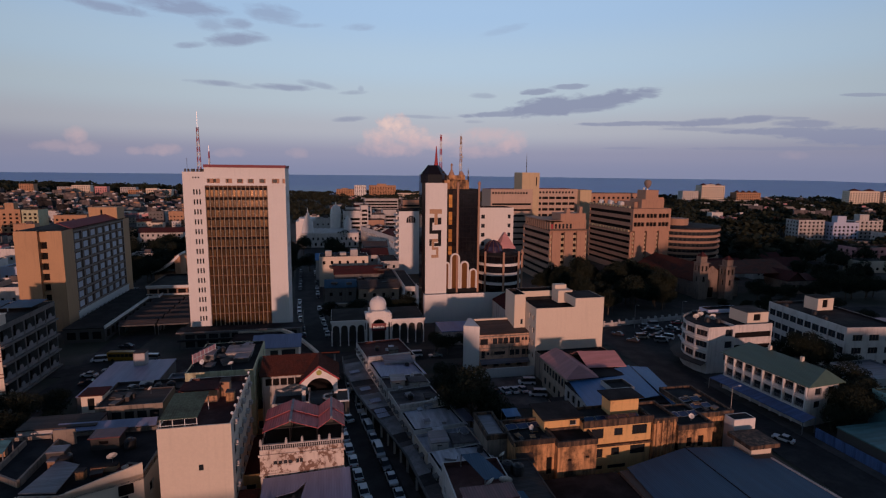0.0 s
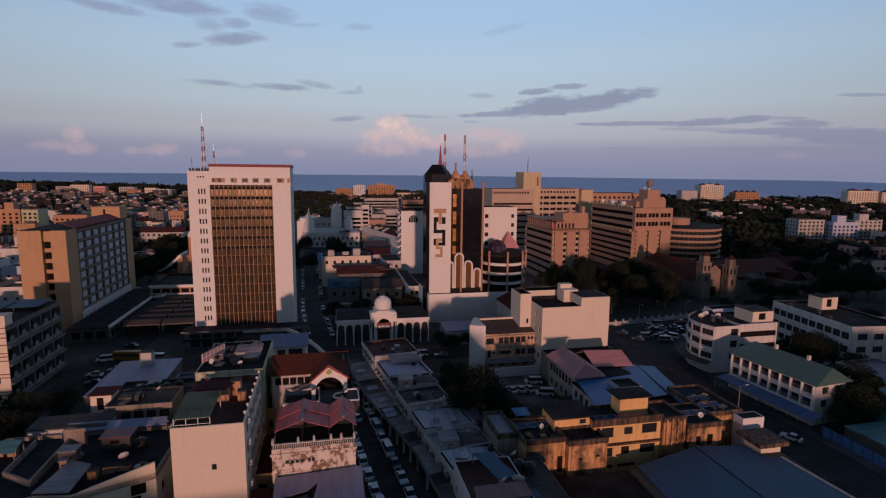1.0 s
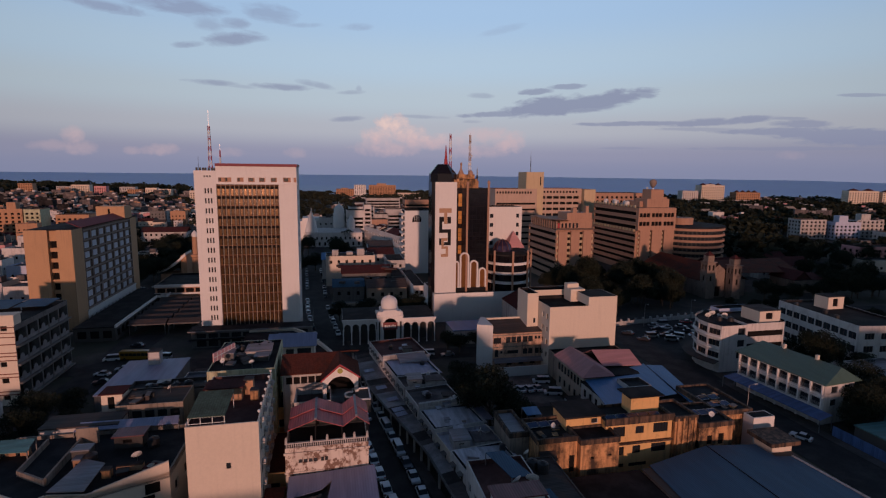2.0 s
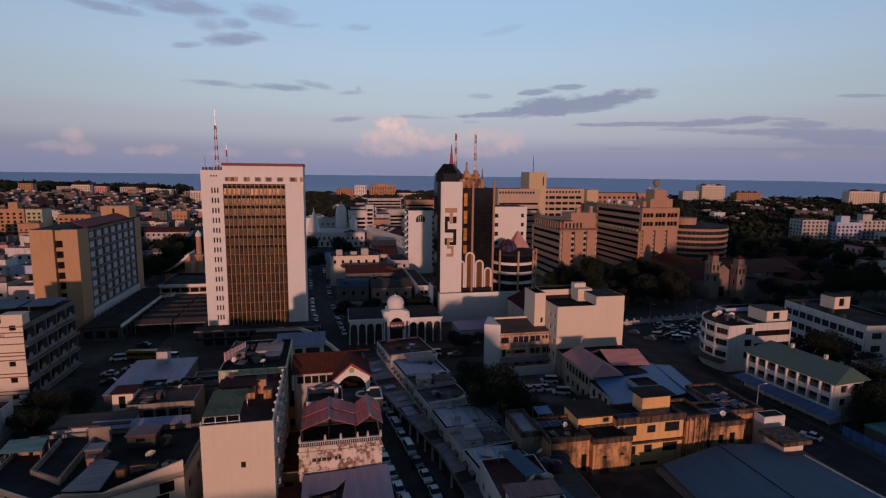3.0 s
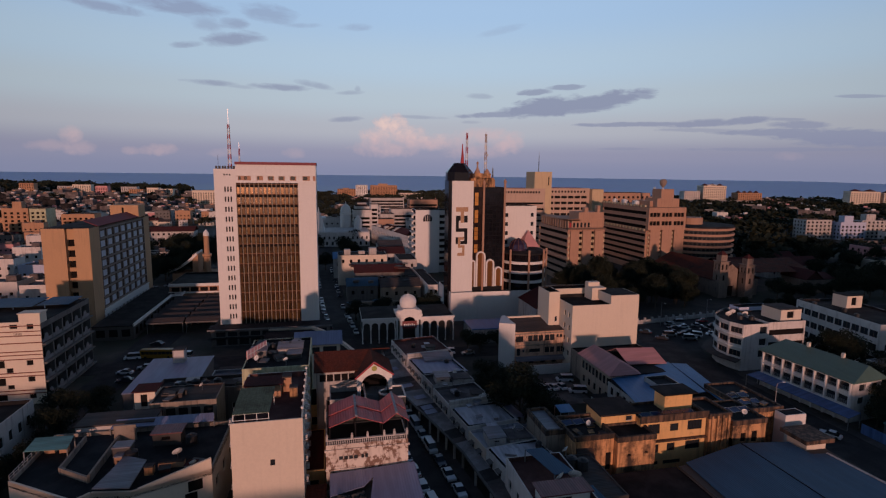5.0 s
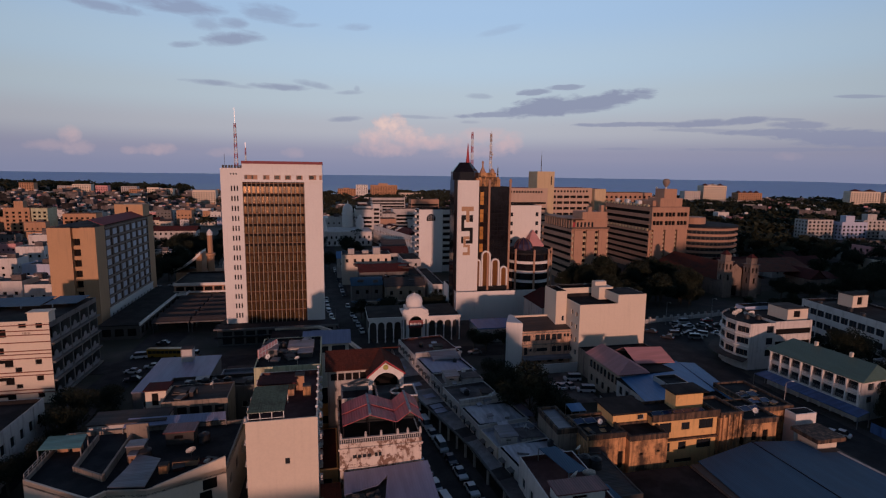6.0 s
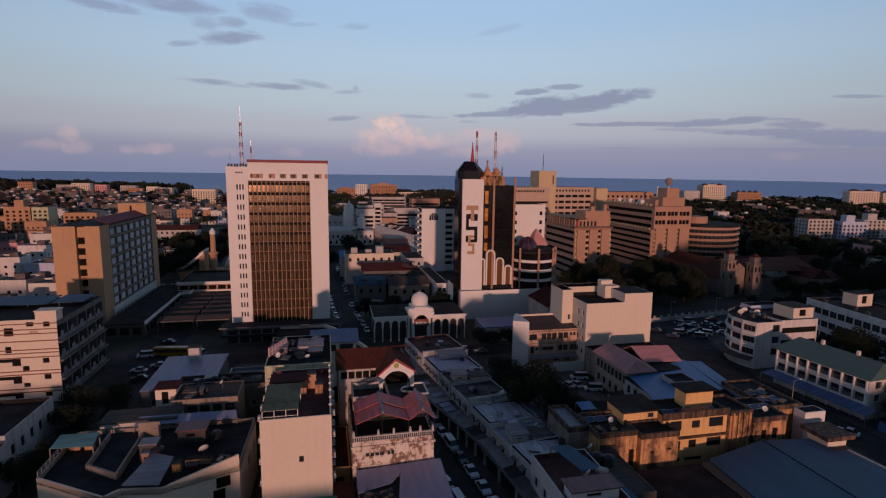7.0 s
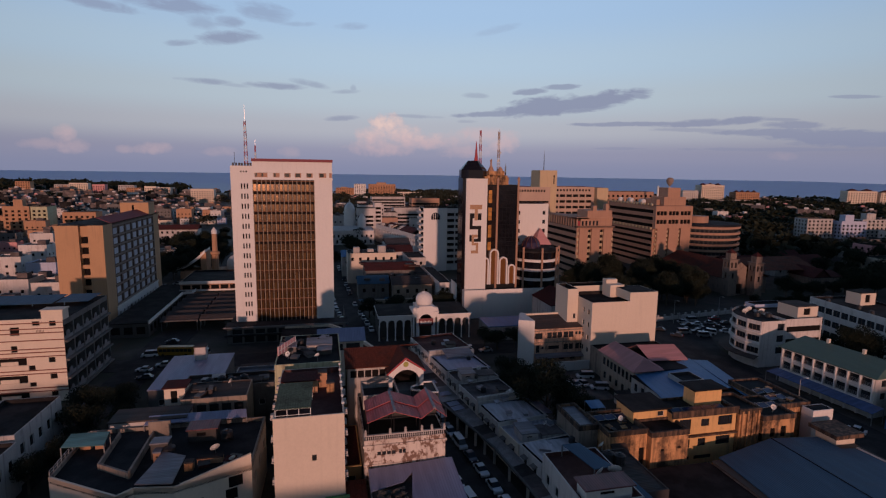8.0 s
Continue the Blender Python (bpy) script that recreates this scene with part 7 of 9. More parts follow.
    m.slab([(0.5, -0.3, 10.55), (15.9, -0.3, 10.55), (15.9, 8.8, 12.0), (0.5, 8.8, 12.0)], 0.12)
    part("sheet_roof", m, RUST_S, t, "dark rusty sheet roof")
    m = Mesh()
    m.box(0.0, 8.85, 10.4, 16.2, 9.4, 12.5)
    part("rear_parapet", m, CREAM, t, "pale rear parapet")
    m = Mesh()
    m.prism([(-4.2, 1.5), (-0.01, -0.15), (-0.01, 9.0), (-1.0, 9.0)], 0, 12.9)
    part("side_wall", m, WHITE, t, "white splayed side wall")
    m = Mesh()
    m.slab([(0.2, -1.8, 2.5), (15.7, -1.8, 2.5), (15.7, -0.003, 3.3), (0.2, -0.003, 3.3)], 0.12)
    part("awning", m, GREY_S, t)
    m = Mesh()
    for z in (6.4, 9.75):
        m.box(-0.05, -0.2, z, 15.95, -0.004, z + 0.25)
    part("string_course", m, GRIMY, t)
    building("low_annex", "low brown-stained annex below a white wall", "building", 54.2, 125.2, 20.0, 6.7, 6.4, GRIMY, BITUMEN, par=0.4)
    w5 = thing("yard_wall", "pale concrete yard wall of the car park", "wall", 36.0, 131.5)
    m = Mesh()
    m.box(0, 0, 0, 18.0, 0.3, 2.6)
    part("panel", m, WHITE, w5)
    b = building("white_block", "plain white block with a blank sunlit end wall", "building", 54.2, 132.0, 20.0, 14.0, 17.6, CREAM, BITUMEN, par=1.0, W=grid(8, 13.5, 2, 4, 3.6, 4, 1.1, 1.5))
    m = Mesh()
    m.box(11.4, 0.02, 18.55, 20.0, 9.0, 21.0)
    m.box(9.6, 7.5, 18.0, 14.0, 12.0, 21.6)
    m.box(9.6, 10.0, 21.6, 13.2, 12.0, 22.8)
    part("upper_wall", m, CREAM, b, "raised cream stair block")
    m = Mesh()
    m.box(11.7, 0.3, 21.0, 19.7, 8.7, 21.06)
    part("upper_roof", m, BITUMEN, b)
    building("white_block", "plain white rear block beside a hall", "building", 50.8, 140.0, 3.3, 8.0, 19.6, CREAM, BITUMEN, par=1.2, S=[(1.9, 8.0, 2.7, 9.6), (1.9, 12, 2.7, 13.6)])
    building("white_block", "plain white rear block with dark roof", "building", 54.2, 146.2, 14.0, 5.0, 19.0, CREAM, BITUMEN, par=1.2)


ochre_row()

# ---- right side of the wide road ----


def right_side():
    # curved corner building
    t = thing("curved_building", "white curved corner building with ribbon windows", "building", 0, 0)
    pts = [(101.6, 123.5), (100.3, 127.3), (100.3, 131.3), (101.9, 135.0), (104.7, 138.0), (108.4, 140.3), (113.0, 141.8), (118.0, 142.6)]
    wall, roofm = Mesh(), Mesh()
    for k, (a, b) in enumerate(zip(pts[1:], pts[:-1])):
        d = Vector((b[0] - a[0], b[1] - a[1]))
        L = d.length
        u = d.normalized()
        holes = [(0.35, z, L - 0.35, z + 1.7) for z in (3.9, 7.3, 10.5)]
        wall.facade(a, (u.x, u.y), L, 0, 13.3, holes, 0.25)
        n = Vector((u.y, -u.x))
        for h in holes:
            window(t, (a[0] + u.x * h[0] - n.x * 0.16, a[1] + u.y * h[0] - n.y * 0.16, h[1]), math.atan2(u.y, u.x), h[2] - h[0], 1.7, 3, BROWN_DARK, GLASS)
        for z in (3.0, 6.6, 9.9):
            lg = Mesh()
            lg.slab([(a[0], a[1], z + 0.25), (a[0] + n.x * 0.5, a[1] + n.y * 0.5, z + 0.25), (b[0] + n.x * 0.5, b[1] + n.y * 0.5, z + 0.25), (b[0], b[1], z + 0.25)], 0.3)
            part("ledge", lg, WHITE, t)
    wall.facade((101.6, 123.5), (1, 0), 8.5, 0, 13.3, [(5.4, z, 7.8, z + 2.0) for z in (3.6, 7.0, 10.4)], 0.3, 1)
    wall.facade((110.1, 123.5), (0, 1), 17, 0, 13.3)
    part("wall", wall, (WHITE_MID, GLASS), t)
    roofm.prism([(101.8, 123.7), (110.0, 123.7), (118, 128), *((x + 0.15, y - 0.15) for x, y in pts[:0:-1])], 12.6, 12.75)
    part("roof", roofm, SLATE, t)
    building("stair_wing", "white stair wing with open gallery", "building", 110.2, 124.0, 12.5, 13.0, 13.0, WHITE_MID, BITUMEN, par=0.4, S=[(0.3, 9.6, 12.2, 11.2), (0.3, 6.2, 12.2, 7.6), (0.3, 3.0, 12.2, 4.4)], glaze=False)
    hut(115.6, 125.6, 13.0, 7.0, 7.0, 3.3, CREAM, CEMENT, "cream roof room with a rust-red top", 0.1)
    building("rear_wing", "pale blue-white rear wing", "building", 112.6, 138.0, 12.0, 4.0, 13.6, BLUE_W, BITUMEN, par=0.5, S=grid(1, 11, 4, 10.8, 1, 1, 1.4, 1.6))
    for x, y in ((104.8, 133), (107.6, 134.8), (109.5, 132.0)):
        dish(x, y, 12.75, 0.9, 160)
    for x, y in ((106.5, 130.5), (109.0, 129.0), (108.0, 138.0), (110.5, 136.5)):
        water_tank(x, y, 12.75, 0.8, 1.4)
    c = thing("shop_awning", "dark curved shop awning over the pavement", "awning", 0, 0)
    m = Mesh()
    out = [(99.0, 122.5), (97.6, 127.3), (97.6, 132), (99.4, 136.6), (102.7, 140.0), (107.0, 142.8)]
    inn = [(101.5, 123.4), (100.2, 127.3), (100.2, 131.3), (101.8, 135.0), (104.6, 138.1), (108.3, 140.4)]
    for i in range(5):
        m.slab([(*out[i], 3.0), (*inn[i], 3.4), (*inn[i + 1], 3.4), (*out[i + 1], 3.0)][::-1], 0.15)
    part("sheet", m, RUST_S, c)
    # green-roofed shop house
    LONG = 22.6
    bays = grid(0.4, LONG - 0.4, 8, 7.0, 1, 1, 2.3, 1.9) + grid(0.4, LONG - 0.4, 8, 3.9, 1, 1, 2.3, 1.9)
    t = building("green_roof_building", "long white two-storey building with a green roof", "building", 101.6, 91.5, 9.0, LONG, 9.2, WHITE_MID, BITUMEN, yaw=5.7, par=0.0,
                 W=bays, S=[(2, 7, 4, 8.6), (6, 7, 8, 8.6), (2, 4, 4, 5.6), (6, 4, 8, 5.6)], win=(BLACK_T, GLASS), pw=0.9, depth=0.4)
    rl = Mesh()
    for z in (0.3, 0.6, 0.9):
        rl.box(-0.02, 0, z, 0.04, 2.3, z + 0.06)
    for k in range(6):
        rl.box(-0.02, 0.45 * k, 0, 0.04, 0.45 * k + 0.05, 0.95)
    rl = rl.data("balcony_rail", GREY_PALE)
    for x0, z0, x1, z1 in bays:
        part("balcony_rail", rl, None, t, "", (-0.05, LONG - x1, z0))
    m = Mesh()
    m.slab([(-1.0, -0.8, 9.5), (6.8, 1.6, 12.0), (6.8, LONG - 0.6, 12.0), (-1.0, LONG + 0.7, 9.5)], 0.15)
    m.slab([(6.8, 1.6, 12.0), (10.0, -0.8, 9.6), (10.0, LONG + 0.7, 9.6), (6.8, LONG - 0.6, 12.0)], 0.15)
    m.slab([(-1.0, -0.8, 9.5), (10.0, -0.8, 9.6), (6.8, 1.6, 12.0)], 0.15)
    part("sheet_roof", m, GREEN_S, t, "grey-green sheet roof")
    pm = Mesh()
    pm.box(-0.45, 0, 0, -0.003, 0.28, 9.2)
    pm = pm.data("pilaster", WHITE)
    for k in range(9):
        part("pilaster", pm, None, t, "", (0, 0.25 + 2.73 * k, 0))
    m = Mesh()
    for z in (3.55, 6.2, 6.65, 9.0):
        m.box(-0.42, 0, z, -0.004, LONG, z + 0.2)
    part("string_course", m, WHITE, t)
    for y in (7.0, 15.5):
        m = Mesh()
        m.box(6.4, y, 11.6, 7.1, y + 0.6, 13.0)
        part("roof_vent", m, CREAM, t)
    a = shed_roof("shop_awning", "long blue sheet awning over the shops", [(97.6, 88.4, 2.9), (101.2, 88.8, 3.6), (98.9, 114.4, 3.6), (95.6, 114.6, 2.9)], BLUE_A, 0.0, cat="awning")
    t = building("long_white_building", "long white three-storey office with ribbon windows", "building", 139.4, 116.0, 17.0, 31.0, 12.8, WHITE_MID, BITUMEN, yaw=-6.7, par=0.7,
                 W=grid(0.5, 30.5, 10, 9.4, 1, 1, 2.6, 2.0) + grid(0.5, 30.5, 10, 5.6, 1, 1, 2.6, 2.0) + grid(0.5, 30.5, 10, 2.0, 1, 1, 2.6, 1.9), S=grid(1, 16, 3, 2.2, 3.7, 3, 3.0, 1.8), win=(BROWN_DARK, GLASS))
    hut(150.4, 135.6, 12.8, 6.0, 5.0, 3.9, CREAM, BITUMEN, "cream roof room on a long office", 0.1)
    for x, y in ((144.0, 141.0), (145.5, 132.0), (143.0, 126.0)):
        water_tank(x, y, 12.8, 0.7, 1.2)
    building("low_wing", "low white wing below the office", "building", 128.0, 98.0, 13.0, 12.0, 6.0, WHITE_OLD, GREY_S, par=0.5, S=grid(1, 12, 3, 3, 1, 1, 2.0, 1.6), W=grid(1, 11, 3, 3, 1, 1, 1.6, 1.6))
    b = building("red_hall", "hall with a dull red pitched roof", "hall", 162.0, 112.0, 22.0, 30.0, 7.0, WHITE_OLD, BITUMEN, par=0.0)
    m = Mesh()
    m.gable(-0.5, -0.5, 22.5, 30.5, 7.1, 10.0, "x")
    part("sheet_roof", m, PINK_S, b, "dull red sheet roof")
    t = building("teal_building", "teal-walled building with a low green roof", "building", 117.0, 72.0, 20.0, 18.0, 8.0, TEAL, GREEN_S, par=0.3, W=grid(0.5, 17.5, 6, 4.2, 1, 1, 1.2, 1.9), S=grid(0.5, 19, 6, 4.2, 1, 1, 1.2, 1.9))
    building("depot_shed", "low depot under a dark teal roof", "shed", 101.5, 58.0, 15.0, 26.0, 3.6, GREY_DARK, TEAL_S, par=0.0)
    f = thing("site_fence", "blue sheet site fence along the road", "fence", 0, 0)
    for k in range(16):
        y = 52 + 2.2 * k
        m = Mesh()
        m.box(99.6, y, 0, 99.75, y + 2.1, 2.2)
        part("panel", m, BLUE_A, f)
    # park wall with railings
    f = thing("park_wall", "long cream park wall with pillars", "wall", 0, 0)
    m = Mesh()
    m.bar((99, 171.5, 0.9), (100, 171.5, 0.9), 0.1)
    a, b = Vector((80, 168.5)), Vector((178, 181))
    n = 30
    for k in range(n):
        p, q = a + (b - a) * k / n, a + (b - a) * (k + 1) / n
        w2 = Mesh()
        w2.slab([(p.x, p.y, 1.5), (q.x, q.y, 1.5), (q.x, q.y + 0.3, 1.5), (p.x, p.y + 0.3, 1.5)], 1.5)
        part("panel", w2, WHITE_OLD, f)
        w3 = Mesh()
        w3.box(p.x - 0.3, p.y - 0.2, 0, p.x + 0.3, p.y + 0.45, 2.3)
        part("pillar", w3, WHITE_OLD, f)


right_side()

# ---- government blocks and church beyond the park ----


def gov_blocks():
    # block with vertical fins
    X, Y, WD, D, H = 106.6, 246.0, 20.0, 37.0, 27.0
    t = thing("office_block", "brown concrete office block with ribbed bays", "building", X, Y, group="government offices")
    m = Mesh()
    m.facade((0, 0), (1, 0), WD, 0, H)
    m.facade((WD, 0), (0, 1), D, 0, H)
    m.facade((WD, D), (-1, 0), WD, 0, H)
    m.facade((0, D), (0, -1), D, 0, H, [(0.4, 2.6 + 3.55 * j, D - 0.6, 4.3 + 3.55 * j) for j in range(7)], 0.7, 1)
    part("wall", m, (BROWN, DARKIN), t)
    slat = Mesh()
    slat.box(-0.45, 0, 0, -0.003, D, 0.35)
    slat = slat.data("ledge", BROWN)
    for j in range(7):
        part("ledge", slat, None, t, "", (0, 0, 4.35 + 3.55 * j))
    bay = Mesh()
    bay.box(0, -1.2, 0, 4.6, -0.003, 25.0)
    bay = bay.data("bay", BROWN)
    tooth = Mesh()
    tooth.box(0, -0.9, 0, 0.75, -0.01, 1.35)
    tooth = tooth.data("window_hood", PALE_TAN)
    for k in range(3):
        part("bay", bay, None, t, "", (1.0 + 6.6 * k, 0, 1.5))
        for j in range(8):
            part("window_hood", tooth, None, t, "", (0.05 + 6.6 * k, 0, 3.2 + 2.9 * j))
            part("window_hood", tooth, None, t, "", (5.7 + 6.6 * k, 0, 3.2 + 2.9 * j))
    for k in range(3):
        m = Mesh()
        m.box(5.7 + 6.6 * k, -0.06, 1.5, 7.5 + 6.6 * k, -0.01, 26.0) if k < 2 else m.box(18.95, -0.06, 1.5, 19.6, -0.01, 26.0)
        part("window_strip", m, DARKIN, t)
    m = Mesh()
    m.box(0.2, 0.2, H - 0.2, WD - 0.2, D - 0.2, H + 0.1)
    m.box(-0.3, -1.3, H + 0.1, WD + 0.3, 0.4, H + 0.9)
    part("roof", m, BROWN_DARK, t)
    p = thing("roof_pergola", "brown rooftop storey with open concrete frame", "roof storey", X, Y + 2, H)
    for k in range(12):
        m = Mesh()
        m.box(0.3, 3 * k - 1.0, 0.1, 0.9, 3 * k - 0.4, 4.4)
        part("pier", m, BROWN, p)
    m = Mesh()
    m.box(0, -1.5, 4.4, 6.5, D - 3, 5.0)
    m.box(0, -1.5, 4.4, WD, 4, 5.2)
    m.box(2.5, -0.8, 0.1, WD, D - 4, 4.4)
    m.box(6, -1.0, 5.2, WD - 0.4, 10, 8.6)
    m.box(9, -1.0, 8.6, 11, 1.5, 11.0)
    m.box(16, -1.0, 8.6, 17.6, 1.5, 12.0)
    part("upper_wall", m, BROWN, p)
    for k in range(6):
        m = Mesh()
        m.box(1.2 + 2.0 * k, -0.85, 1.0, 2.2 + 2.0 * k, -0.81, 3.4)
        part("window", m, RED_T if k == 0 else GLASS, p)
    # block with flaring head and dish
    X, Y, WD, D, H = 164.5, 268.0, 23.5, 49.0, 36.6
    t = thing("office_block", "brown concrete office block with louvred floors", "building", X, Y, group="government offices")
    m = Mesh()
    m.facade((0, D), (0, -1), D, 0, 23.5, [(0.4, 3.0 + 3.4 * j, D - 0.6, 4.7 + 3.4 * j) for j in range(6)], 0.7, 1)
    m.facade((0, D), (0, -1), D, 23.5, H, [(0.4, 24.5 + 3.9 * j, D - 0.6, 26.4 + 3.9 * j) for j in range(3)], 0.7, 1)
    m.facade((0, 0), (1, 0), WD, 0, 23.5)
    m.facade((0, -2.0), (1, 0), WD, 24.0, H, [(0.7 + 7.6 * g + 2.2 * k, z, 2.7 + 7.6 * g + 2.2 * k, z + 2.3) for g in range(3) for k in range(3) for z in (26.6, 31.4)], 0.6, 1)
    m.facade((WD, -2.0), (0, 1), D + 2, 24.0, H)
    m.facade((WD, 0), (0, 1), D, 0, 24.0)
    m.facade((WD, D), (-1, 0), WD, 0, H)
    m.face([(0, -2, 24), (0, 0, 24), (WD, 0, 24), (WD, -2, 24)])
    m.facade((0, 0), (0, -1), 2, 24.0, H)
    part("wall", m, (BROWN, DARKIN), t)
    slat = Mesh()
    slat.box(-0.6, 0, 0, -0.003, D, 0.5)
    slat = slat.data("ledge", BROWN)
    for z in (4.75, 8.15, 11.55, 14.95, 18.35, 21.75, 26.5, 30.4, 34.3):
        part("ledge", slat, None, t, "", (0, 0, z))
    hood = Mesh()
    hood.box(-0.8, 0, 0, -0.01, 1.6, 1.2)
    hood = hood.data("window_hood", PALE_TAN)
    for k in range(14):
        part("window_hood", hood, None, t, "", (0, 1 + 3.5 * k, 23.2))
        part("window_hood", hood, None, t, "", (0, 1 + 3.5 * k, 36.7))
    pr = Mesh()
    pr.box(0, -1.6, 0, 6.2, -0.003, 24.0)
    pr = pr.data("pier", BROWN)
    for k in range(3):
        part("pier", pr, None, t, "", (1.8 + 7.6 * k, 0, 0))
        for j in range(9):
            part("window_hood", hood, None, t, "", (8.95 + 7.6 * k if k < 2 else 23.6, -1.2, 2.0 + 2.45 * j))
            if k == 0:
                part("window_hood", hood, None, t, "", (1.75, -1.2, 2.0 + 2.45 * j))
        m = Mesh()
        m.box(8.02 + 7.6 * k, -0.07, 0.5, min(9.38 + 7.6 * k, WD - 0.02), -0.01, 23.9)
        part("window_strip", m, DARKIN, t)
    m = Mesh()
    m.box(0.2, -1.8, H - 0.1, WD - 0.2, D - 0.2, H + 0.2)
    part("roof", m, BROWN_DARK, t)
    m = Mesh()
    m.box(4, 4, H + 0.2, 22, 20, H + 3.4)
    m.box(8.5, 0.5, H + 0.2, 16.5, 9, H + 10.2)
    m.box(6, 0, H + 0.2, 20, 12, H + 5.0)
    part("penthouse", m, BROWN, t)
    for k in range(5):
        water_tank(X + 2.0 + 2.6 * (k % 2), Y + 14 + 6 * k, H + 0.2, 1.5, 3.0, WHITE_T, "white water tank on a brown roof")
    m = thing("antenna_radome", "grey-green egg-shaped antenna radome on a roof stump", "antenna", X + 11.0, Y + 3.0, H + 10.2)
    q = Mesh()
    q.lathe(0, 0, [(0.35, 0), (0.3, 0.9)], 8)
    part("mount", q, STEEL, m)
    q = Mesh()
    q.lathe(0, 0, [(0.3, 0.85), (0.75, 1.3), (1.5, 2.3), (1.95, 3.5), (1.95, 4.5), (1.6, 5.2), (0.9, 5.6), (0.1, 5.7)], 18)
    smooth(part("shell", q, TAUPE, m))
    # drum-shaped office
    t = thing("round_office", "round brown office building with balcony rings", "building", 205.0, 280.0)
    m = Mesh()
    m.lathe(0, 0, [(20.0, 0), (20.0, 25.2)], 40)
    part("drum", m, GREY_DARK, t)
    for k in range(8):
        z = 1.0 + 3.25 * k
        m = Mesh()
        m.lathe(0, 0, [(20.0, z), (21.4, z), (21.4, z + 1.2), (20.0, z + 1.2)], 40)
        part("balcony_ring", m, BROWN, t)
        if k < 7:
            for i in range(26):
                a = radians(-172 + 166 * i / 25)
                w2 = Mesh()
                w2.box(-0.85, -0.06, 0, 0.85, 0.06, 1.6)
                ob = part("window", WIN.setdefault("round", w2.data("window", GLASS)), None, t, "", (20.06 * math.cos(a), 20.06 * math.sin(a), z + 1.1), a + math.pi / 2)
    m = Mesh()
    m.lathe(0, 0, [(21.6, 25.1), (21.6, 25.9), (20.0, 26.1)], 40)
    part("roof", m, SLATE, t)
    m = Mesh()
    m.lathe(-3, 0, [(6.5, 26), (6.5, 30.0)], 20)
    part("penthouse", m, BROWN, t)
    # yellow-brown hospital-like blocks behind
    b = building("hospital_block", "yellow-tan long block with rows of windows", "building", 106.0, 345.0, 30.0, 22.0, 44.0, PALE_PINK, TILE_D, par=0.8, S=[(1.0, 6 + 4.0 * j, 29.0, 7.3 + 4.0 * j) for j in range(8)] + [(1.0 + 2.0 * i, 41.5, 2.2 + 2.0 * i, 43.0) for i in range(13)], glaze=False)
    b = building("hospital_block", "yellow-tan stair tower above long blocks", "building", 128.6, 346.5, 12.6, 16.0, 55.0, PALE_TAN, CEMENT, par=1.2, S=[(10.0, 47, 10.8, 53)], glaze=False)
    b = building("hospital_block", "pale tan long block with rows of windows", "building", 138.2, 347.0, 32.0, 20.0, 44.3, PALE_PINK, TILE_D, par=0.8, S=[(0.8 + 5.0 * i, 6 + 4.0 * j, 5.0 + 5.0 * i, 7.8 + 4.0 * j) for i in range(6) for j in range(9)] + [(1.0 + 2.4 * i, 42.0, 2.4 + 2.4 * i, 43.4) for i in range(12)], glaze=False)
    b = building("hospital_block", "yellow end tower of a long block", "building", 170.3, 343.0, 8.5, 14.0, 44.0, PALE_TAN, TILE_D, par=0.6, glaze=False)
    lattice_mast("radio_mast", "thin grey roof aerial on a stair tower", 133.5, 352, 56.2, 11.0, 0.35, 3, 0.25, (STEEL, GREY_DARK))
    # church
    t = thing("church", "stone church with twin towers and red tiled roof", "church", 0, 0)
    for x0, y0, h, nm in ((160.0, 203.0, 16.4, "tower"), (171.0, 200.0, 15.0, "tower")):
        m = Mesh()
        for u, p in (((1, 0), (x0, y0)), ((0, 1), (x0 + 4.3, y0)), ((-1, 0), (x0 + 4.3, y0 + 4.3)), ((0, -1), (x0, y0 + 4.3))):
            m.facade(p, u, 4.3, 0, h, [(0.7, h - 3.6, 1.6, h - 1.2), (2.7, h - 3.6, 3.6, h - 1.2), (1.6, h - 8.5, 2.7, h - 6.0)], 0.5, 1)
        m.box(x0 - 0.3, y0 - 0.3, h - 4.4, x0 + 4.6, y0 - 0.004, h - 4.0)
        m.box(x0 + 0.6, y0 + 0.6, h, x0 + 3.7, y0 + 3.7, h + 3.0)
        part("tower", m, (CHURCH_ST, DARKIN), t)
        m = Mesh()
        m.lathe(x0 + 2.15, y0 + 2.15, [(2.4, h + 3.0), (0.15, h + 4.8)], 4, 45, 405)
        part("tower_roof", m, TILE_D, t)
        m = Mesh()
        m.slab([(x0 - 0.4, y0 - 0.4, h + 0.25), (x0 + 4.7, y0 - 0.4, h + 0.25), (x0 + 4.7, y0 + 4.7, h + 0.25), (x0 - 0.4, y0 + 4.7, h + 0.25)], 0.25)
        part("cornice", m, CHURCH_ST, t)
    m = Mesh()
    m.facade((164.3, 205.0), (1, 0), 6.7, 0, 12.5, [(1.9, 0.2, 4.8, 5.0)], 0.6, 1)
    m.face([(164.3, 205, 12.5), (171.0, 205, 12.5), (167.65, 205, 15.0)])
    part("west_front", m, (CHURCH_ST, DARKIN), t)
    m = Mesh()
    m.gable(160.0, 205.2, 184.0, 255.0, 7.5, 13.6, "y")
    m.slab([(176, 208, 10.4), (222, 214, 8.4), (226, 232, 12.6), (178, 228, 13.0)], 0.2)
    part("nave_roof", m, TILE_R, t, "dark red tiled nave roof")
    m = Mesh()
    m.box(161, 206, 0, 183, 254, 7.6)
    part("nave_wall", m, CHURCH_ST, t)
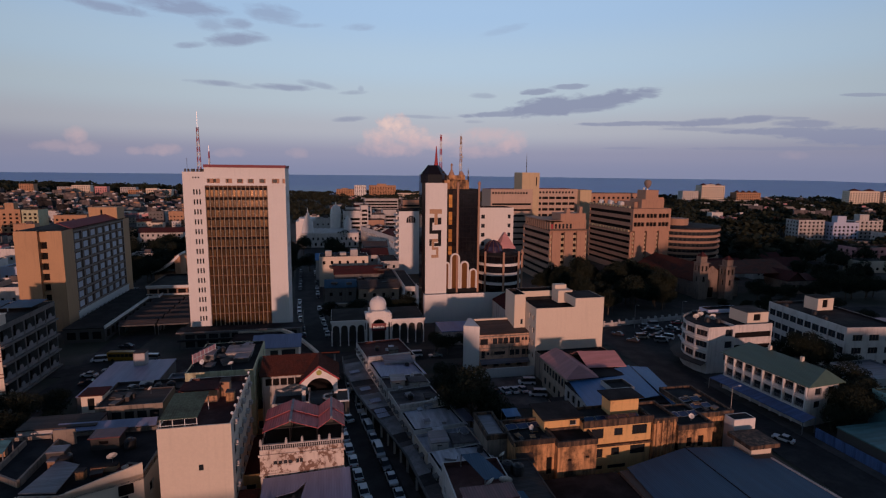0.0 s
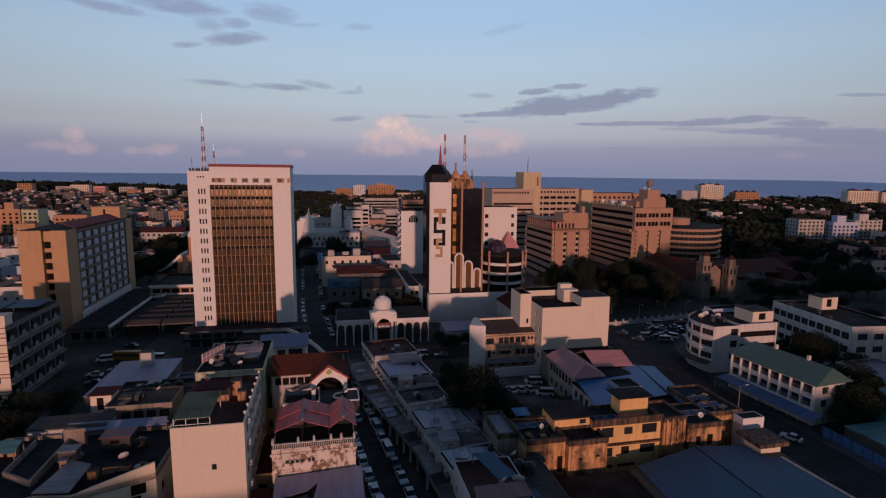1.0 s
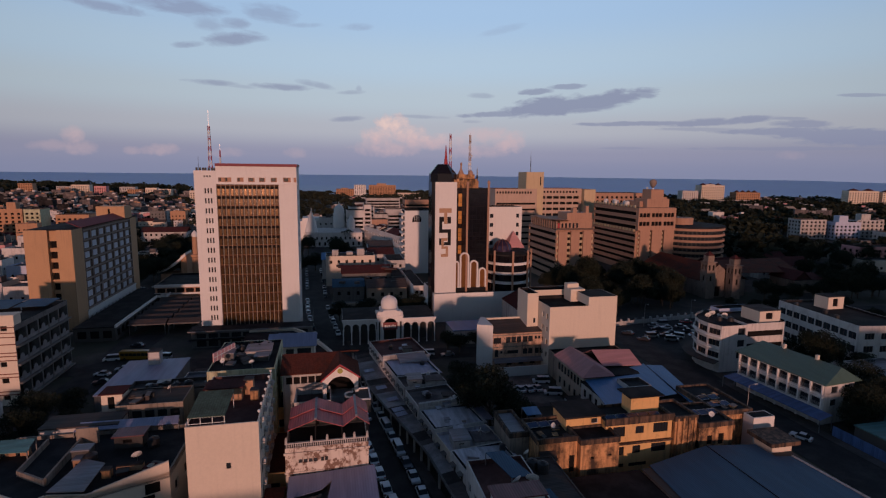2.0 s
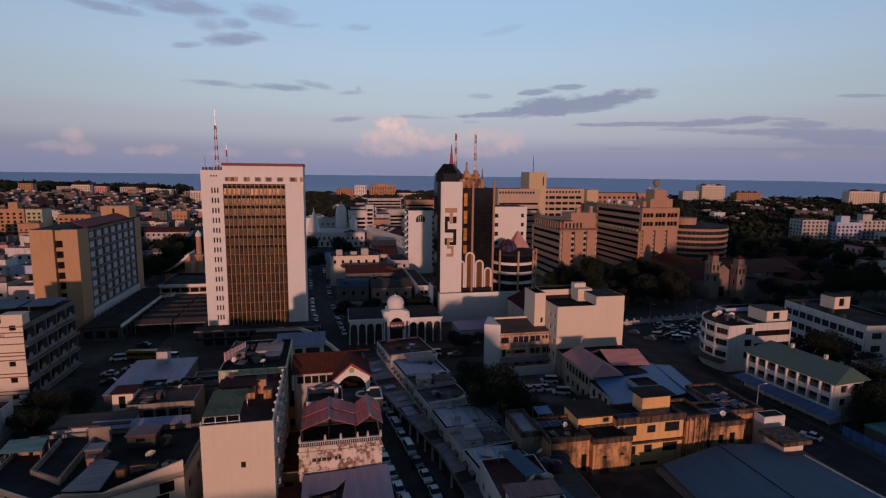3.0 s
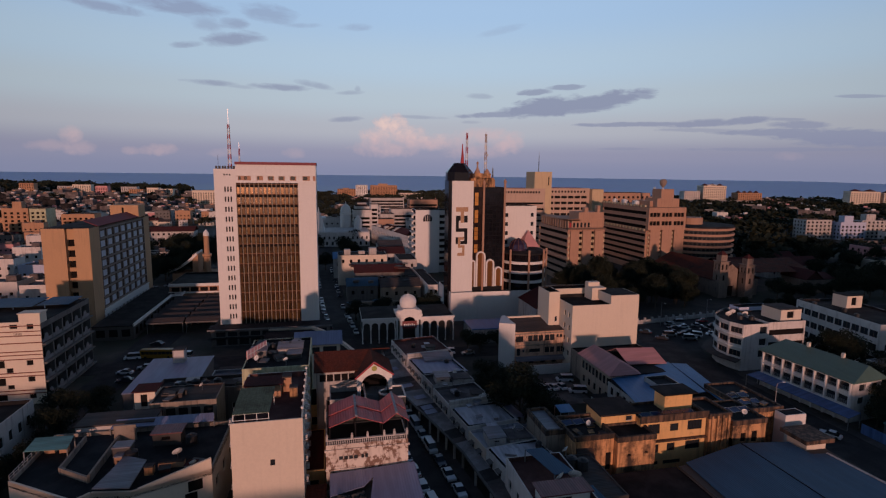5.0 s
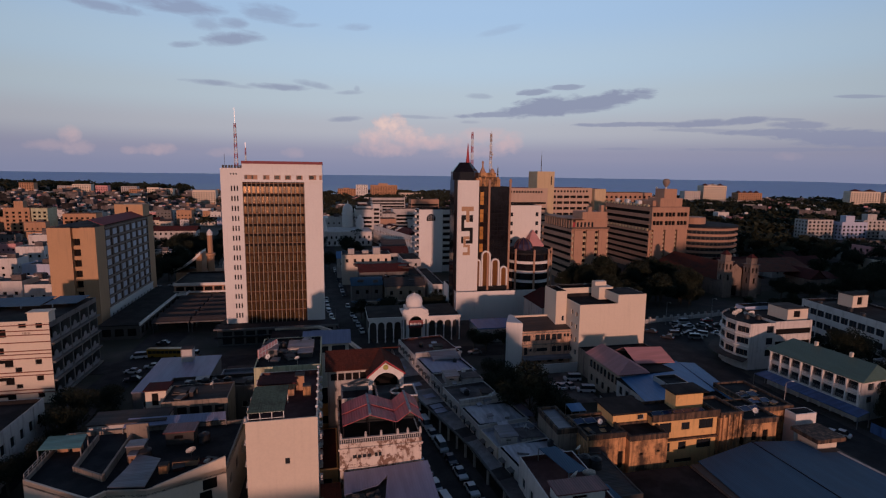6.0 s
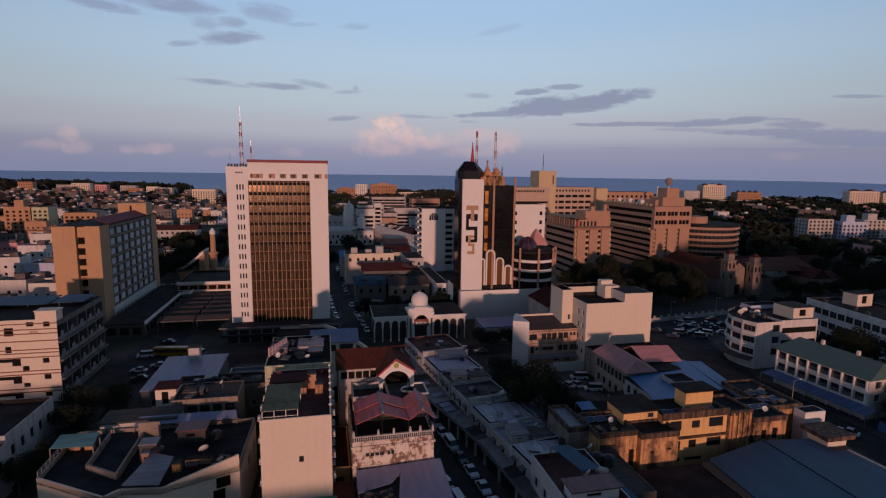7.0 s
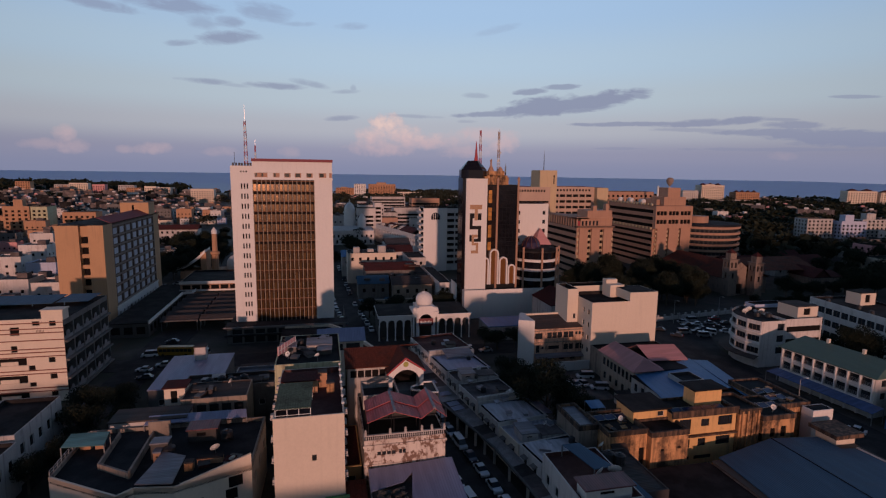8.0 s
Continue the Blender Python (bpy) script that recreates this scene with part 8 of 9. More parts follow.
    b = building("presbytery", "stone gabled house with red roof", "house", 209.0, 205.0, 17.0, 14.0, 6.4, CHURCH_ST, BITUMEN, par=0.0, S=[(3, 1.5, 4.4, 4.4), (7, 1.5, 8.4, 4.4), (12, 1.5, 13.4, 4.4)], glaze=False)
    m = Mesh()
    m.gable(-0.6, -0.6, 9.5, 14.6, 6.5, 10.6, "y")
    m.gable(9.0, -0.3, 17.5, 14.5, 6.5, 8.6, "x")
    m.face([(-0.3, 0.0, 6.4), (9.2, 0.0, 6.4), (4.45, 0.0, 10.3)])
    part("gable_roof", m, TILE_D, b)
    for x, y, w, d, h in ((196, 246, 26, 12, 6), (222, 240, 34, 14, 6.5), (240, 262, 22, 12, 6)):
        b = building("mission_house", "low house with a wide maroon tiled roof", "house", x, y, w, d, h, WHITE_OLD, BITUMEN, par=0.0, S=grid(1, w - 1, 6, 2, 1, 1, 1.2, 1.8), glaze=False, group="mission houses")
        m = Mesh()
        m.gable(-0.8, -0.8, w + 0.8, d + 0.8, h, h + 4.0, "x")
        part("tiled_roof", m, TILE_D, b)


gov_blocks()

# ---- white quarter with temples, slab hotel ----


def white_quarter():
    b = building("slab_block", "white slab block with balconied sides", "building", 35.8, 284.0, 13.0, 14.0, 33.6, WHITE, SLATE, par=0.9, S=[(4.2, 28.2, 9.2, 29.6)],
                 W=[(0.5, 2.6 + 3.3 * j, 13.5, 4.9 + 3.3 * j) for j in range(10)], glaze=False, depth=1.0)
    m = Mesh()
    pl = arch_poly(4.2, 9.2, 29.6, 32.1, 12)
    m.face([(x, -0.02, z) for x, z in pl])
    part("arched_window", m, GLASS, b)
    m = Mesh()
    for x in (5.3, 6.5, 7.7):
        m.box(x, -0.08, 28.2, x + 0.25, -0.03, 31.6)
    part("mullion", m, WHITE_MID, b)
    ledge = Mesh()
    ledge.box(-1.2, 0.2, 0, -0.004, 13.8, 0.9)
    ledge = ledge.data("balcony", WHITE_MID)
    for j in range(10):
        part("balcony", ledge, None, b, "", (0, 0, 1.75 + 3.3 * j))
    m = Mesh()
    for k in range(14):
        m.box(0.3 + 0.9 * k, 0.6, 34.5, 0.9 + 0.9 * k, 1.0, 36.2)
    part("roof_pergola", m, BLACK_T, b)
    b = building("slab_block", "white apartment wing with dark window bands", "building", 48.9, 285.5, 9.5, 14.0, 33.4, WHITE_MID, SLATE, par=0.9, S=grid(0.2, 9.3, 2, 3.6, 3.3, 9, 4.0, 1.7), glaze=False, depth=0.5)
    ledge = Mesh()
    ledge.box(0.1, -0.35, 0, 9.4, -0.004, 0.3)
    ledge = ledge.data("ledge", WHITE_MID)
    for j in range(10):
        part("ledge", ledge, None, b, "", (0, 0, 3.25 + 3.3 * j))
    # temple with white spire
    t = thing("temple", "white temple with tall ribbed spire and dome", "temple", -22, 398)
    m = Mesh()
    m.facade((0, 0), (1, 0), 42, 0, 10.2, grid(0.5, 41.5, 12, 5.4, 1, 1, 1.2, 2.0) + grid(0.5, 41.5, 10, 1.0, 1, 1, 1.4, 2.6), 0.4, 1)
    m.facade((42, 0), (0, 1), 40, 0, 10.2)
    m.facade((0, 40), (0, -1), 40, 0, 10.2)
    m.face([(0, 0, 10.2), (42, 0, 10.2), (42, 40, 10.2), (0, 40, 10.2)])
    for k in range(22):
        m.box(0.2 + 1.95 * k, -0.1, 10.2, 1.1 + 1.95 * k, 0.3, 11.1)
    part("wall", m, (WHITE_MID, DARKIN), t)
    m = Mesh()
    m.lathe(5, 10, [(4.9, 9.5), (4.6, 11), (4.0, 14), (3.0, 18), (2.0, 21.5), (1.2, 23.5), (1.4, 24.1), (0.6, 25), (0.12, 28.5)], 12)
    part("spire", m, WHITE, t, "white curved spire")
    m = Mesh()
    m.box(-4, 16, 0, 8, 36, 18)
    m.box(-2, 18, 18, 10, 34, 20)
    part("sanctum", m, WHITE, t)
    m = Mesh()
    m.lathe(26, 42, [(4.6, 0), (4.6, 20.5), (5.0, 20.7), (5.0, 21.6), (4.2, 21.8), (4.3, 23.4), (4.0, 25.2), (3.2, 27.0), (1.8, 28.4), (0.6, 29.0), (0.1, 31.6)], 16)
    m.lathe(35, 28, [(3, 0), (3, 16), (2.6, 18), (1.2, 20), (0.1, 21.5)], 12)
    part("dome_tower", m, WHITE, t, "white domed tower")
    for x, y, w, d, h, mt in ((9.8, 436, 14, 16, 23.6, WHITE_MID), (24, 437, 6, 14, 28, WHITE_MID), (30.2, 438, 13, 16, 15.8, BROWN), (13, 468, 22, 16, 24.5, WHITE_MID), (34, 466, 13, 20, 18, WHITE_OLD), (48, 500, 24, 16, 20, WHITE_OLD), (75, 560, 30, 18, 26, BROWN), (40, 640, 40, 20, 24, WHITE_OLD)):
        building("white_house_block", "white storeyed block with dark window bands", "building", x, y, w, d, h, mt, CEMENT, par=0.8, S=[(0.8, 3 + 3.4 * j, w - 0.8, 4.9 + 3.4 * j) for j in range(int(h / 3.4) - 1)], W=[(0.8, 3 + 3.4 * j, d - 0.8, 4.9 + 3.4 * j) for j in range(int(h / 3.4) - 1)], glaze=False, group="white quarter blocks")
    # long white houses stepping back beside the street
    b = building("white_house", "long white terrace of houses with worn roofs", "house", 40.5, 342.0, 14.0, 78.0, 13.0, WHITE_MID, RUST_S, yaw=13.0, par=0.6, W=grid(0.5, 77.5, 22, 8.8, 1, 1, 1.2, 1.8) + grid(0.5, 77.5, 18, 4.6, 1, 1, 1.1, 1.6), S=grid(0.5, 13.5, 4, 8.8, 1, 1, 1.3, 1.8), glaze=False, group="street houses")
    m = Mesh()
    m.gable(1.0, 6.0, 13.0, 30.0, 13.6, 16.6, "y")
    m.gable(2.0, 48.0, 12.0, 62.0, 13.6, 16.0, "y")
    part("tiled_roof", m, TILE_D, b, "dark maroon tiled roofs")
    m = Mesh()
    for k in range(7):
        m.box(1.5 + 4 * (k % 3), 31 + 6.2 * k, 13.0, 4.4 + 4 * (k % 3), 34 + 6.2 * k, 14.8 + 0.5 * (k % 2))
    part("roof_room", m, WHITE_OLD, b)
    for x, y, w, d, h, wall, rf in ((-6, 258, 23.5, 12, 14.4, CREAM, None), (1, 238, 22, 14, 9.5, GREY, TILE_D), (-3, 226, 13, 11, 6.0, GREY, BLUE_S2), (11, 222, 17, 13, 6.0, STONE, RUST_S), (-8, 276, 20, 14, 10, WHITE_OLD, BLUE_S), (29.5, 214, 5, 38, 8, WHITE_MID, CEMENT), (24, 262, 9, 20, 11, WHITE_OLD, CEMENT), (22, 238, 7, 20, 7.5, GREY, TILE_R), (16, 284, 14, 16, 11, WHITE_OLD, TILE_D), (18, 306, 14, 18, 12, WHITE_OLD, RUST_S)):
        b = building("street_house", "old plastered house with a patched pitched roof", "house", x, y, w, d, h, wall, BITUMEN, par=0.2, S=grid(0.5, w - 0.5, max(2, int(w / 3.5)), h - 3.5, 1, 1, 1.2, 1.6), glaze=False, group="street houses")
        m = Mesh()
        if rf and w > 9:
            m.gable(-0.4, -0.4, w + 0.4, d + 0.4, h + 0.2, h + 2.8, "x")
            part("sheet_roof", m, rf, b)
        elif rf is None:
            m.box(3.0, 3.0, h, 6.0, 6.0, h + 2.6)
            m.box(15.0, 2.0, h, 18.5, 6.5, h + 3.2)
            m.box(10, 5, h, 13, 8, h + 1.4)
            part("roof_room", m, WHITE_OLD, b)
    building("yard_wall", "long tan yard wall behind the arcade", "wall", 2.0, 205.0, 30.0, 0.6, 4.0, STONE, STONE, par=0.0)

    clutter("roof_box", "weathered box with a loose sheet cover on a roof", "roof clutter", 0, 238, 24, 250, 11.0, 9, (GREY_DARK, RUST_S, TILE_D), 0.6, 1.8)
    clutter("roof_box", "weathered box with a loose sheet cover on a roof", "roof clutter", -3, 224, 27, 234, 7.4, 9, (GREY_DARK, RUST_S, GREY), 0.5, 1.6)
    clutter("yard_stall", "low patched market stall", "stall", -2, 207, 29, 220, 0.0, 14, (RUST_S, GREY_DARK, BLUE_S2, GREY_S), 1.0, 2.6)


white_quarter()

# ---- far town: houses, beach hotels ----


def far_house(name, label, w, d, h, wall, roof, pitched, group):
    t = thing(name, label, "house", 0, -5000, group=group)
    m = Mesh()
    rows = max(1, int(h / 3.3))
    for u, p, L in (((1, 0), (0, 0), w), ((0, 1), (w, 0), d), ((-1, 0), (w, d), w), ((0, -1), (0, d), d)):
        n = max(2, int(L / 3.2))
        m.facade(p, u, L, 0, h + (0.6 if not pitched else 0), grid(0.4, L - 0.4, n, 1.3, 3.3, rows, 1.15, 1.25), 0.3, 1)
    part("wall", m, (wall, DARKIN), t)
    m = Mesh()
    if pitched:
        m.gable(-0.5, -0.5, w + 0.5, d + 0.5, h, h + 2.6, "x", 0.2)
        m.face([(0, 0, h), (0, d, h), (0, d / 2, h + 2.4)])
        m.face([(w, 0, h), (w, d / 2, h + 2.4), (w, d, h)])
    else:
        m.box(0.1, 0.1, h - 0.2, w - 0.1, d - 0.1, h)
        m.box(w * 0.5, d * 0.4, h, w * 0.8, d * 0.7, h + 2.2)
    part("roof", m, roof, t)
    return t


protos = [far_house("town_house", "small white town house with flat roof", 11, 9, 7, WHITE_MID, TOWN_ROOF, False, "town houses"),
          far_house("town_house", "grey-white town house with rusty pitched roof", 13, 9, 6, CREAM, RUST_S, True, "town houses"),
          far_house("town_house", "tall white town house with flat roof", 12, 10, 12.5, WHITE_MID, TOWN_ROOF, False, "town houses"),
          far_house("town_house", "orange plastered apartment house", 14, 10, 13, ORANGE_W, TOWN_ROOF, False, "town houses"),
          far_house("town_house", "low cream house with maroon tiled roof", 14, 10, 5.5, CREAM, TILE_D, True, "town houses"),
          far_house("town_house", "pink plastered town house", 13, 9, 9, PINK, TOWN_ROOF, False, "town houses"),
          far_house("town_house", "grey concrete apartment house", 15, 11, 15, GREY, BITUMEN, False, "town houses"),
          far_house("town_house", "pale blue town house with flat roof", 12, 10, 9, BLUE_W, TOWN_ROOF, False, "town houses"),
          far_house("town_house", "brown plastered town house with grey roof", 12, 9, 7.5, STONE, TOWN_ROOF, True, "town houses")]
rng = random.Random(11)
placed = []


HOUSES = []


def put_house(k, x, y, yaw, s=1.0):
    placed.append((x, y))
    HOUSES.append((k, x, y, pose(x, y, 0, 0, 0, yaw) @ Matrix.Diagonal((s, s, s, 1))))


# dense quarter
for j in range(34):
    for i in range(21):
        y = 262 + j * 22 + rng.uniform(-5, 5)
        x = -0.36 * y - 62 + i * 17.5 - 120 + rng.uniform(-3, 3) - j * 3.4
        if x > -0.09 * y - 26 or (x > -150 and y < 470) or rng.random() < 0.06 or (-200 < x < -60 and 480 < y < 560) or (-280 < x < -238 and 470 < y < 520):
            continue
        put_house(rng.choice([0, 0, 1, 2, 2, 3, 3, 4, 5, 7, 8, 8, 6]), x, y, rng.choice([0, 0, 8, -10, 15]), rng.uniform(0.65, 1.05))
# quarter beyond the white temples
for j in range(9):
    for i in range(12):
        y = 540 + j * 62 + rng.uniform(-16, 16)
        x = -30 + i * 33 + (y - 540) * 0.12 + rng.uniform(-10, 10)
        if rng.random() < 0.42:
            continue
        put_house(rng.choice([0, 1, 1, 4, 4, 2, 8, 5]), x, y, rng.uniform(-20, 20), rng.uniform(0.8, 1.2))
# shore suburbs out to the headland
for k in range(330):
    y = rng.uniform(960, 1560)
    x = y * rng.uniform(-0.85, -0.16)
    if inland(x, y + 40) and rng.random() < 1.25 - (y - 960) / 700:
        put_house(rng.choice([0, 0, 1, 2, 3, 3, 4, 5, 8]), x, y, rng.uniform(-25, 25), rng.uniform(0.9, 1.35))
# villas among trees
for k in range(120):
    y = rng.uniform(240, 980)
    x = y * rng.uniform(0.78, 1.5)
    if not inland(x, y + 60) or (x < 540 and y < 440):
        continue
    put_house(rng.choice([0, 1, 2, 4, 4, 8, 5]), x, y, rng.uniform(-40, 40), rng.uniform(0.9, 1.3))
# left foot of the hotel
for x, y, k in ((-128, 168, 2), (-112, 176, 0), (-142, 186, 0), (-126, 192, 5), (-118, 214, 2), (-134, 222, 2), (-150, 206, 0), (-160, 240, 2), (-140, 250, 0), (-122, 256, 0), (-176, 262, 2), (-150, 278, 7), (-130, 290, 0), (-200, 250, 0), (-190, 285, 7), (-168, 310, 2), (-145, 322, 0), (-112, 330, 0), (-100, 352, 4), (-64, 345, 4)):
    put_house(k, x, y, rng.uniform(-8, 8), rng.uniform(0.95, 1.15))
# more of the white quarter
for x, y, k in ((-8, 438, 0), (8, 448, 2), (-14, 470, 2), (2, 486, 0), (-24, 500, 2), (14, 520, 2), (-6, 530, 0), (30, 540, 2), (-22, 548, 0), (40, 425, 0), (54, 440, 2), (62, 470, 0), (44, 410, 4), (60, 400, 8), (20, 430, 0), (66, 520, 2), (84, 500, 0)):
    put_house(k, x, y, rng.uniform(-6, 6), rng.uniform(0.95, 1.25))
HOUSES.sort(key=lambda h: h[1] ** 2 + h[2] ** 2)
for k, x, y, mt in HOUSES[:270]:
    copy_thing(protos[k], mt)
for k, p in enumerate(protos):
    walls, roofs = Mesh(), Mesh()
    for kk, x, y, mt in HOUSES[270:]:
        if kk != k:
            continue
        for child in p.children:
            tgt = walls if child.name.startswith("wall") else roofs
            n = len(tgt.v)
            tgt.v.extend(tuple(mt @ v.co) for v in child.data.vertices)
            for q in child.data.polygons:
                tgt.f.append(tuple(n + i for i in q.vertices))
                tgt.s.append(q.material_index)
    if walls.v:
        o = thing("far_houses", "crowded far " + p["label"].replace("town house", "town houses"), "houses", 0, 0, kind="stuff")
        part("wall", walls, tuple(p.children[0].data.materials), o)
        part("roof", roofs, p.children[1].data.materials[0], o)
for p in protos:
    p.location = (-720 + 30 * protos.index(p), 560, 0)


def apartment(name, label, x, y, w, d, h, wall, yaw=0.0, storey=3.2, extra=0.0, caps=0):
    b = building(name, label, "apartment building", x, y, w, d, h, wall, CEMENT, yaw=yaw, par=0.9, S=grid(0.4, w - 0.4, max(3, int(w / 4)), 1.4, storey, int(h / storey), 2.0, 1.7), W=grid(0.4, d - 0.4, max(2, int(d / 4)), 1.4, storey, int(h / storey), 2.0, 1.7), glaze=False, depth=0.5)
    ledge = Mesh()
    ledge.box(0.5, -1.0, 0, w - 0.5, -0.004, 0.9)
    ledge = ledge.data("balcony", wall)
    for j in range(int(h / storey)):
        part("balcony", ledge, None, b, "", (0, 0, 0.4 + storey * j))
    if extra:
        m = Mesh()
        m.box(w * 0.3, d * 0.3, h, w * 0.65, d * 0.7, h + extra)
        part("lift_house", m, wall, b)
    if caps:
        for k in range(caps):
            m = Mesh()
            m.lathe(w * (k + 0.5) / caps, d * 0.45, [(w * 0.42 / caps, h + 0.9), (w * 0.3 / caps, h + 2.8), (0.2, h + 5.0)], 4, 45, 405)
            part("roof_cap", m, TILE_D, b)
    return b


apartment("apartment_block", "orange apartment block with balconies", -270, 500, 19, 16, 21.5, ORANGE_W, extra=6)
apartment("apartment_block", "faded green apartment block", -250.5, 501, 12, 16, 21, GREEN_W)
apartment("apartment_block", "orange apartment block beside low houses", -236, 520, 26, 14, 15, ORANGE_W)
apartment("villa_block", "white villa block with maroon roof", -186, 680, 38, 18, 9, WHITE)
apartment("beach_hotel", "pale multi-storey beach hotel", -230, 955, 36, 18, 22, CREAM)
for x, y, w, h, mt in ((-402, 1190, 26, 16, ORANGE_W), (-372, 1200, 22, 19, CREAM), (-346, 1195, 24, 17, CREAM), (-430, 1230, 30, 20, WHITE_OLD), (-470, 1210, 22, 22, PINK), (-520, 1230, 34, 24, CREAM), (-620, 1240, 26, 26, ORANGE_W), (-560, 1260, 30, 20, WHITE_OLD)):
    apartment("shore_apartment", "shore apartment block catching warm light", x, y, w, 16, h, mt)
apartment("beach_hotel", "orange terracotta beach hotel", 14, 1290, 42, 20, 16, ORANGE_W, extra=3)
apartment("beach_hotel", "tall white apartment tower by the sea", 56, 1270, 27, 20, 26, WHITE)
apartment("beach_hotel", "broad orange beach hotel by the sea", 93, 1300, 64, 24, 25, ORANGE_W, extra=5)
apartment("beach_hotel", "long low cream beach building", 158, 1260, 100, 20, 8, CREAM)
apartment("beach_tower", "white apartment tower above the trees", 696, 896, 44, 26, 37, CREAM, -12, extra=3, caps=3)
apartment("beach_tower", "white lower wing of an apartment tower", 662, 905, 30, 22, 26, WHITE_MID, -12)
apartment("beach_tower", "white terrace of apartments", 690, 880, 90, 14, 10, WHITE_OLD, -12)
apartment("beach_tower", "orange apartment block with gabled top", 764, 884, 46, 24, 24, ORANGE_W, -12, caps=4)
apartment("beach_apartments", "cream stepped apartment building by the sea", 898, 772, 46, 26, 31, CREAM, -25, caps=2)
apartment("beach_apartments", "cream stepped apartment wing by the sea", 945, 750, 66, 26, 29, CREAM, -25, caps=3)
apartment("white_flats", "white flats with blue-grey trim", 405, 392, 24, 16, 16.5, WHITE_OLD, -8)
apartment("white_flats", "pale blue flats with stair towers", 431, 382, 24, 16, 15, BLUE_W, -8, extra=6)
apartment("white_flats", "white flats with long balconies", 459, 386, 26, 16, 16, WHITE_OLD, -8, extra=6)
apartment("low_flats", "low white and grey flats with balconies", 448, 350, 36, 14, 9, WHITE_OLD, -8)
apartment("low_flats", "tan low flats beside trees", 490, 360, 26, 14, 13, TAN, -8)
apartment("pink_house", "pink plastered storeyed house", 322, 268, 36, 14, 10.5, PINK, -6)
apartment("low_flats", "low white block among trees", 282, 292, 32, 10, 7, WHITE_OLD, -6)
apartment("low_flats", "grey and white house beside trees", 352, 300, 24, 14, 10, GREY, -6)
apartment("low_flats", "cream house beside trees", 300, 246, 22, 12, 6, CREAM, -6)
t = thing("water_tower", "red and white striped beacon tower", "tower", 230, 360)
for k in range(5):
    m = Mesh()
    m.lathe(0, 0, [(1.4 - 0.15 * k, 6 + 8 * k), (1.25 - 0.15 * k, 14 + 8 * k)], 12)
    part("band", m, RED_T if k % 2 else WHITE_T, t)
m = Mesh()
m.lathe(0, 0, [(1.6, 0), (1.4, 6)], 12)
part("base", m, WHITE_OLD, t)
for x, y, w, d, h, mt in ((190, 380, 50, 20, 40, BROWN), (245, 400, 30, 18, 36, ORANGE_W), (210, 440, 40, 18, 34, CREAM)):
    apartment("town_block", "brown town block beyond the offices", x, y, w, d, h, mt)

# ---- unseen blocks behind the camera, heights set for the shade they cast ----
rng = random.Random(3)
SHADE_SKYLINE = [(-145, 31.0), (-75, 19.0), (-41, 22.0), (-9, 18.0), (10, 23.0), (63, 14.0), (108, 20.0), (146, 26.5), (900, 41.0)]
for k in range(38):
    x = -340 + 17.2 * k
    h = next(v for lim, v in SHADE_SKYLINE if x + 7 < lim) + rng.uniform(-1.2, 1.2)
    building("back_block", "plain plastered city block", "building", x, -82.0, 16.4, 22, h - 0.8, (CREAM, GREY, WHITE_OLD, STONE)[k % 4], BITUMEN, par=0.8, N=grid(0.5, 15, 4, 3, 3.4, max(1, int(h / 3.4) - 1), 1.4, 1.5), glaze=False, group="blocks behind")
    if k % 3 == 1:
        water_tank(x + 8, -63, h - 0.8, 1.2, 2.4)

# unseen tower added to keep the trees by the car park in shade
building("back_block", "unseen tall block that shades the trees", "building", -1.0, -108.0, 10.4, 22, 28.0, CREAM, BITUMEN, par=0.8, N=grid(0.5, 10, 3, 3, 3.4, 7, 1.4, 1.5), glaze=False, group="blocks behind")

# ---- trees ----


def tree_mesh(seed, hgt, spread, leaves):
    r = random.Random(seed)
    trunk, crown = Mesh(), Mesh()
    trunk.lathe(0, 0, [(0.32, 0), (0.22, hgt * 0.3), (0.16, hgt * 0.5)], 7)
    lobes = []
    for k in range(8):
        a = k * 2.4 + r.uniform(-0.4, 0.4)
        q = spread * r.uniform(0.25, 0.72)
        c = Vector((q * math.cos(a), q * math.sin(a), hgt * r.uniform(0.48, 0.86)))
        lobes.append((c, spread * r.uniform(0.3, 0.5)))
        trunk.bar((0, 0, hgt * r.uniform(0.25, 0.42)), tuple(c * 0.92), 0.16)
    lobes.append((Vector((0, 0, hgt * 0.85)), spread * 0.45))
    for k in range(leaves):
        c, rad = lobes[k % len(lobes)]
        d = Vector((r.gauss(0, 1), r.gauss(0, 1), r.gauss(0, 1))).normalized()
        p = c + Vector((d.x, d.y, d.z * 0.7)) * rad * (0.35 + 0.8 * r.random() ** 0.6)
        s = r.uniform(0.08, 0.2) * (spread / 5.0) ** 0.7
        e = Euler((r.uniform(-1.1, 1.1), r.uniform(-1.1, 1.1), r.uniform(0, 6.3))).to_matrix()
        crown.face([p + e @ Vector(v) for v in ((-s, -s * 0.5, 0), (s, -s * 0.6, 0.1 * s), (s * 1.2, s * 0.5, -0.1 * s), (-s * 0.7, s * 0.7, 0.15 * s))])
    return trunk.data("trunk", BARK), crown


KINDS = []
for k, (hgt, spread, n, mt) in enumerate(((9, 5.0, 6500, LEAF), (12, 6.2, 7500, LEAF), (7, 4.2, 5000, LEAF2), (14, 7.5, 9500, LEAF))):
    tm, cm = tree_mesh(20 + k, hgt, spread, n)
    t = thing("tree", ("broad dark-green tree in deep shade", "tall dark-green tree in the park", "small olive-green town tree", "large spreading dark tree")[k], "tree", -700 - 20 * k, 520, group="trees")
    part("trunk", tm, None, t)
    part("crown", cm, mt, t)
    KINDS.append(t)
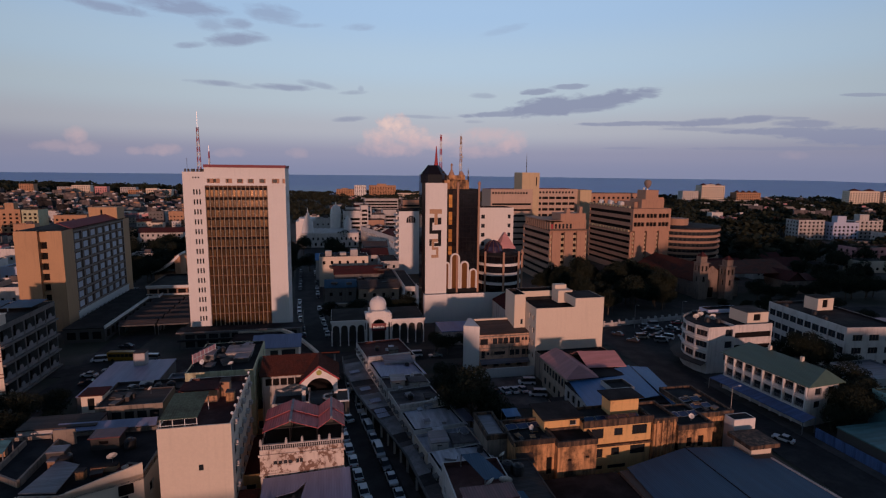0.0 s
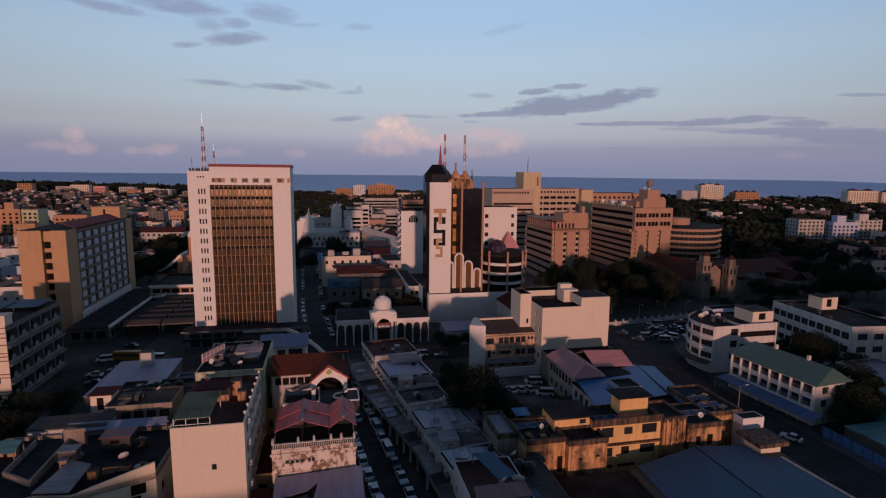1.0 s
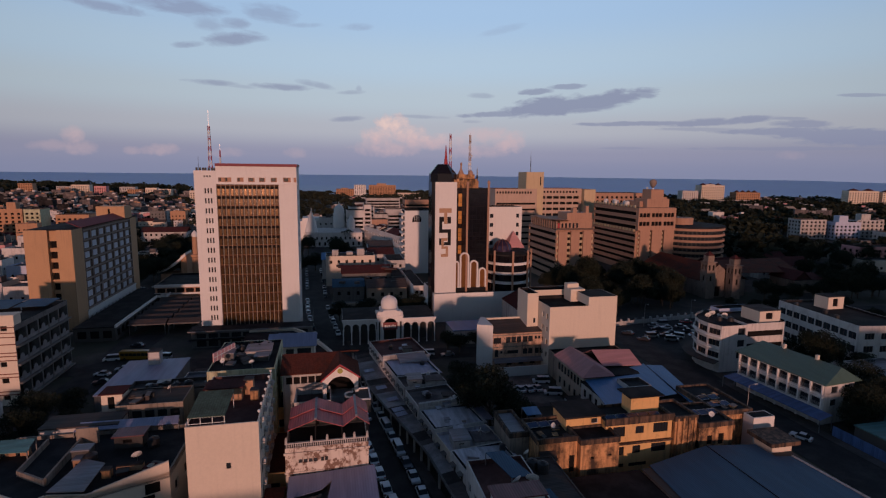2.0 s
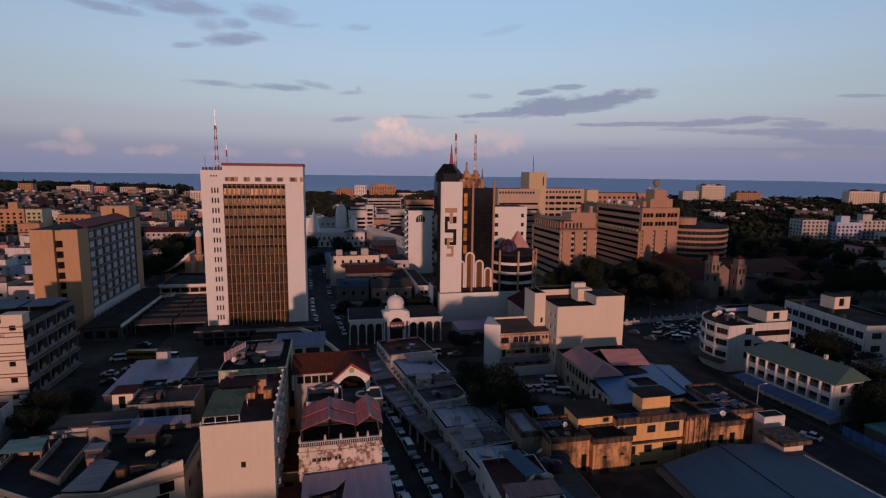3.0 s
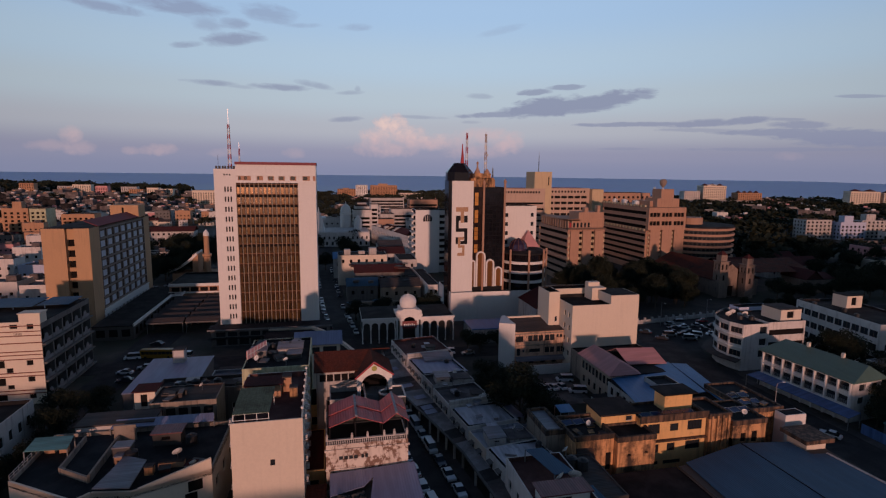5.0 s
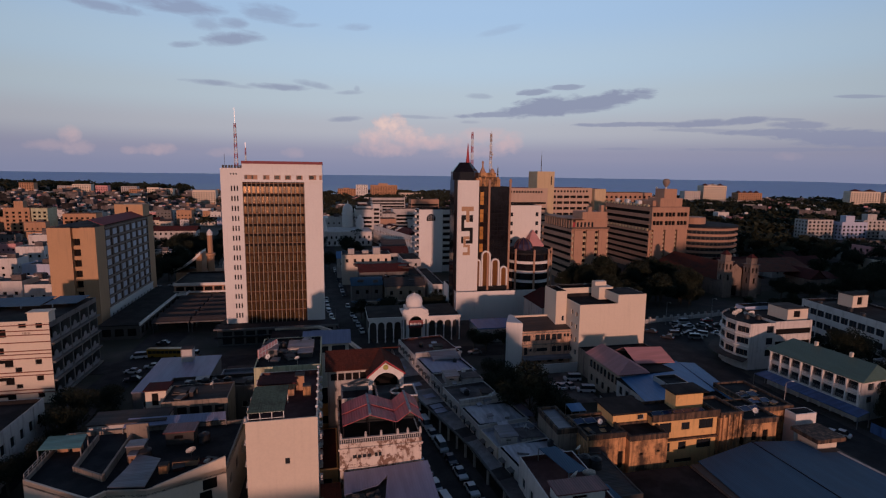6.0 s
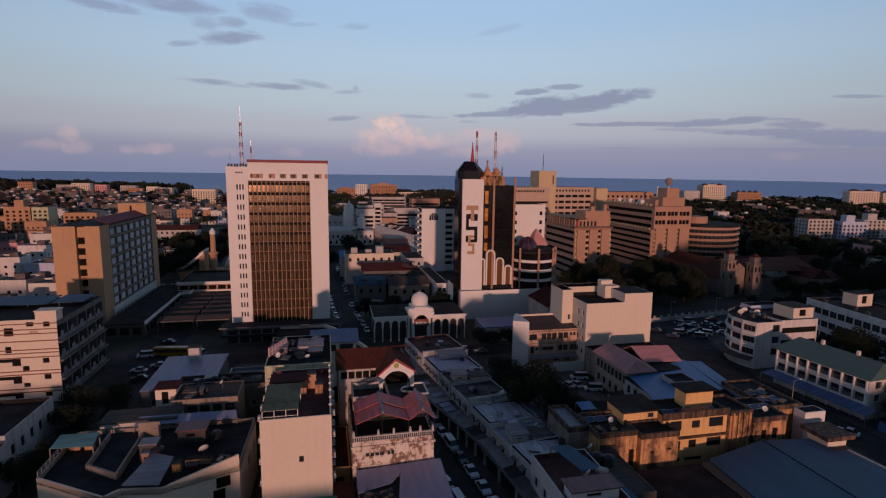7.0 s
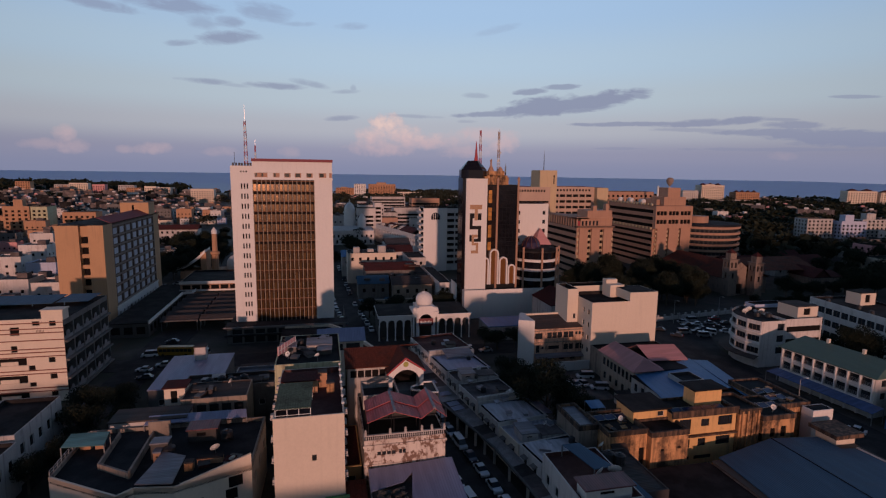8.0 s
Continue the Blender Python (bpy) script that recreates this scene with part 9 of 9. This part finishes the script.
rng = random.Random(5)


def put_tree(k, x, y, s=1.0):
    copy_thing(KINDS[k], pose(x, y, 0, 0, 0, rng.uniform(0, 360)) @ Matrix.Diagonal((s, s, s * rng.uniform(0.85, 1.15), 1)))


for x, y, k, s in ((28.2, 102, 3, 0.98), (26.2, 109, 1, 0.85), (31.5, 96, 3, 0.7), (26.5, 116, 0, 0.85), (28, 124, 0, 0.8),
                   (118, 92, 1, 0.9), (121, 88, 0, 1.0), (117, 97, 2, 1.0), (123, 101, 1, 0.9), (128, 116, 3, 0.8), (134, 120, 1, 0.8), (129, 125, 0, 0.9), (136, 112, 0, 0.9),
                   (-63, 112, 0, 0.8), (-61, 106, 2, 0.9), (-64, 119, 0, 0.9), (-62, 101, 2, 0.9), (-60, 126, 2, 0.9), (-65, 97, 2, 0.8), (-57, 117, 2, 0.7),
                   (3, 189, 0, 0.8), (8, 193, 1, 0.75), (14, 190, 0, 0.8), (20, 194, 1, 0.75), (25, 190, 0, 0.9), (28, 197, 1, 0.8), (-1, 195, 0, 0.8), (10, 200, 2, 1), (18, 201, 0, 0.8),
                   (-12, 300, 1, 1), (-24, 310, 3, 0.9), (-20, 285, 1, 0.9), (-26, 330, 3, 1.0), (0, 375, 1, 1), (2, 330, 1, 1), (6, 345, 0, 1), (-18, 360, 1, 1), (4, 300, 0, 1), (10, 402, 3, 0.8),
                   (34, 152, 2, 0.8), (31, 155, 2, 0.8), (40, 153, 0, 0.6)):
    put_tree(k, x, y, s)
# park between the plaza and the offices
for k in range(95):
    x, y = rng.uniform(96, 205), rng.uniform(184, 246)
    if (150 < x < 228 and 196 < y < 246) or y < 178 + (x - 100) * 0.13 + 4 or (104 < x < 128 and y > 242) or (150 < x < 182 and y < 206):
        continue
    put_tree(rng.choice([0, 1, 1, 3, 0]), x, y, rng.uniform(0.7, 1.05))
for x in range(184, 262, 6):
    put_tree(rng.choice([0, 1, 3]), x + rng.uniform(-2, 2), 193 + (x - 178) * 0.02 + rng.uniform(-4, 3), rng.uniform(0.7, 0.95))
for k in range(26):
    put_tree(rng.choice([0, 1, 2]), rng.uniform(154, 205), rng.uniform(152, 186), rng.uniform(0.45, 0.7))
for k in range(40):
    put_tree(rng.choice([0, 1, 3]), rng.uniform(225, 330), rng.uniform(190, 300), rng.uniform(0.8, 1.1))
for k in range(60):
    y = rng.uniform(270, 470)
    put_tree(rng.choice([0, 1, 3, 1]), rng.uniform(-0.5 * y + 40, -0.16 * y - 18), y, rng.uniform(0.7, 1.1))
for x, y, k, s in ((108.5, 88.2, 0, 0.95), (112.5, 90.0, 1, 0.75), (105.6, 88.6, 2, 0.7)):
    put_tree(k, x, y, s)

# far woods: one object each
HOUSE_AT = placed


def woods(name, label, spots, mat, seed):
    r = random.Random(seed)
    m = Mesh()
    for x, y, s in spots:
        for k in range(52):
            d = Vector((r.gauss(0, 1), r.gauss(0, 1), abs(r.gauss(0, 0.8)))).normalized()
            p = Vector((x, y, s * 0.55)) + Vector((d.x * s * 0.8, d.y * s * 0.8, d.z * s * 0.55)) * r.uniform(0.6, 1.1)
            q = s * r.uniform(0.1, 0.22)
            e = Euler((r.uniform(-1.0, 1.0), r.uniform(-1.0, 1.0), r.uniform(0, 6.3))).to_matrix()
            m.face([p + e @ Vector(v) for v in ((-q, -q * 0.6, 0), (q, -q * 0.7, 0.1 * q), (q * 1.1, q * 0.6, 0), (-q * 0.8, q * 0.8, 0.1 * q))])
        m.bar((x, y, 0), (x, y, s * 0.6), s * 0.05)
    return tagged(new(name, m.data(name, mat)), label, "trees", kind="stuff")


def clear(x, y, d=13):
    return all(abs(x + 0 - a - 6) > d * 0.8 or abs(y - b - 4) > d * 0.7 for a, b in HOUSE_AT)


rng = random.Random(8)
spots = []
while len(spots) < 1900:
    y = rng.uniform(270, 1130)
    x = y * rng.uniform(0.55, 1.75)
    if inland(x, y + 12) and not (x < 240 and y < 330) and clear(x, y) and not (330 < x < 530 and 300 < y < 405) and not (305 < x < 355 and 250 < y < 288):
        spots.append((x, y, rng.uniform(7, 13)))
woods("far_woods", "dark dense trees between villas and the sea", spots, LEAF, 1)
spots = []
while len(spots) < 1300:
    y = rng.uniform(520, 1480)
    x = y * rng.uniform(-0.75, 0.55)
    dense = rng.random() < ((0.05 if y < 960 else 0.3) if x < -100 else 0.35 if y < 1010 else 1.0)
    if dense and inland(x, y + 10) and clear(x, y, 12) and not (-10 < x < 190 and 1130 < y < 1290):
        spots.append((x, y, rng.uniform(7, 12)))
woods("far_woods", "dark tree belt along the far shore", spots, LEAF2, 2)
spots = []
while len(spots) < 700:
    y = rng.uniform(1260, 1900)
    x = rng.uniform(-1500, -330)
    if inland(x, y + 25):
        spots.append((x, y, rng.uniform(12, 20) + max(0, (-x - 450) * 0.01)))
woods("far_woods", "wooded far headland above the sea", spots, LEAF, 3)

# ---- vehicles ----


def car(paint, label, kind="saloon"):
    L, Wd = (4.0, 1.6) if kind == "saloon" else (4.4, 1.66)
    H = 1.38 if kind == "saloon" else 1.85
    t = thing("car" if kind == "saloon" else "van", label, "car" if kind == "saloon" else "van", -600, 480, group="parked vehicles")
    m = Mesh()
    bl = 0.82 if kind == "saloon" else 1.0
    prof = [(-L / 2, 0.3), (L / 2, 0.3), (L / 2 + 0.03, bl * 0.75), (L / 2 - 0.12, bl * 0.94), (L * 0.22, bl), (-L * 0.36, bl), (-L / 2 + 0.05, bl * 0.96), (-L / 2 - 0.03, bl * 0.7)]
    n = len(prof)
    for sgn in (1, -1):
        m.face([(sgn * Wd / 2, y, z) for y, z in (prof if sgn > 0 else prof[::-1])])
    for i in range(n):
        (y0, z0), (y1, z1) = prof[i], prof[(i + 1) % n]
        m.face([(-Wd / 2, y0, z0), (-Wd / 2, y1, z1), (Wd / 2, y1, z1), (Wd / 2, y0, z0)])
    part("body", m, paint, t)
    m = Mesh()
    f0, f1, r0, r1 = (L * 0.22, L * 0.06, -L * 0.38, -L * 0.24) if kind == "saloon" else (L * 0.36, L * 0.24, -L * 0.49, -L * 0.46)
    lo = [(-Wd / 2 + 0.05, r0), (Wd / 2 - 0.05, r0), (Wd / 2 - 0.05, f0), (-Wd / 2 + 0.05, f0)]
    hi = [(-Wd / 2 + 0.2, r1), (Wd / 2 - 0.2, r1), (Wd / 2 - 0.2, f1), (-Wd / 2 + 0.2, f1)]
    for i in range(4):
        j = (i + 1) % 4
        m.face([(*lo[i], bl), (*lo[j], bl), (*hi[j], H), (*hi[i], H)])
    part("window_glass", m, GLASS, t)
    m = Mesh()
    m.slab([(x * 1.02, y, H + 0.05) for x, y in hi], 0.07)
    part("roof", m, paint, t)
    wm = Mesh()
    for s0, s1 in ((-0.1, 0.1),):
        ring = [(0.33 * math.cos(2 * math.pi * i / 12), 0.33 * math.sin(2 * math.pi * i / 12)) for i in range(12)]
        wm.face([(s1, a, b) for a, b in ring])
        wm.face([(s0, a, b) for a, b in ring[::-1]])
        for i in range(12):
            j = (i + 1) % 12
            wm.face([(s0, *ring[i]), (s0, *ring[j]), (s1, *ring[j]), (s1, *ring[i])])
    wm = wm.data("wheel", RUBBER)
    for sx in (-1, 1):
        for yy in (-L * 0.3, L * 0.31):
            part("wheel", wm, None, t, "", (sx * (Wd / 2 - 0.06), yy, 0.33))
    for sx in (-1, 1):
        m = Mesh()
        m.box(sx * Wd * 0.36 - 0.2, L / 2 - 0.08, 0.55, sx * Wd * 0.36 + 0.2, L / 2 + 0.045, 0.7)
        part("headlight", m, WHITE_T, t)
        m = Mesh()
        m.box(sx * Wd * 0.38 - 0.16, -L / 2 - 0.045, 0.58, sx * Wd * 0.38 + 0.16, -L / 2 + 0.05, 0.75)
        part("tail_light", m, RED_T, t)
    return t


CARS = [car(CAR_W, "white saloon car parked on asphalt"), car(CAR_G, "silver saloon car parked on asphalt"), car(CAR_D, "dark saloon car parked on asphalt"), car(CAR_R, "red saloon car parked on asphalt"),
        car(CAR_W, "white van parked on asphalt", "van"), car(CAR_G, "silver van parked on asphalt", "van")]
for k, c in enumerate(CARS):
    c.location = (-640 + 6 * k, 480, 0)
rng = random.Random(21)


def put_car(k, x, y, yaw, z=0.06):
    copy_thing(CARS[k], pose(x, y, z, 0, 0, yaw))


def street_x(y):
    for (x0, y0, _), (x1, y1, _) in zip(STREET[:-1], STREET[1:]):
        if y0 <= y <= y1:
            return x0 + (x1 - x0) * (y - y0) / (y1 - y0)
    return 0.0


for y in (66, 70.8, 75.6, 80.6, 85.4, 90.4, 95.3, 100, 104.8, 109.6, 119, 128, 133):
    put_car(rng.choice([0, 0, 1, 4, 0]), street_x(y) - 2.9, y, 7 + rng.uniform(-3, 3))
for y in (68, 73, 77.9, 82.8, 88, 92.8, 98, 103, 107.8, 112.8, 118, 124, 131):
    put_car(rng.choice([0, 0, 1, 4, 2]), street_x(y) + 2.6, y, 187 + rng.uniform(-3, 3))
for x, y, yaw, k in ((2.8, 113.5, 20, 0), (-0.5, 138, 60, 4), (4.5, 150.0, 75, 2), (24, 152, 88, 4), (30, 150.5, 92, 1), (-12, 158, 95, 2)):
    put_car(k, x, y, yaw)
for y in (152, 155, 158, 161, 164):
    put_car(rng.choice([0, 1, 0]), -6.0 - (y - 152) * 0.25, y, 75 + rng.uniform(-5, 5))
y = 178
while y < 300:
    for s in (-1, 1):
        if rng.random() < 0.8:
            put_car(rng.choice([0, 0, 1, 2, 1]), street_x(y) + s * 3.9, y, 3 if s < 0 else 183)
    y += rng.uniform(5.6, 8)
for x, y, k in ((42.2, 121.6, 0), (44.4, 121.5, 0), (46.7, 121.5, 0), (39.6, 121.2, 2)):
    put_car(k, x, y, 12)
put_car(4, 49.6, 125.6, 80)
put_car(4, 49.6, 118.0, 75)
put_car(0, 91.6, 87.0, 28)
PLAZA = []
for k in range(30):
    x, y = rng.uniform(92, 126), rng.uniform(147, 170)
    x += (y - 147) * 0.25
    if any((x - a) ** 2 + ((y - b) * 1.6) ** 2 < 20 for a, b in PLAZA) or (97 < x < 104 and y < 152):
        continue
    PLAZA.append((x, y))
    put_car(rng.choice([0, 0, 1, 2, 2, 3, 4, 5, 2]), x, y, rng.choice([78, 255, 70, 84, 40]) + rng.uniform(-6, 6))
for x, y, k in ((-62, 146, 2), (-64, 152, 0), (-60, 155, 1), (-66, 164, 4), (-58, 168, 2), (-52, 163, 5), (-63, 176, 2), (-50, 158, 0), (-18, 176, 2)):
    put_car(k, x, y, rng.choice([80, 95, 10]))
for x, y in ((-66, 226), (-58, 226), (-50, 227), (-96, 262), (-92, 266), (-88, 262), (-84, 268)):
    put_car(rng.choice([0, 1, 4]), x, y, rng.uniform(0, 180))

b = thing("bus", "yellow single-deck bus in a dark yard", "bus", -64.0, 163.6, 0.1, -8)
b.scale = (0.82, 0.82, 0.82)
m = Mesh()
m.box(0, 0, 0.4, 12, 2.5, 3.1)
m.box(0.3, 0.2, 3.1, 11.7, 2.3, 3.25)
part("body", m, BUS_Y, b)
for k in range(8):
    m = Mesh()
    m.box(0.5 + 1.4 * k, -0.03, 1.6, 1.75 + 1.4 * k, -0.003, 2.6)
    part("window", m, GLASS, b)
wheel = Mesh()
wheel.box(-0.45, -0.05, 0, 0.45, 0.3, 0.9)
for k in (1.8, 9.6):
    m = Mesh()
    ring = [(k + 0.48 * math.cos(2 * math.pi * i / 12), 0.42 + 0.48 * math.sin(2 * math.pi * i / 12)) for i in range(12)]
    m.face([(a, -0.04, c) for a, c in ring])
    for i in range(12):
        j = (i + 1) % 12
        m.face([(ring[i][0], -0.04, ring[i][1]), (ring[i][0], 0.25, ring[i][1]), (ring[j][0], 0.25, ring[j][1]), (ring[j][0], -0.04, ring[j][1])])
    part("wheel", m, RUBBER, b)

# ---- street lamps and poles ----


def street_lamp(x, y, h=8.5, yaw=0):
    t = thing("street_lamp", "slender grey street lamp at the roadside", "street lamp", x, y, 0, yaw, group="street lamps")
    m = Mesh()
    m.lathe(0, 0, [(0.12, 0), (0.07, h)], 8)
    part("pole", m, STEEL, t)
    m = Mesh()
    m.bar((0, 0, h), (1.6, 0, h + 0.3), 0.08)
    part("arm", m, STEEL, t)
    m = Mesh()
    m.box(1.4, -0.15, h + 0.2, 2.1, 0.15, h + 0.34)
    part("lantern", m, WHITE_T, t)


for x, y, yaw in ((86.2, 96, 0), (107, 168, -90), (128, 170.5, -90), (-5.8, 120, 0), (-9.5, 146, 0)):
    street_lamp(x, y, 8.5, yaw)
